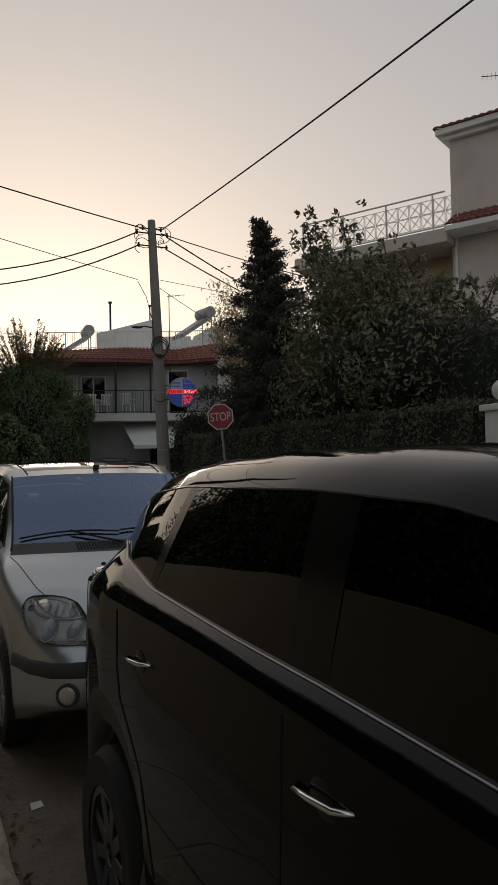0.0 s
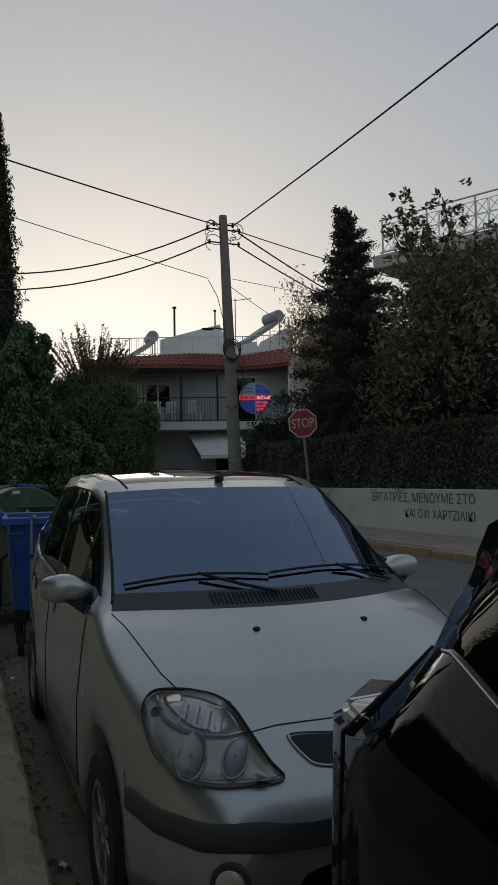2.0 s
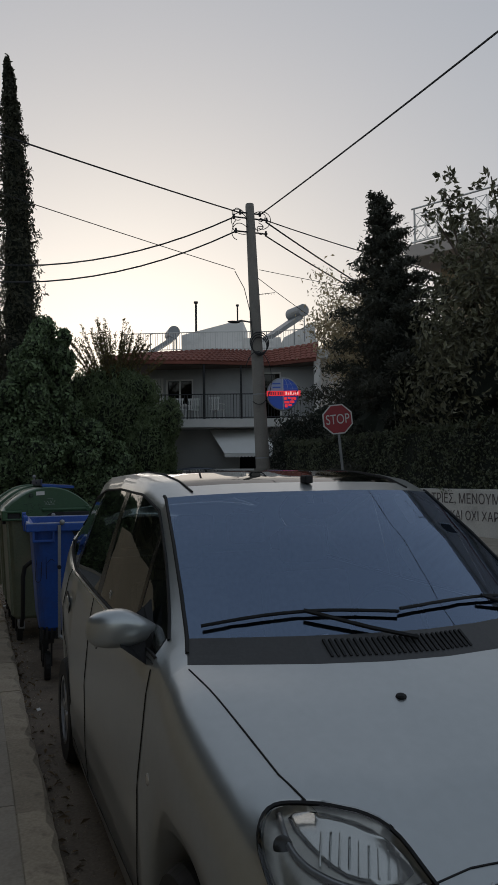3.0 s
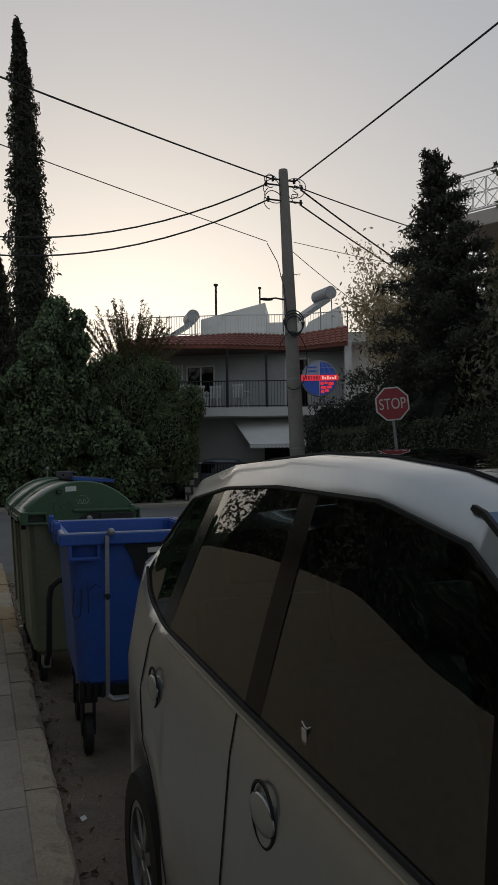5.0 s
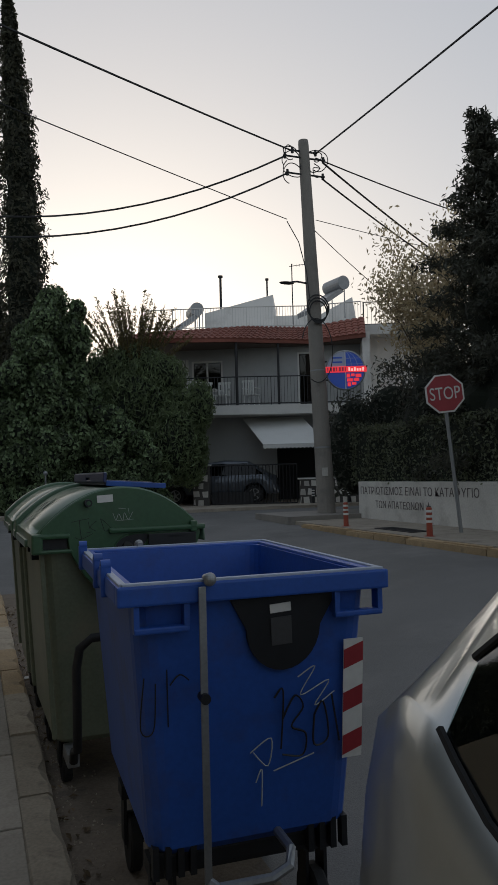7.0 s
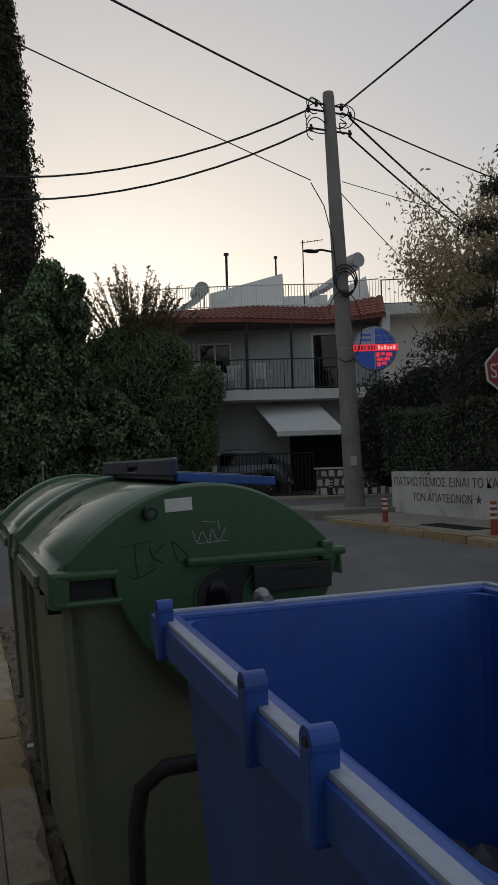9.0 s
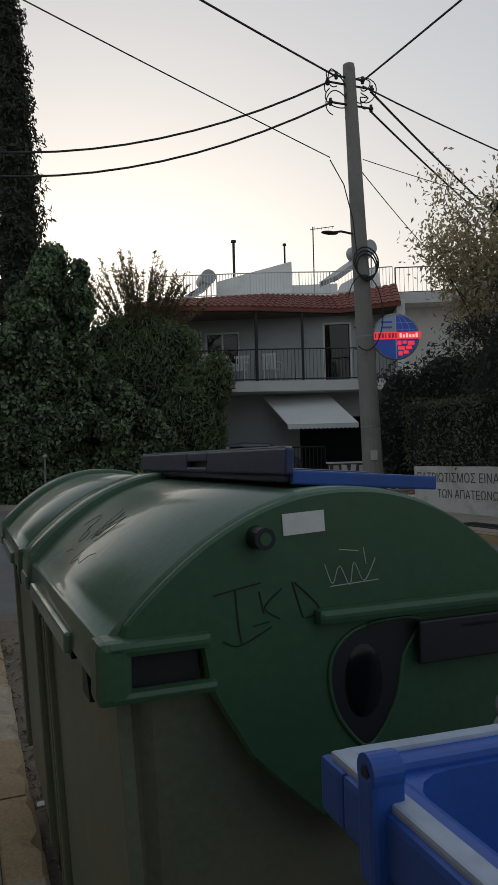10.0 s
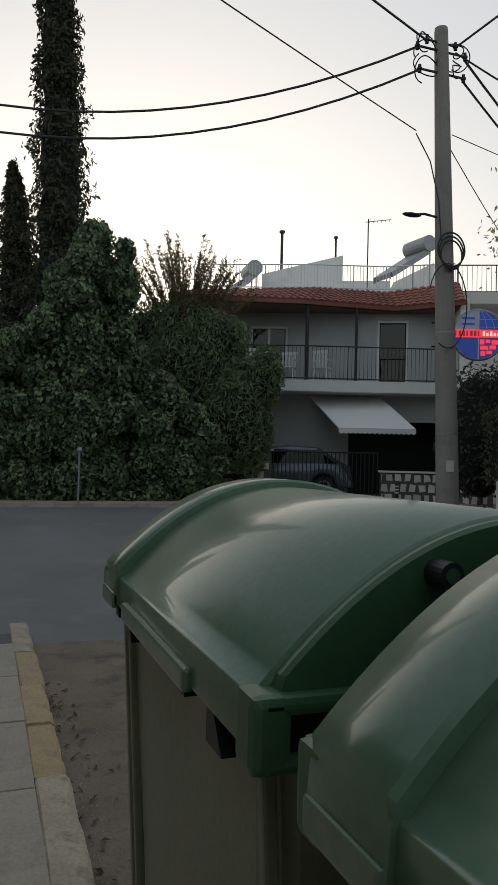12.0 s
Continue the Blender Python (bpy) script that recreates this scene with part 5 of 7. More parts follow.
def black_car():
    tracks = {
        "top": [(0, .6), (.03, .72), (.1, .82), (.3, .9), (.8, 1.03), (.95, 1.09), (1.25, 1.32), (1.6, 1.55), (1.9, 1.62), (2.3, 1.648), (2.8, 1.655), (3.5, 1.63), (3.95, 1.59), (4.08, 1.565), (4.11, 1.52), (4.2, 1.33), (4.27, 1.12), (4.29, .95), (4.3, .6)],
        "belt": [(0, .55), (.1, .72), (.8, .98), (1.0, 1.07), (1.4, 1.165), (2.2, 1.205), (2.5, 1.215), (3.2, 1.24), (3.6, 1.285), (3.82, 1.33), (3.95, 1.31), (4.1, 1.22), (4.2, 1.12), (4.27, 1.0), (4.3, .55)],
        "glass": [(.95, 1.0), (1.1, 1.14), (1.35, 1.34), (1.65, 1.48), (2.0, 1.535), (2.4, 1.55), (3.2, 1.545), (3.6, 1.515), (3.75, 1.46), (3.9, 1.34), (4.3, .5)],
        "w": [(0, .5), (.05, .66), (.15, .76), (.4, .86), (.9, .9), (3.55, .9), (3.85, .87), (4.05, .82), (4.2, .74), (4.3, .62)],
        "wb": [(0, .42), (.1, .66), (.4, .79), (.9, .83), (2.6, .835), (3.2, .82), (3.6, .775), (3.85, .7), (4.0, .63), (4.15, .56), (4.3, .5)],
        "wt": [(0, .35), (.4, .72), (.95, .74), (1.3, .71), (1.7, .7), (2.5, .695), (3.3, .655), (3.7, .6), (4.1, .48), (4.3, .4)],
        "low": [(0, .4), (.1, .28), (.4, .24), (3.9, .24), (4.2, .36), (4.3, .5)],
        "cuts": [(c, 0) for c in (.95, 1.0, 1.12, 1.6, 2.2, 2.34, 3.22, 3.3, 3.88, 4.11, 4.26)],
    }
    s = CarShape(4.3, tracks, (.85, 3.5), .335, .41, bow=[(0, 0), (.2, .06), (.95, .22), (1.6, .12), (2.0, .02), (3.8, 0), (4.14, -.07), (4.3, -.06)], shoulder=.05, crown=.45)
    car = thing("black_car", "parked glossy black crossover with chrome window trim", "car", pose(1.53, -1.06, 0.0))
    screen = lambda l, j: 1.0 < l < 1.6 and j >= 9
    side_gl = lambda l, j: 1.12 < l < 3.88 and j == 7
    rear_gl = lambda l, j: 4.11 < l < 4.26 and j >= 9
    part("body", s.surface(lambda l, j, q: not (screen(l, j) or side_gl(l, j) or rear_gl(l, j) or (j in (1, 2)))), BLACKPAINT, car, "glossy black paint", True)
    part("sill_cladding", s.surface(lambda l, j, q: j in (1, 2)), TRIM, car, "matt black plastic cladding", True)
    part("windscreen", s.surface(lambda l, j, q: screen(l, j)), GLASS_SIDE, car, smooth=True)
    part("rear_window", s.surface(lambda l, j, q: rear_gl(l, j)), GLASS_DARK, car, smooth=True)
    for sd in (1, -1):
        for a, b, nm in (((1.12, 1.12), (2.2, 2.22), "front_door_window"), ((2.35, 2.38), (3.2, 3.1), "rear_door_window"), ((3.27, 3.17), (3.88, 3.88), "rear_quarter_window")):
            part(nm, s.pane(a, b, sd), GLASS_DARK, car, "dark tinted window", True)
        for a, b in (((2.2, 2.22), (2.35, 2.38)), ((3.2, 3.1), (3.27, 3.17))):
            part("window_pillar", s.pane(a, b, sd, .006, 0, 4), GLOSS_BLACK, car, smooth=True)
        lw = np.linspace(1.14, 3.87, 60)
        part("window_trim", tube([Vector((sd * (s.ring(l)[8].x + .003), l, s.ring(l)[8].z)) for l in lw], .0025, 5), CHROME, car)
        part("waist_trim", tube([Vector((sd * (s.ring(l)[6].x + .003), l, s.ring(l)[6].z)) for l in lw], .0028, 6), ALLOY, car, "chrome strip under the windows")
        seam(car, s, [(1.2, .36), (1.24, 1.04)], side=sd)
        seam(car, s, [(2.27, .3), (2.27, 1.15)], side=sd)
        seam(car, s, [(3.0, .5), (3.1, .74), (3.3, .9), (3.36, 1.2)], side=sd)
        seam(car, s, [(3.95, .5), (4.0, .95), (3.98, 1.3)], side=sd, r=.004)
        for l in (2.12, 3.11):
            x = s.skin_x(l, 1.05)
            hd = part("door_handle", tube([(sd * (x - .01), l - .09, 1.06), (sd * (x + .024), l - .06, 1.062), (sd * (x + .03), l, 1.06), (sd * (x + .024), l + .06, 1.052), (sd * (x - .01), l + .09, 1.046)], .006, 8), CHROME, car, "chrome bar handle", True)
            # black bulge paints the shade of the recess behind the bar
            part("recess_shade", moved(sphere((0, 0, 0), .045, .25, 1.3, .9, 14, 8), Matrix.Translation((sd * (x - .006), l, 1.05))), GLOSS_BLACK, hd, smooth=True)
        for l in (.85, 3.5):
            car_wheel(car, sd * .79, l, .335, sd, 9, .22, DARK_RIM)
            arc = [(l + .415 * math.cos(a), .335 + .415 * math.sin(a)) for a in np.linspace(.15, math.pi - .15, 24)]
            part("arch_lip", tube([(sd * (s.skin_x(a, b) + .004), a, b) for a, b in arc], .02, 6), TRIM, car, smooth=True)
    # wrap-round rear lamps on the shoulder
    for sd in (-1, 1):
        bm = bmesh.new()
        for x, y, z in ((.80, 3.84, 1.165), (.795, 4.04, 1.205), (.66, 4.17, 1.2), (.83, 3.9, 1.08), (.805, 4.05, 1.07), (.68, 4.19, 1.05), (.6, 4.0, 1.225), (.64, 3.86, 1.21)):
            bm.verts.new((sd * x, y, z))
        bmesh.ops.convex_hull(bm, input=bm.verts[:])
        bmesh.ops.bevel(bm, geom=bm.edges[:], offset=.008, segments=2, affect="EDGES")
        part("tail_light", bm, TAIL, car, "angular clear tail light")
    part("number_plate", moved(box(-.26, .26, 0, .012, -.055, .055, .004), Matrix.Translation((0, 4.33, .82))), PAPER, car)
    part("rear_bumper", moved(box(-.66, .66, -.12, .05, .36, .62, .05), Matrix.Translation((0, 4.26, 0))), TRIM, car)
    part("cabin_lining", s.surface(lambda l, j, q: 1.0 < l < 4.1 and (j <= 5 or j >= 10) and not screen(l, j), inset=.035), CABIN, car)
    part("dashboard", box(-.72, .72, 1.2, 1.7, .75, 1.04, .06), CABIN, car)
    for x in (-.37, .37):
        seat(car, x, 2.0, .45)
        seat(car, x, 2.9, .48)


black_car()

# ---- waste bins ----


def tub(w0, d0, w1, d1, z0, z1, thick, ribs=True):
    """An open tapered tub: bottom size w0 x d0, top w1 x d1, with wall thickness."""
    def loop(w, d, z, r=0.07, n=5):
        out = []
        for cx, cy, a0 in ((w / 2 - r, d / 2 - r, 0), (-w / 2 + r, d / 2 - r, 90), (-w / 2 + r, -d / 2 + r, 180), (w / 2 - r, -d / 2 + r, 270)):
            for k in range(n):
                a = radians(a0 + 90 * k / (n - 1))
                out.append((cx + r * math.cos(a), cy + r * math.sin(a), z))
        return out
    loops = [loop(w0 - 0.06, d0 - 0.06, z0), loop(w0, d0, z0 + 0.03)]
    for k in range(1, 7):
        f = k / 6
        loops.append(loop(w0 + (w1 - w0) * f, d0 + (d1 - d0) * f, z0 + 0.03 + (z1 - z0 - 0.03) * f))
    inner = [loop(w1 - 2 * thick, d1 - 2 * thick, z1, 0.06)] + [loop(w0 + (w1 - w0) * f - 2 * thick, d0 + (d1 - d0) * f - 2 * thick, z0 + 0.05 + (z1 - z0 - 0.05) * f, 0.06) for f in (0.6, 0.3, 0.0)]
    loops += inner
    n = len(loops[0])
    vs = [p for lp in loops for p in lp]
    fs = [(i * n + k, i * n + (k + 1) % n, (i + 1) * n + (k + 1) % n, (i + 1) * n + k) for i in range(len(loops) - 1) for k in range(n)]
    fs.append(tuple(range(n))[::-1])
    fs.append(tuple(range((len(loops) - 1) * n, len(loops) * n)))
    return faces(vs, fs)


def castor(parent, x, y, r=0.1, top=None):
    top = top or 2 * r + 0.05
    w = part("castor", ring((x, y, r), "x", 0.03, r, 0.05, 20), RUBBER, parent)
    part("fork", join(box(x - 0.04, x - 0.028, y - 0.03, y + 0.05, r, top + 0.01), box(x + 0.028, x + 0.04, y - 0.03, y + 0.05, r, top + 0.01), box(x - 0.05, x + 0.05, y - 0.04, y + 0.06, top, top + 0.055)), DARK_PLASTIC, w)


def frame_loop(w, d, z0, z1, t):
    return join(box(-w / 2 - t, w / 2 + t, -d / 2 - t, -d / 2 + 0.012, z0, z1, 0.008), box(-w / 2 - t, w / 2 + t, d / 2 - 0.012, d / 2 + t, z0, z1, 0.008),
                box(-w / 2 - t, -w / 2 + 0.012, -d / 2 + 0.012, d / 2 - 0.012, z0, z1, 0.008), box(w / 2 - 0.012, w / 2 + t, -d / 2 + 0.012, d / 2 - 0.012, z0, z1, 0.008))


def blue_bin():
    W, D, Z = 0.80, 1.15, 1.28
    b = thing("blue_bin", "large open blue plastic wheeled waste container without its lid", "waste bin", pose(0.943, 9.355, 0.0, 0, 0, -2.6))
    part("tub", tub(0.68, 0.97, W, D, 0.42, Z, 0.02), BLUE_PLASTIC, b, "scuffed blue plastic tub")
    part("chassis", join(box(-0.31, 0.31, -0.45, 0.45, 0.35, 0.43, 0.02), *[box(-0.33 + 0.04 * k, -0.31 + 0.04 * k, -0.485, -0.45, 0.36, 0.46) for k in range(4)], *[box(0.19 + 0.04 * k, 0.21 + 0.04 * k, -0.485, -0.45, 0.36, 0.46) for k in range(4)]), DARK_PLASTIC, b, "black ribbed underframe")
    part("rim", frame_loop(W, D, Z - 0.05, Z + 0.012, 0.045), BLUE_PLASTIC, b)
    part("worn_rim_edge", join(box(-W / 2 - 0.03, W / 2 + 0.03, -D / 2 - 0.038, -D / 2 - 0.016, Z + 0.008, Z + 0.02, 0.004), box(-W / 2 - 0.038, -W / 2 - 0.014, -D / 2 - 0.03, D / 2 + 0.03, Z + 0.008, Z + 0.02, 0.004), box(-W / 2 - 0.02, W / 2 + 0.03, D / 2 + 0.016, D / 2 + 0.036, Z + 0.008, Z + 0.018, 0.004), box(W / 2 + 0.016, W / 2 + 0.036, -D / 2 - 0.02, D / 2 + 0.02, Z + 0.008, Z + 0.018, 0.004)), BLUE_EDGE, b, "bleached pale edge of the rim")
    # hinge lugs on the pavement side, trunnion knobs on the ends
    for y in (-0.31, -0.09, 0.485):
        lug = part("hinge_lug", join(box(-W / 2 - 0.058, -W / 2 - 0.022, y - 0.016, y + 0.016, Z - 0.06, Z + 0.045, 0.006), cyl((-W / 2 - 0.056, y, Z + 0.045), (-W / 2 - 0.024, y, Z + 0.045), 0.018, n=20)), BLUE_PLASTIC, b)
        # near-black plug stands for the shade in the lug's hole
        part("lug_bore_shade", cyl((-W / 2 - 0.0575, y, Z + 0.045), (-W / 2 - 0.0225, y, Z + 0.045), 0.007, n=12), DARK_PLASTIC, lug)
    for s in (-1, 1):
        part("trunnion", join(cyl((-0.17, s * (D / 2 + 0.02), Z + 0.02), (-0.17, s * (D / 2 + 0.07), Z + 0.02), 0.013, n=16), sphere((-0.17, s * (D / 2 + 0.07), Z + 0.022), 0.021, 1, 0.7, 1, 16, 10)), STEEL, b)
    # pedal frame: an upright flat bar and a bent foot rail
    y0 = -D / 2 - 0.055
    part("pedal_bar", box(-0.203, -0.18, y0 - 0.008, y0, 0.4, Z + 0.0, 0.002), STEEL, b, "grey steel upright of the foot pedal")
    part("pivot_bolt", cyl((-0.192, y0 - 0.025, 0.95), (-0.192, y0 + 0.02, 0.95), 0.016, n=12), DARK_PLASTIC, b)
    part("foot_rail", tube([(-0.19, y0, 0.41), (-0.16, y0 - 0.01, 0.39), (0.0, y0 - 0.03, 0.4), (0.06, y0 - 0.02, 0.42), (0.08, y0 + 0.02, 0.45), (0.08, y0 + 0.14, 0.45)], 0.016, 8), STEEL, b)
    # black chute panel below the rim
    out = [(-0.09, 0.0), *[(0.09 + 0.125 * math.cos(a), -0.1 + 0.14 * math.sin(a)) for a in np.linspace(math.pi, 2 * math.pi, 15)], (0.27, 0.0)]
    tilt = math.atan2((D - 0.95) / 2, Z - 0.34)
    face = Matrix.Translation((0, -D / 2 - 0.004, Z - 0.055)) @ Matrix.Rotation(math.pi / 2 + tilt * 0.98, 4, "X")
    n = len(out)
    vs = [face @ Vector((u, v, 0.006)) for u, v in out] + [face @ Vector((u, v, -0.02)) for u, v in out]
    pn = part("chute_panel", faces(vs, [tuple(range(n)), *[(k, n + k, n + (k + 1) % n, (k + 1) % n) for k in range(n)]]), DARK_PLASTIC, b, "black panel where the lid hung")
    part("torn_label", moved(box(-0.035, 0.035, -0.014, 0.014, 0, 0.004), face @ pose(0.075, -0.035, 0.008, 0, 0, 4)), PAPER, pn)
    part("panel_plate", moved(box(-0.035, 0.035, -0.045, 0.045, 0, 0.004, 0.001), face @ pose(0.08, -0.11, 0.007, 0, 0, 3)), TRIM, pn)
    # grip pockets under the rim
    for x in (-0.31, 0.34):
        part("grip", join(box(x - 0.085, x + 0.085, -D / 2 - 0.035, -D / 2 + 0.0, Z - 0.135, Z - 0.115, 0.006), box(x - 0.085, x - 0.068, -D / 2 - 0.034, -D / 2 + 0.01, Z - 0.12, Z - 0.05), box(x + 0.068, x + 0.085, -D / 2 - 0.034, -D / 2 + 0.01, Z - 0.12, Z - 0.05)), BLUE_PLASTIC, b)
    # red and white warning strip
    red = moved(box(-0.035, 0.035, -0.2, 0.2, 0, 0.003), face @ pose(0.335, -0.36, 0.004))
    st = part("warning_strip", red, PAPER, b, "red and white warning strip")
    for k in range(3):
        v = -0.16 + 0.145 * k
        pts = [(-0.035, v - 0.03), (0.035, v - 0.005), (0.035, v + 0.06), (-0.035, v + 0.035)]
        part("red_stripe", faces([face @ pose(0.335, -0.36, 0.008) @ Vector((u, w, 0)) for u, w in pts], [(0, 1, 2, 3)]), RED_PAINT, st)
    # marker scrawls
    f2 = face @ pose(0, 0, 0.003)
    strokes([[(-0.36, -0.22), (-0.37, -0.38), (-0.33, -0.385), (-0.325, -0.24)], [(-0.29, -0.2), (-0.285, -0.38)], [(-0.28, -0.25), (-0.25, -0.22), (-0.22, -0.24)]], 0.0045, f2, INK, b, "marker_scrawl", "dark marker scrawl")
    strokes([[(0.06, -0.33), (0.09, -0.31), (0.085, -0.5)], [(0.09, -0.4), (0.13, -0.33), (0.16, -0.37), (0.12, -0.43), (0.17, -0.46), (0.16, -0.53), (0.09, -0.52)], [(0.2, -0.4), (0.23, -0.36), (0.25, -0.48), (0.2, -0.5), (0.2, -0.4)], [(0.26, -0.34), (0.29, -0.5)]], 0.006, f2, INK, b, "marker_scrawl", "thick dark marker letters")
    for line in [[(0.14, -0.27), (0.2, -0.24), (0.15, -0.33), (0.25, -0.29), (0.2, -0.37), (0.27, -0.33)], [(-0.02, -0.5), (0.05, -0.46), (0.04, -0.55), (-0.01, -0.5)], [(0.0, -0.6), (0.02, -0.56), (0.02, -0.68)], [(0.06, -0.57), (0.2, -0.53)]]:
        strokes([line], 0.0035, f2, CHALK, b, "pale_scrawl", "pale scratched scrawl")
    for x, y in ((-0.27, -0.32), (0.27, -0.32), (-0.27, 0.32), (0.27, 0.32)):
        castor(b, x, y, 0.115, 0.3)
    for x, y, z, r, ma, tint in ((1.0, 9.62, 0.66, 0.21, TRIM, "dark grey"), (1.12, 9.2, 0.72, 0.21, BAG_PALE, "pale grey"), (0.82, 9.22, 0.66, 0.18, BAG_PALE, "pale grey"), (0.95, 9.02, 0.6, 0.13, TRIM, "dark grey")):
        bag = thing("rubbish_bag", "crumpled " + tint + " plastic rubbish bag in the blue bin", "bag", pose(x, y, z, 0, 0, 50 * r), "rubbish bags")
        part("bag_skin", lumps([((0, 0, 0), (r, r, r * 0.75)), ((r * 0.3, -r * 0.3, r * 0.3), (r * 0.6, r * 0.7, r * 0.5))], 1.0, 0.5), ma, bag, smooth=False)
        part("bag_knot", cyl((0, 0, r * 0.6), (r * 0.1, 0, r * 0.95), r * 0.16, r * 0.05, 8), ma, bag)


blue_bin()


def domed_bin(m, label, D):
    """A wheeled container with an arched sliding lid; its long side runs along local y."""
    H, Z, RISE = 0.44, 1.335, 0.232
    b = thing("green_bin", label, "waste bin", m, "domed green bins")
    part("tub", tub(0.69, D - 0.24, 0.81, D - 0.08, 0.24, Z - 0.03, 0.02), TUB_GREEN, b, "dusty grey-green plastic tub, lightened for tan light", False)
    N = 36
    def arc(k, lift=0.0):
        u = -1 + 2 * k / N
        return u * (H + lift), Z + lift + RISE * (1 - abs(u) ** 2.15)
    def profile(lift):
        f = lift * 0.5
        left = [(-H - 0.014 - f, Z - 0.072), (-H - 0.017 - f, Z - 0.07), (-H - 0.012 - f, Z - 0.006), (-H - 0.009 - f, Z - 0.001)]
        return left + [arc(k, lift) for k in range(N + 1)] + [(-x, z) for x, z in left[::-1]]
    def sheet(y0, y1, lift, thick, soft=0.006):
        """A bent sheet with a small rounded edge at both ends."""
        loops = [(y0, lift - thick), (y0, lift - soft), (y0 + soft, lift), (y1 - soft, lift), (y1, lift - soft), (y1, lift - thick)]
        vs = [(x, y, z) for y, l in loops for x, z in profile(l)]
        n = N + 9
        fs = [(i * n + k, i * n + k + 1, (i + 1) * n + k + 1, (i + 1) * n + k) for i in range(5) for k in range(n - 1)]
        fs += [(5 * n + k, 5 * n + k + 1, k + 1, k) for k in range(n - 1)]
        bm = faces(vs, fs)
        bmesh.ops.recalc_face_normals(bm, faces=bm.faces)
        return bm
    def shade(ob):
        for p in ob.data.polygons:
            p.use_smooth = abs(p.normal.y) < 0.6
        return ob
    lid = shade(part("lid", sheet(-D / 2 + 0.015, D / 2 - 0.015, 0.0, 0.018), GREEN_FADED, b, "arched faded green lid, dusty and scratched, with painted sky sheen"))
    shade(part("lid_rib", sheet(D / 2 - 0.17, D / 2 - 0.01, 0.02, 0.024), GREEN_FADED, lid, "raised band at the end of the lid"))
    # moulded strip along the lower edge, in two lengths
    for y0, y1 in ((-D / 2 + 0.28, D / 2 - 0.3), (D / 2 - 0.17, D / 2 - 0.012)):
        part("lid_lip", box(-H - 0.03, -H - 0.01, y0, y1, Z - 0.082, Z - 0.04, 0.008), GREEN_FADED, lid)
    for s in (-1, 1):
        y = s * (D / 2)
        low = [(0.425, Z - 0.02), (0.40, Z - 0.1), (0.34, Z - 0.22), (0.25, Z - 0.33), (0.13, Z - 0.39), (0.03, Z - 0.385), (-0.066, Z - 0.352), (-0.133, Z - 0.29), (-0.197, Z - 0.225), (-0.25, Z - 0.135), (-0.272, Z - 0.092), (-0.285, Z - 0.015), (-0.425, Z - 0.01)]
        edge = [arc(k, -0.004) for k in range(1, N)]
        pl = edge + low
        n = len(pl)
        cx, cz = 0.0, Z + 0.02
        rim = [(cx + (x - cx) * 0.985, cz + (z - cz) * 0.975) for x, z in pl]
        vs = [(x, y + s * 0.006, z) for x, z in rim] + [(x, y - s * 0.002, z) for x, z in pl] + [(x, y - s * 0.03, z) for x, z in pl]
        fs = [tuple(range(n))] + [(i * n + k, (i + 1) * n + k, (i + 1) * n + (k + 1) % n, i * n + (k + 1) % n) for i in range(2) for k in range(n)]
        bm = faces(vs, fs)
        bmesh.ops.recalc_face_normals(bm, faces=bm.faces)
        sh = part("end_shield", bm, GREEN_PLASTIC, b, "dark green end shield")
        f0, f1 = sorted((y + s * 0.002, y + s * 0.032))
        part("grip_rail", box(-0.45, -0.272, f0, f1, Z - 0.022, Z + 0.004, 0.01), GREEN_PLASTIC, sh)
        part("grip_rail", box(-0.445, -0.262, f0, f1, Z - 0.095, Z - 0.075, 0.009), GREEN_PLASTIC, sh)
        part("shield_cheek", box(-0.462, -0.405, min(f0, y - s * 0.04), max(f1 - 0.008, y - s * 0.04), Z - 0.097, Z + 0.006, 0.014), GREEN_PLASTIC, sh)
        part("grip_rail", box(-0.075, 0.445, f0, f1, Z - 0.008, Z + 0.02, 0.011), GREEN_PLASTIC, sh)
        part("rail_catch", box(0.36, 0.4, f0, f1 + s * 0.008 if s > 0 else f1, Z - 0.02, Z + 0.04, 0.009), GREEN_PLASTIC, sh)
        # near-black strip paints the shade of the recess between the rails
        p0, p1 = sorted((y - s * 0.03, y - s * 0.012))
        part("pocket_shade", box(-0.415, -0.285, p0, p1, Z - 0.085, Z - 0.015), DARK_PLASTIC, sh)
        peg = part("trunnion", cyl((-0.18, y, Z + 0.152), (-0.18, y + s * 0.045, Z + 0.152), 0.021, 0.019, 18), DARK_PLASTIC, sh, "black trunnion peg")
        part("peg_bore", cyl((-0.18, y + s * 0.04, Z + 0.152), (-0.18, y + s * 0.0465, Z + 0.152), 0.011, n=12), GREEN_PLASTIC, peg)
        # leaf-shaped black plate stands for the shaded opening, a black bag bulging from it
        cre = rounded([(0.03, Z - 0.02), (-0.03, Z - 0.053), (-0.047, Z - 0.104), (-0.035, Z - 0.165), (-0.006, Z - 0.211), (0.026, Z - 0.238), (0.058, Z - 0.216), (0.093, Z - 0.155), (0.109, Z - 0.083), (0.146, Z - 0.02)], 3)
        q = len(cre)
        part("opening_plate", faces([(x, y + s * 0.0085, z) for x, z in cre] + [(x, y, z) for x, z in cre], [tuple(range(q)), *[(k, q + k, q + (k + 1) % q, (k + 1) % q) for k in range(q)]]), DARK_PLASTIC, sh, "black plate standing for the shade in the round opening")
        part("opening_lip", tube([(x, y + s * 0.008, z) for x, z in cre] + [(cre[0][0], y + s * 0.008, cre[0][1])], 0.004, 6), GREEN_PLASTIC, sh, smooth=True)
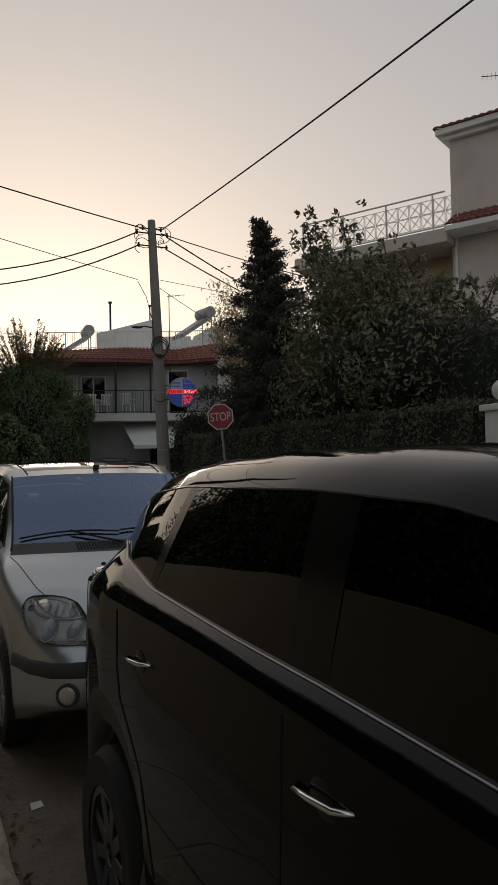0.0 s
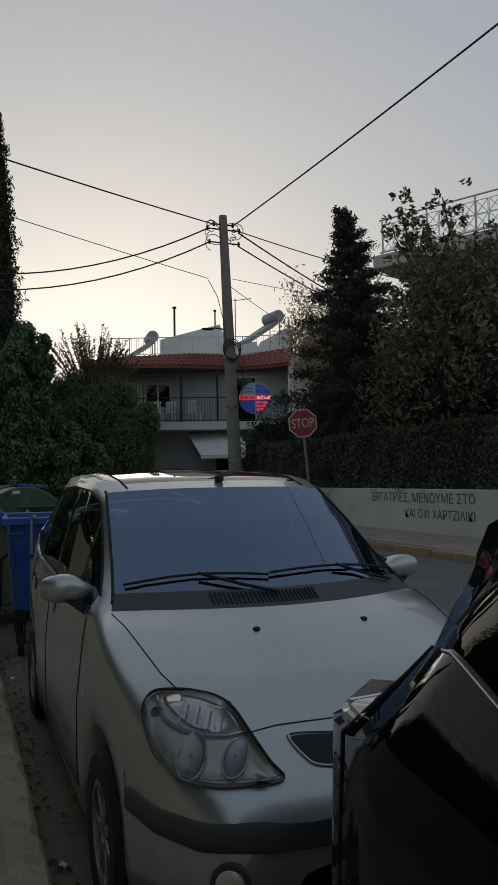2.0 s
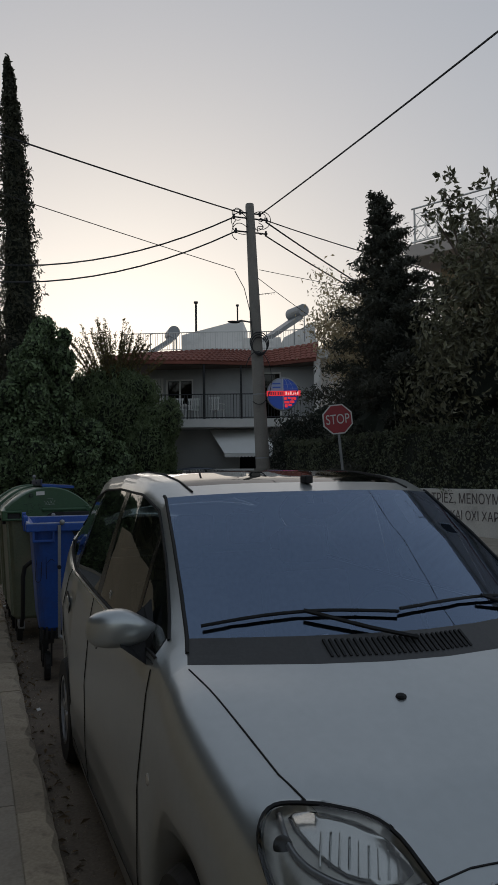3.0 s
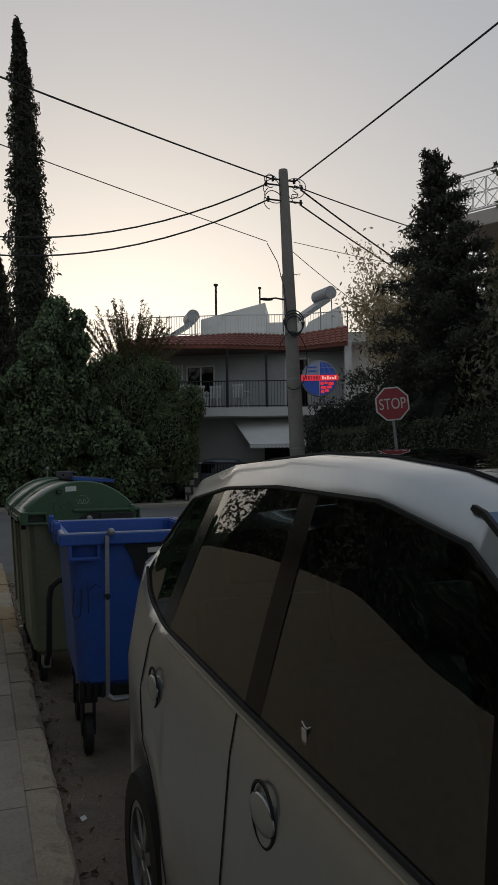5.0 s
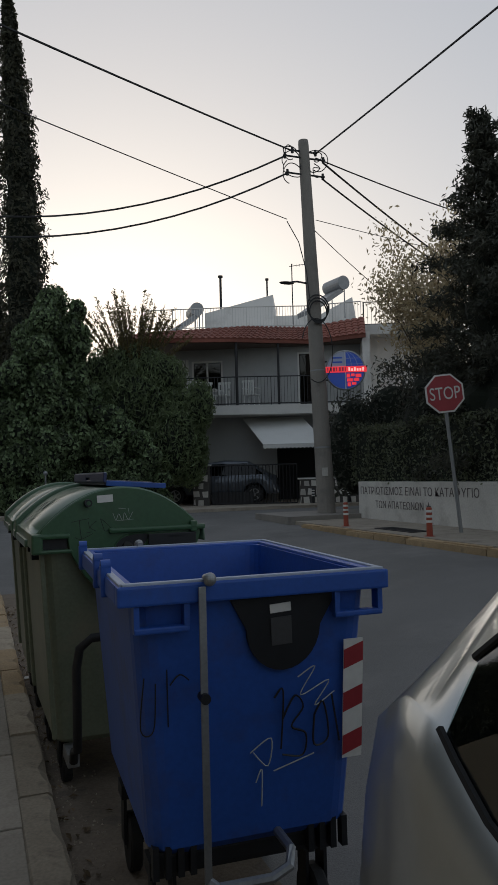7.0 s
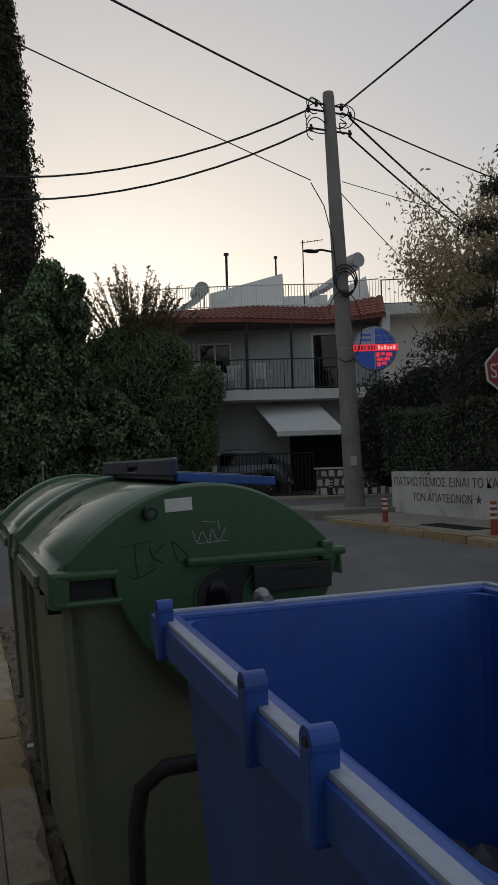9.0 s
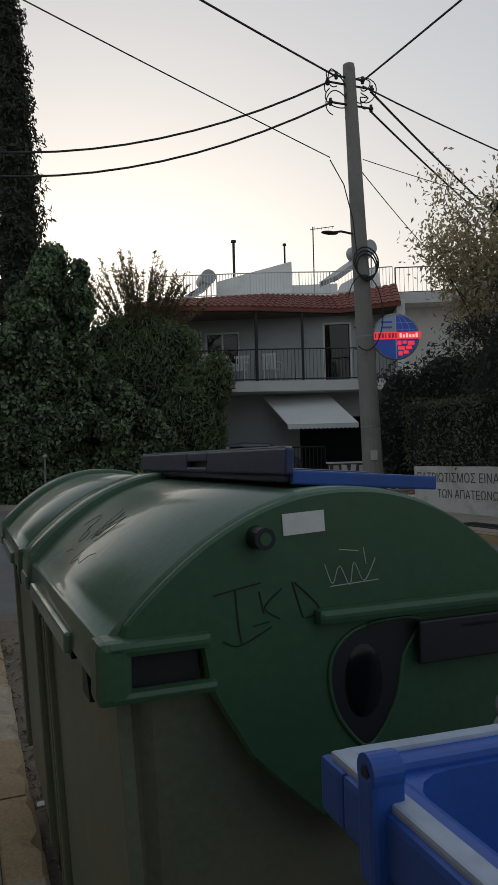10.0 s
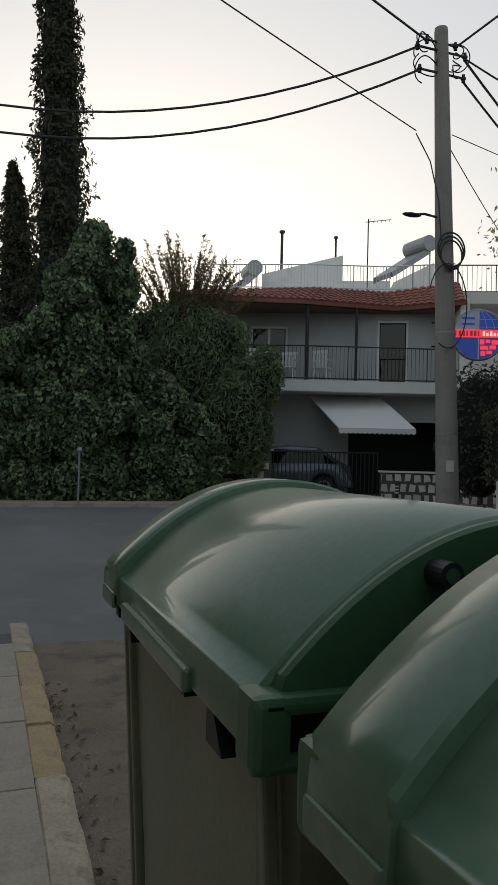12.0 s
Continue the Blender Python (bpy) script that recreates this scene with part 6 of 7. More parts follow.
        part("bag_bulge", moved(sphere((0, 0, 0), 0.05, 0.9, 0.25, 1.5, 14, 10), Matrix.Translation((0.022, y + s * 0.003, Z - 0.12))), GLOSS_BLACK, sh, "shiny black bag filling the opening", True)
        # black boxes stand for the dark right-hand end of the opening
        part("opening_dark_end", join(box(0.13, 0.39, f0, f0 + 0.012, Z - 0.1, Z - 0.02, 0.004), box(0.22, 0.34, f0, f1, Z - 0.045, Z - 0.03, 0.004)), DARK_PLASTIC, sh)
    # dark wedge-shaped brackets under the lid on the pavement side
    def bracket(y0, size):
        vs = [(x, y, z) for x in (-0.445, -0.405) for y, z in ((y0, Z - 0.075), (y0, Z - 0.075 - size), (y0 - size * 1.3, Z - 0.08 - size * 0.9), (y0 - size * 0.5, Z - 0.075))]
        return faces(vs, [(0, 1, 2, 3), (7, 6, 5, 4), (0, 4, 5, 1), (1, 5, 6, 2), (2, 6, 7, 3), (3, 7, 4, 0)])
    for y0, size in ((-D / 2 + 0.22, 0.062), (-D / 2 + 0.4, 0.035), (D / 2 - 0.24, 0.06), (D / 2 - 0.1, 0.035)):
        part("lid_bracket", bracket(y0, size), DARK_PLASTIC, b, "dark wedge bracket")
    # corner ribs on the tub side
    for y in (-D / 2 + 0.06, D / 2 - 0.12, D / 2 - 0.06):
        part("side_rib", moved(box(-0.012, 0.012, -0.012, 0.012, 0, 0.98, 0.006), pose(-0.352, y, 0.3, 0, -3.3)), TUB_GREEN, b)
    for x, y in ((-0.27, -D / 2 + 0.28), (0.27, -D / 2 + 0.28), (-0.27, D / 2 - 0.28), (0.27, D / 2 - 0.28)):
        castor(b, x, y, 0.1)
    return b, Z, arc


GD = 1.24
g1, GZ, ARC = domed_bin(pose(0.80, 11.06, 0.0, 0, 0, 0.9), "dark green waste container with a faded arched lid, scrawled on", GD)
part("sticker", moved(box(-0.041, 0.041, -0.002, 0.0, -0.019, 0.019), pose(-0.09, -GD / 2 - 0.0065, GZ + 0.172, 0, -3)), PAPER, g1, "torn white sticker")
fr = Matrix.Translation((0, -GD / 2 - 0.0065, GZ)) @ Matrix.Rotation(math.pi / 2, 4, "X")
strokes([[(-0.262, 0.058), (-0.218, 0.066), (-0.175, 0.073)], [(-0.222, 0.064), (-0.218, 0.01), (-0.212, -0.028)], [(-0.245, -0.02), (-0.215, -0.03), (-0.155, -0.004)]], 0.0028, fr, INK, g1, "marker_letter", "dark hand-drawn marker letter")
strokes([[(-0.178, 0.058), (-0.17, 0.02)], [(-0.135, 0.06), (-0.168, 0.03), (-0.14, 0.008)], [(-0.19, 0.0), (-0.16, 0.005)]], 0.0026, fr, INK, g1, "marker_letter", "dark hand-drawn marker letter")
strokes([[(-0.115, 0.07), (-0.095, 0.005)], [(-0.11, 0.068), (-0.07, 0.03), (-0.065, 0.012), (-0.09, 0.004)]], 0.0028, fr, INK, g1, "marker_letter", "dark hand-drawn marker letter")
strokes([[(-0.05, 0.095), (-0.035, 0.06), (-0.02, 0.09), (0.0, 0.055), (0.01, 0.095), (0.03, 0.06), (0.055, 0.1)], [(-0.04, 0.055), (0.06, 0.06)], [(-0.02, 0.12), (0.02, 0.115)], [(0.03, 0.12), (0.035, 0.09)]], 0.0017, fr, CHALK, g1, "pale_scrawl", "pale scratched scrawl")


def on_lid(pts, r, material, name, label):
    """A scrawl that follows the arched lid: points are (step round the arch, y)."""
    bms = []
    for ln in pts:
        q = []
        for k, y in curved(ln):
            a, b = ARC(int(k), -0.0006), ARC(int(k) + 1, -0.0006)
            f = k - int(k)
            q.append((a[0] + (b[0] - a[0]) * f, y, a[1] + (b[1] - a[1]) * f))
        bms.append(tube(q, r, 4))
    return part(name, join(*bms), material, g1, label)


on_lid([[(4.8, 0.286), (6.4, 0.245), (5.9, 0.197), (4.6, 0.202), (4.4, 0.147), (3.4, 0.145), (3.5, 0.172), (5.0, 0.195), (6.2, 0.22)]], 0.0022, SOFT_INK, "lid_scrawl", "soft dark marker loop on the lid")
on_lid([[(3.6, 0.092), (6.5, 0.1), (7.8, 0.115), (7.0, 0.09), (5.2, 0.078), (4.0, 0.062), (6.7, 0.051), (7.4, 0.063), (5.0, 0.033), (4.4, 0.05), (6.4, 0.008), (7.0, -0.003), (5.2, -0.007), (3.9, 0.02), (4.6, 0.08), (7.2, 0.03)], [(2.1, 0.18), (2.5, 0.149), (2.5, 0.103)]], 0.0018, SOFT_INK, "lid_scrawl", "looping dark marker scribble on the lid")
on_lid([[(3.0, 0.029), (2.0, 0.043), (1.6, 0.034), (2.2, 0.003), (2.0, -0.04), (2.7, -0.06), (3.2, -0.101)]], 0.002, SOFT_INK, "lid_scrawl", "wavy dark marker line on the lid")
on_lid([[(0.4 + 0.16 * k + 0.5 * (k % 2), 0.335 - 0.012 * k) for k in range(10)], [(0.3, 0.293), (1.5, 0.255), (0.9, 0.233), (0.3, 0.215)], [(1.9, 0.265), (0.9, 0.27), (1.4, 0.22)]], 0.0012, mat("lilac spray", (0.2, 0.21, 0.36), 0.7, bump=0.0), "lid_spray", "faint lilac scribble on the lid edge")
on_lid([[(k, -0.14) for k in range(3, 30, 3)]], 0.0012, CHALK, "lid_seam", "thin pale seam across the lid")
domed_bin(pose(0.785, 12.43, 0.0, 0, 0, 0), "dark green waste container with a faded arched lid, behind the first", 1.16)


def loose_lid():
    """The blue bin's lid, thrown on top of the first green container."""
    b = thing("loose_lid", "dark blue bin lid lying on the green container", "bin lid", pose(0.74, 11.14, 1.572, 0, 4, -0.3))
    part("plate", box(0.0, 0.32, -0.6, 0.62, 0.004, 0.02, 0.006), NAVY, b)
    fl = part("flange", join(box(-0.012, 0.006, -0.62, -0.12, 0.018, 0.07, 0.005), box(-0.012, 0.006, 0.06, 0.63, 0.018, 0.07, 0.005), box(-0.012, 0.006, -0.12, 0.06, 0.045, 0.07, 0.005), box(-0.012, 0.006, -0.12, 0.06, 0.018, 0.03, 0.004)), NAVY, b, "upturned edge with a hand slot")
    # near-black plate added to stand for the shade inside the hand slot
    part("slot_shade", box(0.007, 0.011, -0.13, 0.07, 0.004, 0.06), DARK_PLASTIC, fl)
    # pale strip paints a highlight along the flange's top
    part("edge_highlight", box(-0.01, 0.004, -0.61, 0.62, 0.07, 0.073), BLUE_EDGE, fl, "pale strip painting the highlight along the top edge")
    for y in (-0.615, 0.615):
        part("end_flange", box(0.006, 0.33, y, y + 0.015, 0.0, 0.028, 0.004), BLUE_PLASTIC, b)
    for y in (-0.35, 0.35):
        part("stiffener", box(0.01, 0.31, y - 0.02, y + 0.02, 0.02, 0.035, 0.006), NAVY, b)


loose_lid()


def lift_pedal():
    """The bent steel lifting bar at the end of the first green container."""
    pts = [(-0.27, -0.64, 0.2), (-0.27, -0.66, 0.26), (-0.27, -0.78, 0.3), (-0.27, -0.785, 0.7), (-0.255, -0.79, 0.79), (-0.2, -0.81, 0.84), (0.1, -0.86, 0.86), (0.4, -0.86, 0.86), (0.42, -0.8, 0.8), (0.42, -0.6, 0.6)]
    bar = part("lift_bar", tube(pts, 0.022, 8), IRON, g1, "grey bent steel lifting bar", True)
    part("bar_clamp", box(-0.3, -0.24, -0.64, -0.46, 0.17, 0.24, 0.008), STEEL, bar)


lift_pedal()

# ---- pole, wires, signs ----
POLE_TOP = Vector((7.5, 22.2, 9.45))
POLE_FOOT = Vector((7.86, 22.25, 0.6))


def on_pole(z):
    f = (z - POLE_FOOT.z) / (POLE_TOP.z - POLE_FOOT.z)
    return POLE_FOOT.lerp(POLE_TOP, f)


def sagging(p, q, sag, n=18):
    p, q = Vector(p), Vector(q)
    return [p.lerp(q, k / n) - Vector((0, 0, sag * 4 * (k / n) * (1 - k / n))) for k in range(n + 1)]


def utility_pole():
    t = thing("utility_pole", "leaning grey concrete utility pole with steel bands", "utility pole")
    part("shaft", tube([on_pole(z) for z in np.linspace(0.55, 9.4, 12)] + [POLE_TOP + Vector((0, 0, 0.03))], 0.215, 16, 0.115), CONCRETE, t, smooth=False)
    for z in (9.1, 8.6, 8.2, 7.6, 6.9, 6.2, 5.75, 5.4, 4.0, 2.2):
        r = 0.21 - 0.1 * (z - 0.6) / 8.8
        part("band", cyl(on_pole(z - 0.02), on_pole(z + 0.02), r + 0.008, n=16), STEEL, t)
    for k, (z, dx) in enumerate(((9.05, 0.5), (8.65, 0.46), (9.2, 0.3))):
        p = on_pole(z)
        part("bracket", cyl(p - Vector((dx, 0.03, 0)), p + Vector((dx, -0.03, 0)), 0.022, n=6), IRON, t)
        for s in (-1, 1):
            q = p + Vector((s * dx, 0, 0))
            part("insulator", join(cyl(q - Vector((0, 0, 0.05)), q + Vector((0, 0, 0.09)), 0.035, 0.03, 10), cyl(q + Vector((0, 0, 0.0)), q + Vector((0, 0, 0.03)), 0.05, n=10)), IRON, t)
    rr = random.Random(5)
    for k in range(9):
        s = rr.choice((-1, 1))
        c = on_pole(rr.uniform(8.5, 9.3)) + Vector((s * rr.uniform(0.2, 0.42), rr.uniform(-0.12, 0.12), 0))
        a0 = rr.uniform(0, 6)
        R = rr.uniform(0.12, 0.3)
        part("jumper_cable", tube([c + Vector((R * math.cos(a0 + a), 0.05 * math.sin(2 * a), R * 0.9 * math.sin(a0 + a))) for a in np.linspace(0, 4.3, 16)], 0.012, 5), CABLE, t)
    for k in range(3):
        c = on_pole(5.35 + 0.05 * k) + Vector((0.0, -0.22, 0))
        part("cable_coil", tube([c + Vector(((0.22 + 0.03 * k) * math.cos(a), 0, (0.26 + 0.02 * k) * math.sin(a))) for a in np.linspace(0, 2 * math.pi, 25)], 0.016, 6), CABLE, t)
    c = on_pole(5.2) + Vector((-0.25, -0.2, 0))
    part("hanging_cable", tube([c + Vector((0.5 * math.sin(a) * 0.8 + 0.2, 0, -0.75 + 0.75 * math.cos(a))) for a in np.linspace(-1.2, 3.6, 24)], 0.012, 5), CABLE, t)
    part("drop_cable", tube([on_pole(7.5) + Vector((-0.55, 0, 0)), on_pole(7.0) + Vector((-0.33, -0.1, 0)), on_pole(6.3) + Vector((-0.2, -0.15, 0)), on_pole(5.6) + Vector((-0.16, -0.15, 0))], 0.012, 5), CABLE, t)
    lamp = part("lamp_arm", tube([on_pole(6.05), on_pole(6.07) + Vector((-0.4, 0, 0.02)), on_pole(6.05) + Vector((-0.62, 0, 0.0))], 0.022, 6), IRON, t)
    part("lamp_head", moved(sphere((0, 0, 0), 0.12, 1.6, 0.7, 0.3, 12, 6), Matrix.Translation(on_pole(6.04) + Vector((-0.66, 0, 0)))), IRON, lamp)
    part("pasted_notice", moved(box(-0.07, 0.07, -0.004, 0, -0.1, 0.1), Matrix.Translation(on_pole(1.62) + Vector((-0.08, -0.205, 0))) @ pose(0, 0, 0, 0, 0, -22)), STONE, t)


utility_pole()


def wire(p, q, sag, r, label):
    t = thing("overhead_wire", label, "cable")
    part("strand", tube(sagging(p, q, sag), r, 5), CABLE, t)


for p, q, sag, r in (
    (on_pole(9.2) + Vector((0.3, 0, 0)), (9.35, -4.0, 9.6), 0.25, 0.02),
    (on_pole(9.2) + Vector((-0.3, 0, 0)), (-9.0, 14.0, 9.0), 0.15, 0.02),
    (on_pole(9.05) + Vector((-0.5, 0, 0)), (-4.4, 26.0, 9.1), 1.4, 0.022),
    (on_pole(8.65) + Vector((-0.46, 0, 0)), (-4.4, 26.0, 8.6), 1.42, 0.022),
    (on_pole(7.55) + Vector((-0.55, 0, 0)), (-9.3, 14.6, 8.55), 0.1, 0.011),
    (on_pole(9.1) + Vector((0.3, 0, 0)), (26.0, 27.0, 9.3), 0.5, 0.018),
    (on_pole(9.0) + Vector((0.5, 0, 0)), (20.2, 28.6, 7.1), 0.25, 0.024),
    (on_pole(8.6) + Vector((0.46, 0, 0)), (20.1, 29.0, 7.3), 0.25, 0.022),
    (on_pole(7.6) + Vector((0.2, 0, 0)), (24.0, 27.0, 8.3), 0.2, 0.009),
    (on_pole(7.35) + Vector((0.15, 0, 0)), (14.0, 27.0, 6.3), 0.1, 0.01),
):
    wire(p, q, sag, r, "black overhead cable strung from the pole")


def globe_sign():
    t = thing("globe_sign", "round blue and red lit sign bracketed to the pole", "sign", pose(8.5, 22.32, 4.05, 0, 0, -22) @ Matrix.Diagonal((0.89, 1, 0.89, 1)))
    def sector(a0, a1, r, y, n=14):
        vs = [(0, y, 0)] + [(r * math.cos(a), y, r * math.sin(a)) for a in np.linspace(a0, a1, n)]
        vs += [(x, y + 0.05, z) for x, y_, z in vs]
        m = n + 1
        return faces(vs, [tuple(range(m))[::-1], tuple(range(m, 2 * m)), *[(k, (k + 1) % m, m + (k + 1) % m, m + k) for k in range(m)]])
    R = 0.52
    for a0, a1, ma, nm in ((math.pi / 2, math.pi, SIGN_PALE, "pale_quarter"), (0, math.pi / 2, SIGN_BLUE, "blue_quarter"), (math.pi, 1.5 * math.pi, SIGN_BLUE, "blue_quarter"), (1.5 * math.pi, 2 * math.pi, SIGN_BLUE, "blue_quarter")):
        part(nm, sector(a0, a1, R, 0), ma, t)
    part("rim", ring_y(R, R + 0.025, 0.08), STEEL, t)
    part("band", box(-R - 0.01, R + 0.05, -0.03, 0.0, -0.06, 0.1, 0.004), SIGN_RED, t, "glowing red band")
    for k in range(7):
        x, w = -0.49 + 0.078 * k, 0.05 if k % 3 else 0.03
        part("letter_bar", box(x, x + w, -0.038, -0.031, -0.035, 0.075), SIGN_DIM, t)
    for k in range(6):
        x = 0.08 + 0.074 * k
        part("letter_bar", box(x, x + 0.045, -0.038, -0.031, -0.03, 0.07 if k in (0, 2, 5) else 0.035), SIGN_WHITE, t)
    for k, (x0, x1, z0, z1) in enumerate(((0.03, 0.12, -0.2, -0.1), (0.15, 0.24, -0.17, -0.1), (0.27, 0.42, -0.2, -0.11), (0.04, 0.2, -0.31, -0.23), (0.23, 0.36, -0.3, -0.22), (0.05, 0.14, -0.44, -0.34), (0.17, 0.28, -0.4, -0.33))):
        part("letter_bar", box(x0, x1, -0.016, -0.004, z0, z1), SIGN_RED, t)
    for k in range(2):
        part("letter_bar", box(-0.34, -0.08, -0.012, -0.004, 0.2 + 0.12 * k, 0.24 + 0.12 * k), SIGN_BLUE, t)
    part("divider", box(-0.012, 0.012, -0.014, -0.004, -R, R), PAPER, t)
    for k in range(1, 3):
        part("globe_line", tube([(0.17 * k * math.cos(a) * 1.0, -0.006, R * 0.97 * math.sin(a)) for a in np.linspace(0.25, math.pi / 2, 10)], 0.006, 4), SIGN_PALE, t)
        part("globe_line", tube([(0.02, -0.006, 0.16 * k), (math.sqrt(R * R - (0.16 * k) ** 2) - 0.02, -0.006, 0.16 * k)], 0.006, 4), SIGN_PALE, t)
    for z in (-0.25, 0.25):
        part("bracket", cyl((-0.95, 0.06, z), (-0.3, 0.06, z), 0.02, n=6), IRON, t)


def ring_y(r0, r1, w):
    bm = ring((0, 0, 0), "x", r0, r1, w, 32)
    return moved(bm, Matrix.Rotation(math.pi / 2, 4, "Z") @ Matrix.Translation((0.025, 0, 0)))


globe_sign()


def stop_sign():
    c = Vector((7.44, 16.9, 2.87))
    t = thing("stop_sign", "red octagonal stop sign on a leaning grey post", "road sign", Matrix.Translation(c) @ pose(0, 0, 0, 0, -5, -20))
    def octagon(r, y0, y1):
        pts = [(r * math.cos(math.pi / 8 + k * math.pi / 4), r * math.sin(math.pi / 8 + k * math.pi / 4)) for k in range(8)]
        vs = [(x, y0, z) for x, z in pts] + [(x, y1, z) for x, z in pts]
        return faces(vs, [tuple(range(8)), tuple(range(8, 16))[::-1], *[(k, 8 + k, 8 + (k + 1) % 8, (k + 1) % 8) for k in range(8)]])
    back = part("plate", octagon(0.345, -0.006, 0.012), WHITE_PAINT, t, "white-edged octagonal plate")
    part("red_face", octagon(0.315, -0.011, -0.005), RED_PAINT, back)
    writing("STOP", 0.3, pose(0, -0.014, -0.01, 90, 0, 0) @ Matrix.Diagonal((0.72, 1, 1, 1)), WHITE_PAINT, t, depth=0.003)
    part("post", cyl((0, 0.04, -2.35), (0, 0.04, 0.3), 0.032, n=10), STEEL, t)
    for z in (-0.15, 0.15):
        part("clamp", box(-0.06, 0.06, 0.012, 0.075, z - 0.02, z + 0.02, 0.004), STEEL, t)


stop_sign()


def bollard(x, y, z, striped):
    t = thing("bollard", "flexible orange bollard with white bands" if not striped else "black and white striped bollard", "bollard", pose(x, y, z) @ Matrix.Diagonal((1, 1, 0.62, 1)), "street bollards")
    part("base", cyl((0, 0, 0), (0, 0, 0.04), 0.1, 0.09, 14), ORANGE if not striped else DARK_PLASTIC, t)
    part("tube", cyl((0, 0, 0.04), (0, 0, 0.75), 0.05, 0.045, 12), ORANGE if not striped else DARK_PLASTIC, t)
    for k in range(3):
        part("band", cyl((0, 0, 0.38 + 0.13 * k), (0, 0, 0.44 + 0.13 * k), 0.053, n=12), PAPER, t)
    part("cap", sphere((0, 0, 0.75), 0.046, 1, 1, 0.6, 12, 6), ORANGE if not striped else DARK_PLASTIC, t)


for x, y in ((6.85, 16.6), (6.85, 19.4)):
    bollard(x, y, 0.54, False)
for x, y in ((8.1, 29.6), (10.2, 27.9), (11.2, 27.4), (12.1, 26.9)):
    bollard(x, y, 0.63, True)


# graffiti on the garden wall
side = Matrix(((0, 0, -1, WX - 0.004), (-1, 0, 0, 0), (0, 1, 0, 0), (0, 0, 0, 1)))


def wall_text(text, size, y, z):
    m = Matrix.Translation((0, y, z)) @ side
    ob = writing(text, size, m, GRAFFITI, wall_far, "graffiti", 0.001)
    return ob


wall_text("ΠΑΤΡΙΩΤΙΣΜΟΣ ΕΙΝΑΙ ΤΟ ΚΑΤΑΦΥΓΙΟ", 0.23, 19.3, 1.17)
wall_text("ΤΩΝ ΑΠΑΤΕΩΝΩΝ ★", 0.21, 19.7, 0.88)
wall_text("ΕΡΓΑΤΡΙΕΣ, ΜΕΝΟΥΜΕ ΣΤΟ", 0.25, 13.7, 1.2)
wall_text("ΚΑΙ ΟΧΙ ΧΑΡΤΖΙΛΙΚΙ", 0.23, 13.1, 0.9)

# ---- trees and shrubs ----


def magnolia():
    t = thing("magnolia_tree", "broad dark magnolia with large glossy leaves behind the hedge", "tree", pose(10.2, 13.6, 0.6))
    part("trunk", tube([(0, 0, 0), (0.05, 0.1, 0.8), (-0.05, 0, 1.8), (0.1, 0, 3.0)], 0.19, 10, 0.12), BARK, t)
    tips = [(-1.3, -0.1, 6.45), (-0.9, -1.1, 5.6), (-1.6, 0.9, 6.5), (-1.3, 1.6, 6.2), (-0.2, -0.9, 5.5), (-1.9, -0.4, 5.4), (-0.4, 1.4, 5.8), (-0.3, 0.2, 5.8), (0.6, -1.2, 5.1), (-1.3, 1.2, 5.2), (1.4, 0.4, 5.3), (-1.6, -1.4, 4.9), (0.3, 1.8, 4.6), (1.2, -2.1, 4.8), (-0.9, 2.4, 3.9), (1.9, -0.8, 4.2)]
    P, N = [], []
    for k, (x, y, z) in enumerate(tips):
        part("limb", branch((0.05, 0, 1.3 + 0.12 * k), (x, y, z), 0.06, 0.012), BARK, t)
        n = 72
        f = rng.uniform(0.35, 1.02, n)
        base = np.array([0.05, 0, 1.3 + 0.12 * k])
        twig = base + (np.array([x, y, z]) - base) * f[:, None] + rng.normal(0, 0.5, (n, 3)) * (1.2 - f)[:, None] + rng.normal(0, 0.14, (n, 3))
        spray = rng.normal(0, 1, (n * 9, 3)) + [0, 0, 0.3]
        spray /= np.linalg.norm(spray, axis=1)[:, None]
        P.append(np.repeat(twig, 9, 0) + spray * 0.085), N.append(np.cross(spray, rng.normal(0, 1, (n * 9, 3))))
    blobs = [((-0.5, 0.2, 3.0), (1.8, 2.3, 1.7)), ((-0.9, -1.6, 3.2), (1.3, 1.3, 1.5)), ((0.3, -0.3, 3.9), (1.5, 1.6, 1.2)), ((-0.6, 2.0, 2.6), (1.4, 1.3, 1.5)), ((0.6, -2.4, 2.8), (1.4, 1.2, 1.5)), ((-0.8, 0.1, 4.5), (1.0, 1.2, 0.9)), ((-1.3, 0.6, 3.9), (1.1, 1.3, 1.1))]
    p, q = shell_points(blobs, 80, 0.5, 1.0)
    P.append(p), N.append(q)
    leaf_cloud("crown", np.concatenate(P), np.concatenate(N), 0.15, 0.066, LEAF_MAGNOLIA, t)
    part("shade_core", lumps([((c[0] + 0.3, c[1], c[2] - 0.25), r) for c, r in blobs[:5]], 0.66, 0.3), CORE, t)


magnolia()


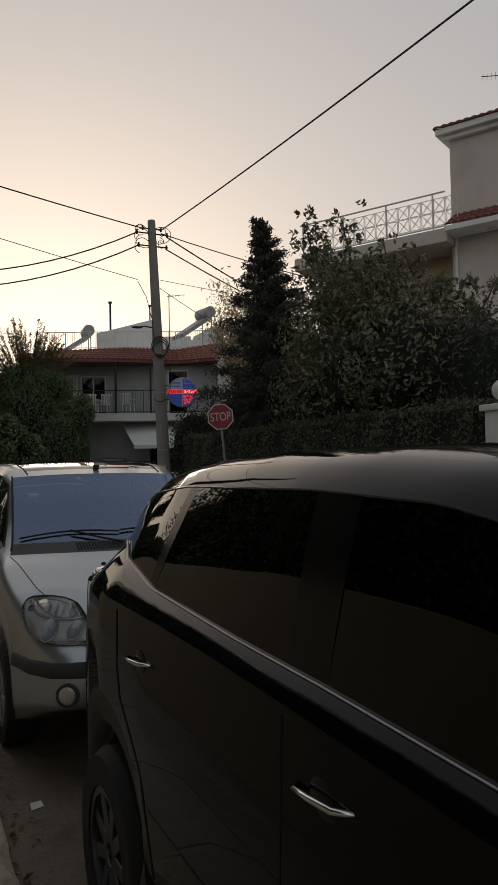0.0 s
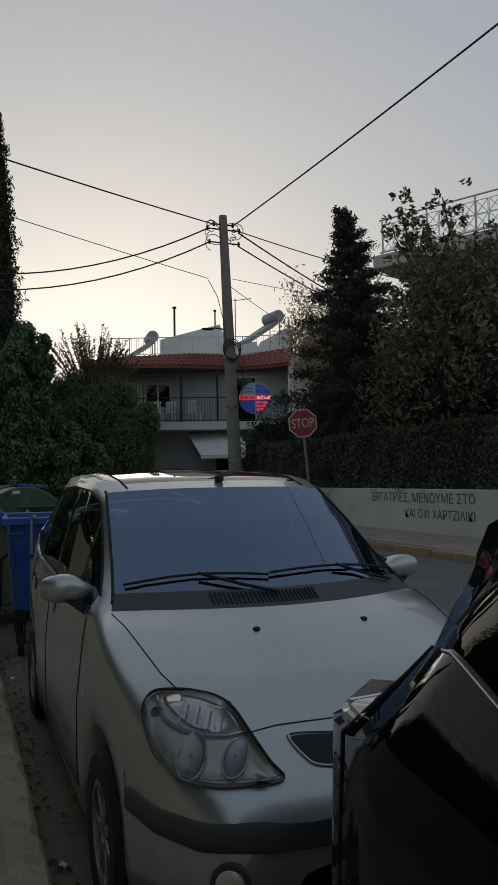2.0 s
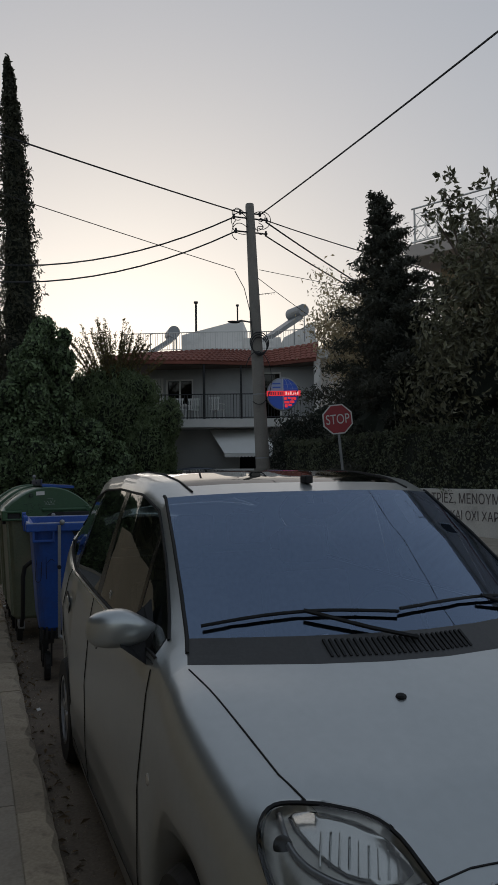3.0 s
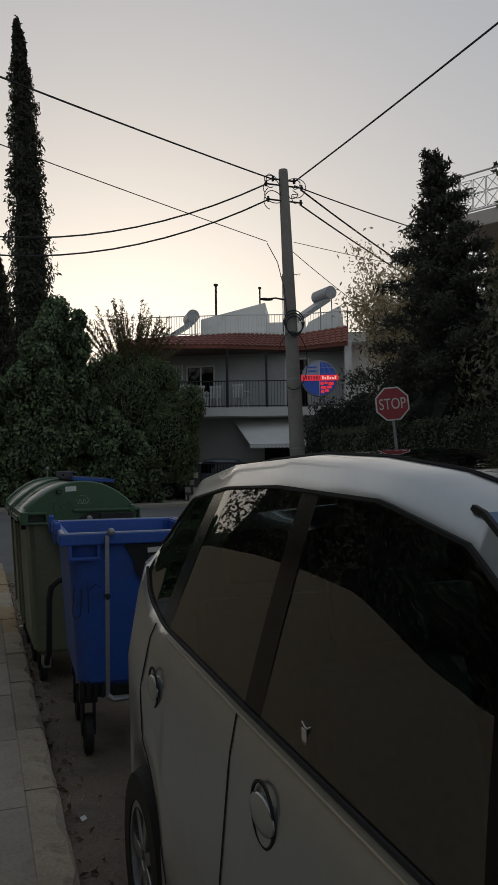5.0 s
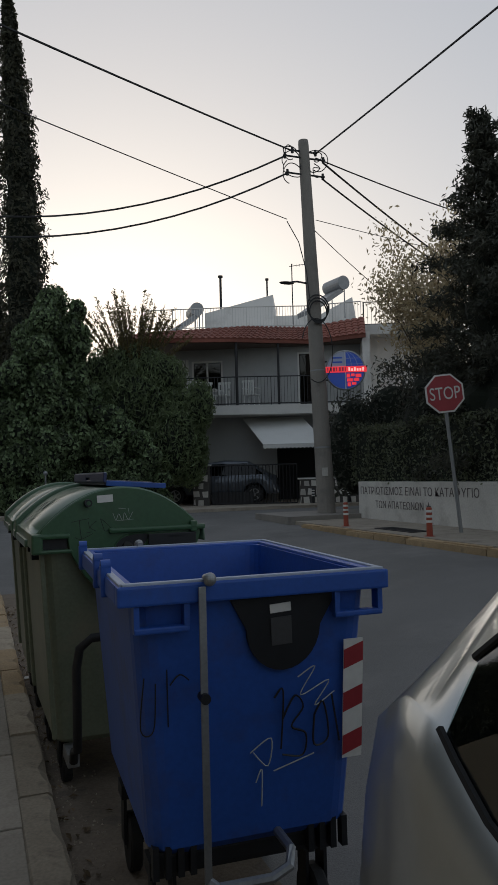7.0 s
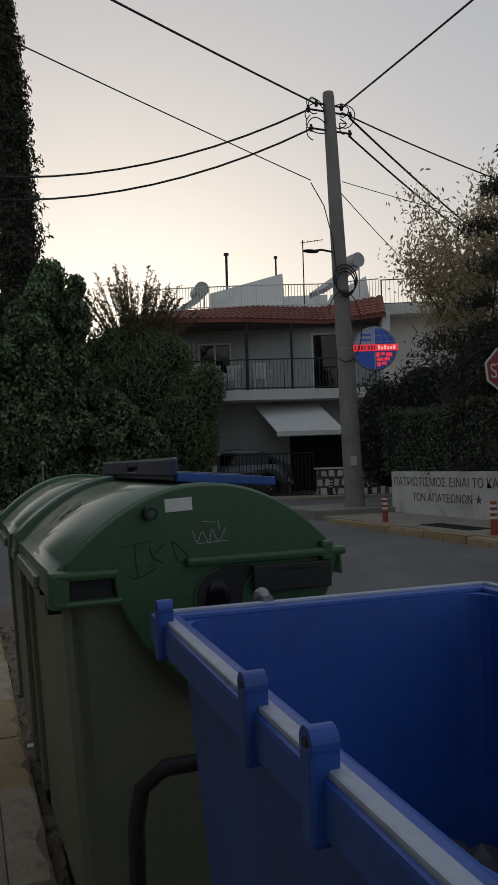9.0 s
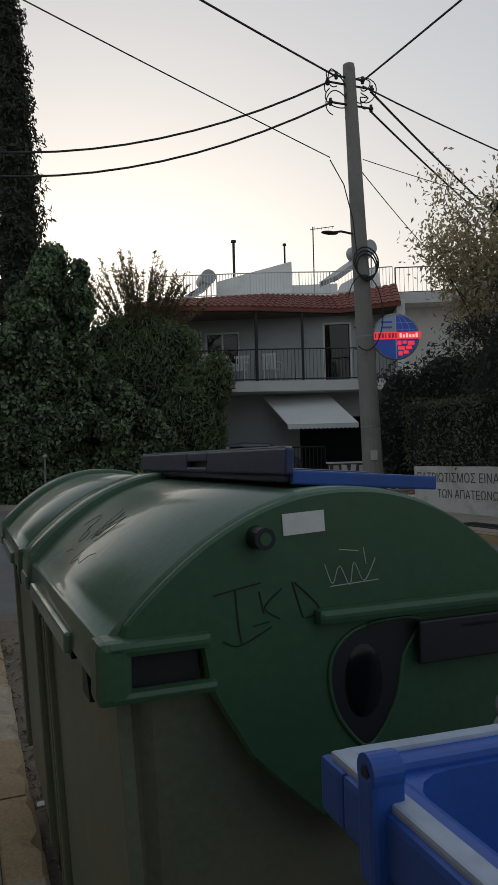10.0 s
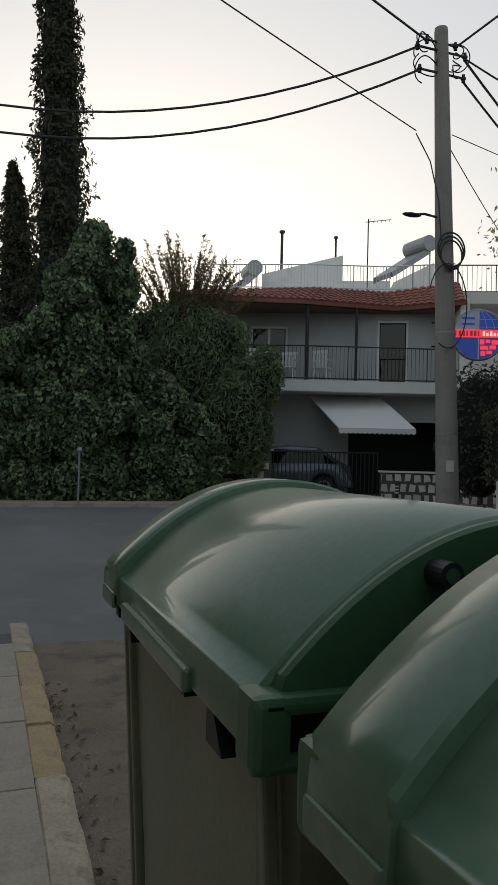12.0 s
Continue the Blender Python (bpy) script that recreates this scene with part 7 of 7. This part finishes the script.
def fir():
    t = thing("fir_tree", "tall dark conifer behind the hedge", "tree", pose(9.7, 17.9, 0.55))
    part("trunk", tube([(0, 0, 0), (0, 0, 4), (-0.6, 0.1, 7.85)], 0.17, 9, 0.02), BARK, t)
    P, N = [], []
    for k in range(120):
        f = (k / 120) ** 0.85
        z = 0.9 + 6.75 * f
        cx = -0.6 * max(0, (z - 4) / 3.85)
        a = k * 2.4
        R = (min(2.1, 0.46 * (7.8 - z)) + 0.06) * rng.uniform(0.55, 1.2)
        tip = np.array([cx + R * math.cos(a), R * math.sin(a), z - 0.15 * R + 0.25])
        root = np.array([cx, 0, z])
        if k % 2 == 0:
            part("bough", tube([root, (root + tip) / 2 + [0, 0, -0.06], tip], 0.022, 4, 0.006), BARK, t)
        n = int(300 * (0.25 + R))
        g = rng.uniform(0.15, 1.03, n) ** 0.8
        p = root + (tip - root) * g[:, None] + rng.normal(0, 1, (n, 3)) * np.array([0.05 + 0.05 * R, 0.05 + 0.05 * R, 0.04 + 0.03 * R])
        P.append(p), N.append(rng.normal(0, 0.6, (n, 3)) + [0, 0, 1])
    leaf_cloud("needles", np.concatenate(P), np.concatenate(N), 0.13, 0.04, LEAF_FIR, t, 0.8)
    bm = lumps([((0, 0, 2.0), (1.35, 1.35, 1.6)), ((0, 0, 3.8), (0.9, 0.9, 1.4)), ((-0.2, 0, 5.2), (0.5, 0.5, 1.1))], 0.85, 0.3)
    part("shade_core", bm, CORE, t)


fir()


def dark_shrubs():
    t = thing("garden_shrub", "dark garden shrubs in shade under the conifer", "shrub")
    blobs = [((9.35, 23.4, 2.2), (0.95, 0.7, 1.5)), ((10.5, 23.4, 2.5), (1.1, 0.7, 1.7)), ((11.5, 23.2, 2.6), (1.0, 0.8, 1.8)), ((9.9, 20.3, 2.6), (1.1, 1.3, 1.7)), ((10.0, 16.2, 2.8), (1.2, 1.5, 1.9)), ((10.4, 11.0, 2.8), (1.2, 2.2, 1.8)), ((10.6, 9.0, 2.5), (1.2, 1.4, 1.8)), ((11.2, 18.6, 2.6), (1.3, 2.4, 1.9))]
    p, n = shell_points(blobs, 130, 0.3, 1.0)
    leaf_cloud("leaves", p, n, 0.13, 0.06, LEAF_FIR, t)
    part("shade_core", lumps(blobs, 0.8), CORE, t)


dark_shrubs()


def pale_tree():
    t = thing("olive_tree", "thin-leaved tree against the sky, painted pale as if backlit", "tree", pose(11.6, 22.8, 0.55))
    part("trunk", tube([(0, 0, 0), (-0.1, 0, 1.5), (0.0, 0, 3.2)], 0.12, 8, 0.07), BARK, t)
    P, N = [], []
    for k in range(16):
        a = k * 2.4
        tip = np.array([-0.5 + 1.25 * math.cos(a) * rng.uniform(0.4, 1), 1.1 * math.sin(a), rng.uniform(4.4, 7.6)])
        root = np.array([0, 0, 2.4 + 0.07 * k])
        part("limb", branch(root, tip, 0.035, 0.006), BARK, t)
        n = 620
        g = rng.uniform(0.4, 1.08, n)
        P.append(root + (tip - root) * g[:, None] + rng.normal(0, 0.26, (n, 3))), N.append(rng.normal(0, 1, (n, 3)))
    leaf_cloud("crown", np.concatenate(P), np.concatenate(N), 0.14, 0.055, LEAF_PALE, t, 1.0)


pale_tree()
hedge_box("dark clipped hedge round the corner of the garden", 9.55, 12.0, 21.0, 22.0, 0.6, 2.55)


def cypress(x, y, z, h, r, label):
    t = thing("cypress_tree", label, "tree", pose(x, y, z))
    part("trunk", tube([(0, 0, 0), (0, 0, h * 0.5), (-0.5 * h / 16.8, 0, h * 0.9)], 0.16, 8, 0.02), BARK, t)
    n = int(h * 950)
    f = rng.uniform(0.04, 1, n)
    prof = r * np.minimum(1, (f / 0.2) ** 0.5) * (1 - f ** 2.2) ** 0.75 + 0.05
    a = rng.uniform(0, 2 * math.pi, n)
    bumpy = 1 + 0.2 * np.sin(a * 3 + f * 55) + 0.17 * np.sin(a * 2 - f * 90) + 0.14 * np.sin(a + f * 170) + rng.normal(0, 0.08, n)
    k = prof * bumpy * (1 - 0.4 * rng.random(n) ** 2)
    lean = 0.35 * np.sin(f * 2.5) - 1.8 * f ** 2 * h / 16.8
    p = np.stack([k * np.cos(a) + lean * 0.3, k * np.sin(a), f * h + rng.normal(0, 0.08, n)], 1)
    nn = np.stack([np.cos(a), np.sin(a), np.full(n, 0.4)], 1)
    leaf_cloud("crown", p, nn, 0.17, 0.075, LEAF_CYPRESS, t, -1.2)
    vs, fs = [], []
    m = 14
    for i in range(24):
        ff = 0.03 + 0.95 * i / 23
        rr = 0.74 * (r * min(1, (ff / 0.2) ** 0.5) * (1 - ff ** 2.2) ** 0.75 + 0.02)
        for j in range(m):
            b = 2 * math.pi * j / m
            q = rr * (1 + 0.16 * math.sin(3 * b + ff * 55))
            vs.append((q * math.cos(b) + 0.1 * math.sin(ff * 2.5) - 0.54 * ff ** 2 * h / 16.8, q * math.sin(b), ff * h))
    for i in range(23):
        for j in range(m):
            fs.append((i * m + j, i * m + (j + 1) % m, (i + 1) * m + (j + 1) % m, (i + 1) * m + j))
    part("shade_core", faces(vs, fs), CORE, t)


cypress(1.7, 30.8, 0.5, 16.8, 0.74, "tall narrow dark cypress rising above the hedge")
cypress(0.75, 32.5, 0.5, 9.2, 0.8, "shorter dark cypress beside the tall one")
cypress(-1.5, 38.0, 0.5, 10.0, 0.9, "distant dark cypress beyond the hedge")


def ivy_mass():
    t = thing("ivy_hedge", "tall unkempt hedge smothered in dark ivy", "hedge")
    blobs = []
    for k in range(66):
        x = -6.5 + 11.8 * k / 65 + rng.uniform(-0.15, 0.15)
        top = float(np.interp(x, [-6.5, -2.5, -0.6, 0.6, 1.2, 1.7, 2.0, 2.7, 3.0, 3.3, 3.7, 4.8, 5.35], [3.9, 4.2, 4.4, 4.6, 4.9, 6.0, 7.0, 7.25, 6.6, 5.1, 4.0, 3.1, 2.3])) + rng.uniform(-0.55, 0.15)
        r = rng.uniform(0.22, 0.52)
        z = top - r
        while z > 0.3:
            blobs.append(((x + rng.uniform(-0.2, 0.2), 28.8 + rng.uniform(-0.95, 0.5), z), (r, r * 0.9, r * rng.uniform(0.9, 1.3))))
            z -= r * 1.25
    p, n = shell_points(blobs, 420, 0.6, 0.6)
    keep = (n[:, 1] < 0.4) | (p[:, 2] > 3.5)
    leaf_cloud("leaves", p[keep], n[keep], 0.125, 0.085, LEAF_IVY, t, 1.2)
    part("shade_core", lumps(blobs, 0.72, 0.2), CORE, t)


ivy_mass()


def feather_shrub():
    t = thing("feathery_shrub", "shrub with long spiky upright shoots against the sky", "shrub", pose(4.7, 29.9, 0.6))
    P, N = [], []
    for k in range(86):
        a = rng.uniform(0, 2 * math.pi)
        s = rng.uniform(0.2, 1.0)
        tip = np.array([0.25 + 2.15 * s * math.cos(a), 0.6 * s * math.sin(a), 6.95 - 1.3 * s * s + rng.uniform(-0.7, 0.25)])
        root = np.array([0.25 + 0.6 * s * math.cos(a), 0.25 * math.sin(a), 4.0])
        mid = (root + tip) / 2 + np.array([-0.12 * math.cos(a), 0, 0.25])
        part("shoot", tube([root * (1 - g) ** 2 + 2 * g * (1 - g) * mid + g * g * tip for g in np.linspace(0, 1, 7)], 0.016, 4, 0.005), BARK, t)
        n = 85
        g = rng.uniform(0.3, 1, n)[:, None]
        P.append((1 - g) ** 2 * root + 2 * g * (1 - g) * mid + g * g * tip + rng.normal(0, 0.032, (n, 3))), N.append(rng.normal(0, 1, (n, 3)))
    leaf_cloud("shoot_leaves", np.concatenate(P), np.concatenate(N), 0.13, 0.034, LEAF_SHOOT, t, -1.0)
    blobs = [((0.2, -0.2, 3.3), (1.25, 0.9, 1.4)), ((-0.8, 0, 3.0), (0.9, 0.8, 1.2)), ((1.4, -0.9, 2.0), (0.95, 0.8, 1.3)), ((1.8, -0.9, 1.8), (0.6, 0.6, 1.2)), ((1.7, -0.6, 3.0), (0.8, 0.6, 0.8)), ((0.9, -0.2, 4.2), (1.1, 0.6, 0.8)), ((-0.6, 0.1, 4.2), (1.0, 0.6, 0.9)), ((0.3, 0.0, 4.6), (1.1, 0.6, 0.7)), ((2.05, -1.2, 3.2), (0.5, 0.5, 0.8))]
    p, q = shell_points(blobs, 330, 0.45)
    leaf_cloud("leaves", p, q, 0.2, 0.045, LEAF_SHRUB, t, 1.2)
    part("shade_core", lumps(blobs, 0.75, 0.2), CORE, t)
    part("stem", tube([(0, 0, 0), (0.1, 0, 2), (0, 0, 3.6)], 0.09, 7, 0.05), BARK, t)


feather_shrub()


def marker_post():
    t = thing("marker_post", "thin pale post with a knob in front of the ivy", "post", pose(1.9, 26.9, 0.53))
    part("rod", cyl((0, 0, 0), (0, 0, 1.2), 0.022, n=8), STEEL, t)
    part("knob", sphere((0, 0, 1.24), 0.06), STEEL, t)


marker_post()


def driveway_car():
    """A dark car standing behind the iron gate."""
    tracks = {"top": [(0, .5), (.1, .75), (1.0, .95), (1.3, 1.0), (1.9, 1.38), (2.4, 1.45), (3.2, 1.4), (3.9, 1.0), (4.1, .9), (4.2, .5)], "belt": [(0, .45), (.1, .65), (1.2, .9), (3.8, .95), (4.2, .45)], "glass": [(1.3, .9), (1.9, 1.3), (3.2, 1.32), (3.8, .9)], "w": [(0, .5), (.2, .8), (4.0, .82), (4.2, .6)], "wb": [(0, .45), (.2, .74), (4.0, .76), (4.2, .5)], "wt": [(0, .4), (1.3, .7), (2, .55), (3.2, .54), (4.2, .45)], "low": [(0, .3), (4.2, .3)], "cuts": [(1.35, 0), (1.85, 0), (3.75, 0)]}
    s = CarShape(4.2, tracks, (.8, 3.4), .3, .36)
    c = thing("grey_hatchback", "blue-grey parked car behind the driveway gate", "car", HOUSE @ pose(-3.9, 0.1, 0.1, 0, 0, -90))
    gl = lambda l, j: (1.35 < l < 3.75 and j == 7) or (1.35 < l < 1.85 and j >= 9)
    part("body", s.surface(lambda l, j, q: not gl(l, j)), GREYPAINT, c, smooth=True)
    part("window", s.surface(lambda l, j, q: gl(l, j)), GLASS_DARK, c, smooth=True)
    for sd in (-1, 1):
        for l in (.8, 3.4):
            car_wheel(c, sd * .72, l, .3, sd, 5)


driveway_car()

# ---- kerb stones, slabs, litter ----
rk = random.Random(11)


def stone_mesh(lx, ly, lz, bevel, seed, rough=0.006):
    """A worn block with slightly uneven corners; top face at z = 0."""
    rr = random.Random(seed)
    bm = box(-lx / 2, lx / 2, -ly / 2, ly / 2, -lz, 0)
    top = [e for e in bm.edges if all(v.co.z > -0.001 for v in e.verts)]
    bmesh.ops.bevel(bm, geom=top, offset=bevel, segments=2, affect="EDGES")
    for v in bm.verts:
        v.co += Vector((rr.uniform(-rough, rough), rr.uniform(-rough, rough), rr.uniform(-rough, rough) * 0.6))
    me = bpy.data.meshes.new("stone")
    bm.to_mesh(me)
    bm.free()
    return me


def kerb_mesh(length, seed):
    """A long worn kerb stone; its upper edge is chipped along the road."""
    rr = random.Random(seed)
    vs, fs, n = [], [], 9
    for k in range(n):
        y = -length / 2 + length * k / (n - 1)
        chip = rr.uniform(0.008, 0.02) + (0.028 if rr.random() < 0.22 else 0) + (0.01 if k in (0, n - 1) else 0)
        dip = rr.uniform(-0.004, 0.003)
        vs += [(-0.08, y, -0.26), (-0.08, y, -0.008), (-0.07, y, dip), (0.08 - chip, y, dip), (0.08, y, -chip * 0.9), (0.08 + rr.uniform(-0.004, 0.003), y, -0.26)]
    for k in range(n - 1):
        fs += [(6 * k + j, 6 * k + j + 1, 6 * k + j + 7, 6 * k + j + 6) for j in range(5)]
    fs += [tuple(range(6))[::-1], tuple(range(6 * n - 6, 6 * n))]
    bm = faces(vs, fs)
    bmesh.ops.recalc_face_normals(bm, faces=bm.faces)
    me = bpy.data.meshes.new("kerb_stone")
    bm.to_mesh(me)
    bm.free()
    return me


near_kerb = thing("kerb_near", "worn stone kerb along the near pavement, some stones yellowed", "kerb", kind="structure")
lengths = (0.72, 0.88, 0.98, 1.06)
plain = [kerb_mesh(v, k) for k, v in enumerate(lengths)]
yellow = [kerb_mesh(v, 10 + k) for k, v in enumerate(lengths)]
for me in plain:
    me.materials.append(KERB)
for me in yellow:
    me.materials.append(KERB_Y)
y = -8.9
while y < 17.2:
    k = rk.randrange(4)
    L = lengths[k] + 0.004
    ob = new("kerb_stone", (yellow if (y > 11.2 and rk.random() < 0.8) else plain)[k])
    ob.parent = near_kerb
    ob.matrix_basis = pose(0.343 + rk.uniform(-0.006, 0.006), y + L / 2, 0.13 + rk.uniform(-0.008, 0.004), rk.uniform(-0.5, 0.5), rk.uniform(-1, 1), rk.uniform(-0.5, 0.5))
    y += L

far_kerb = thing("kerb_far", "stone kerb with worn yellow paint on the far side", "kerb", kind="structure")
far_mesh = [stone_mesh(0.17, 0.97, 0.3, 0.02, 30 + k) for k in range(3)]
for me in far_mesh:
    me.materials.append(KERB_Y)
for k in range(30):
    ob = new("kerb_stone", far_mesh[k % 3])
    ob.parent = far_kerb
    ob.matrix_basis = pose(6.57 + rk.uniform(-0.008, 0.008), -8.5 + 0.99 * k, 0.555 + rk.uniform(-0.01, 0.006), 0, rk.uniform(-1, 1), 0)

slab = [stone_mesh(0.492, 0.893, 0.06, 0.003, 50 + k, 0.001) for k in range(3)]
for me in slab:
    me.materials.append(PAVE)
for i in range(4):
    for j in range(29):
        ob = new("paving_slab", slab[(i + j) % 3])
        ob.parent = pavement_near
        ob.matrix_basis = pose(0.018 - 0.496 * i, -8.5 + 0.9 * j + (0.4 if i % 2 else 0), 0.134 + rk.uniform(-0.003, 0.002), rk.uniform(-0.25, 0.25), rk.uniform(-0.25, 0.25), 0)

# crumbled grit, dry leaves and scraps along the gutter
grit = thing("gutter_grit", "loose stones, dry leaves and dirt in the gutter", "debris", kind="stuff")
n = 1500
gx = 0.43 + np.abs(rng.normal(0, 0.12, n))
gy = rng.uniform(1, 16.5, n)
keep = gx < 0.78
gx, gy = gx[keep], gy[keep]
vs, fs = [], []
for x, yv in zip(gx, gy):
    r = rng.uniform(0.003, 0.011)
    z = ground_z(x, yv) + 0.006
    o = len(vs)
    a0 = rng.uniform(0, 6.28)
    vs += [(x + r * math.cos(a0 + 2.1 * k), yv + r * math.sin(a0 + 2.1 * k) * 1.4, z) for k in range(3)] + [(x, yv, z + r * 0.9)]
    fs += [(o, o + 1, o + 3), (o + 1, o + 2, o + 3), (o + 2, o, o + 3)]
part("pebbles", faces(vs, fs), KERB, grit)
m = 420
p = np.stack([0.43 + np.abs(rng.normal(0, 0.09, m)), rng.uniform(1, 16.5, m), np.full(m, 0.018)], 1)
leaf_cloud("dry_leaves", p, np.tile([0, 0, 1.6], (m, 1)), 0.045, 0.02, leaf_mat("dry leaf litter", (0.16, 0.11, 0.06), 0.5, 0.8), grit)


def scrap(x, y, z, r, s):
    t = thing("paper_scrap", "small white scrap of paper in the gutter", "litter", pose(x, y, z, 4, 3, r), "paper scraps")
    part("sheet", faces([(-s, -s * 0.6, 0), (s * 0.8, -s * 0.7, 0.004), (s, s * 0.5, 0.012), (-s * 0.4, s * 0.8, 0.008), (-s, -s * 0.6, -0.004), (s * 0.8, -s * 0.7, 0), (s, s * 0.5, 0.008), (-s * 0.4, s * 0.8, 0.004)], [(0, 1, 2, 3), (7, 6, 5, 4), (0, 4, 5, 1), (1, 5, 6, 2), (2, 6, 7, 3), (3, 7, 4, 0)]), PAPER, t)


scrap(0.62, 3.66, 0.012, 20, 0.035)
scrap(0.5, 5.0, 0.012, 70, 0.02)
scrap(0.52, 8.2, 0.012, 40, 0.018)
scrap(0.47, 12.9, 0.012, 10, 0.022)


def drain():
    t = thing("drain_grate", "dark iron drain grate set in the far pavement", "drain", pose(7.15, 17.9, 0.562))
    part("frame", join(box(-0.2, 0.2, -0.6, -0.55, 0, 0.012), box(-0.2, 0.2, 0.55, 0.6, 0, 0.012), box(-0.2, -0.16, -0.55, 0.55, 0, 0.012), box(0.16, 0.2, -0.55, 0.55, 0, 0.012)), IRON, t)
    for k in range(12):
        part("bar", box(-0.16, 0.16, -0.5 + 0.09 * k, -0.47 + 0.09 * k, 0.001, 0.01), IRON, t)


drain()
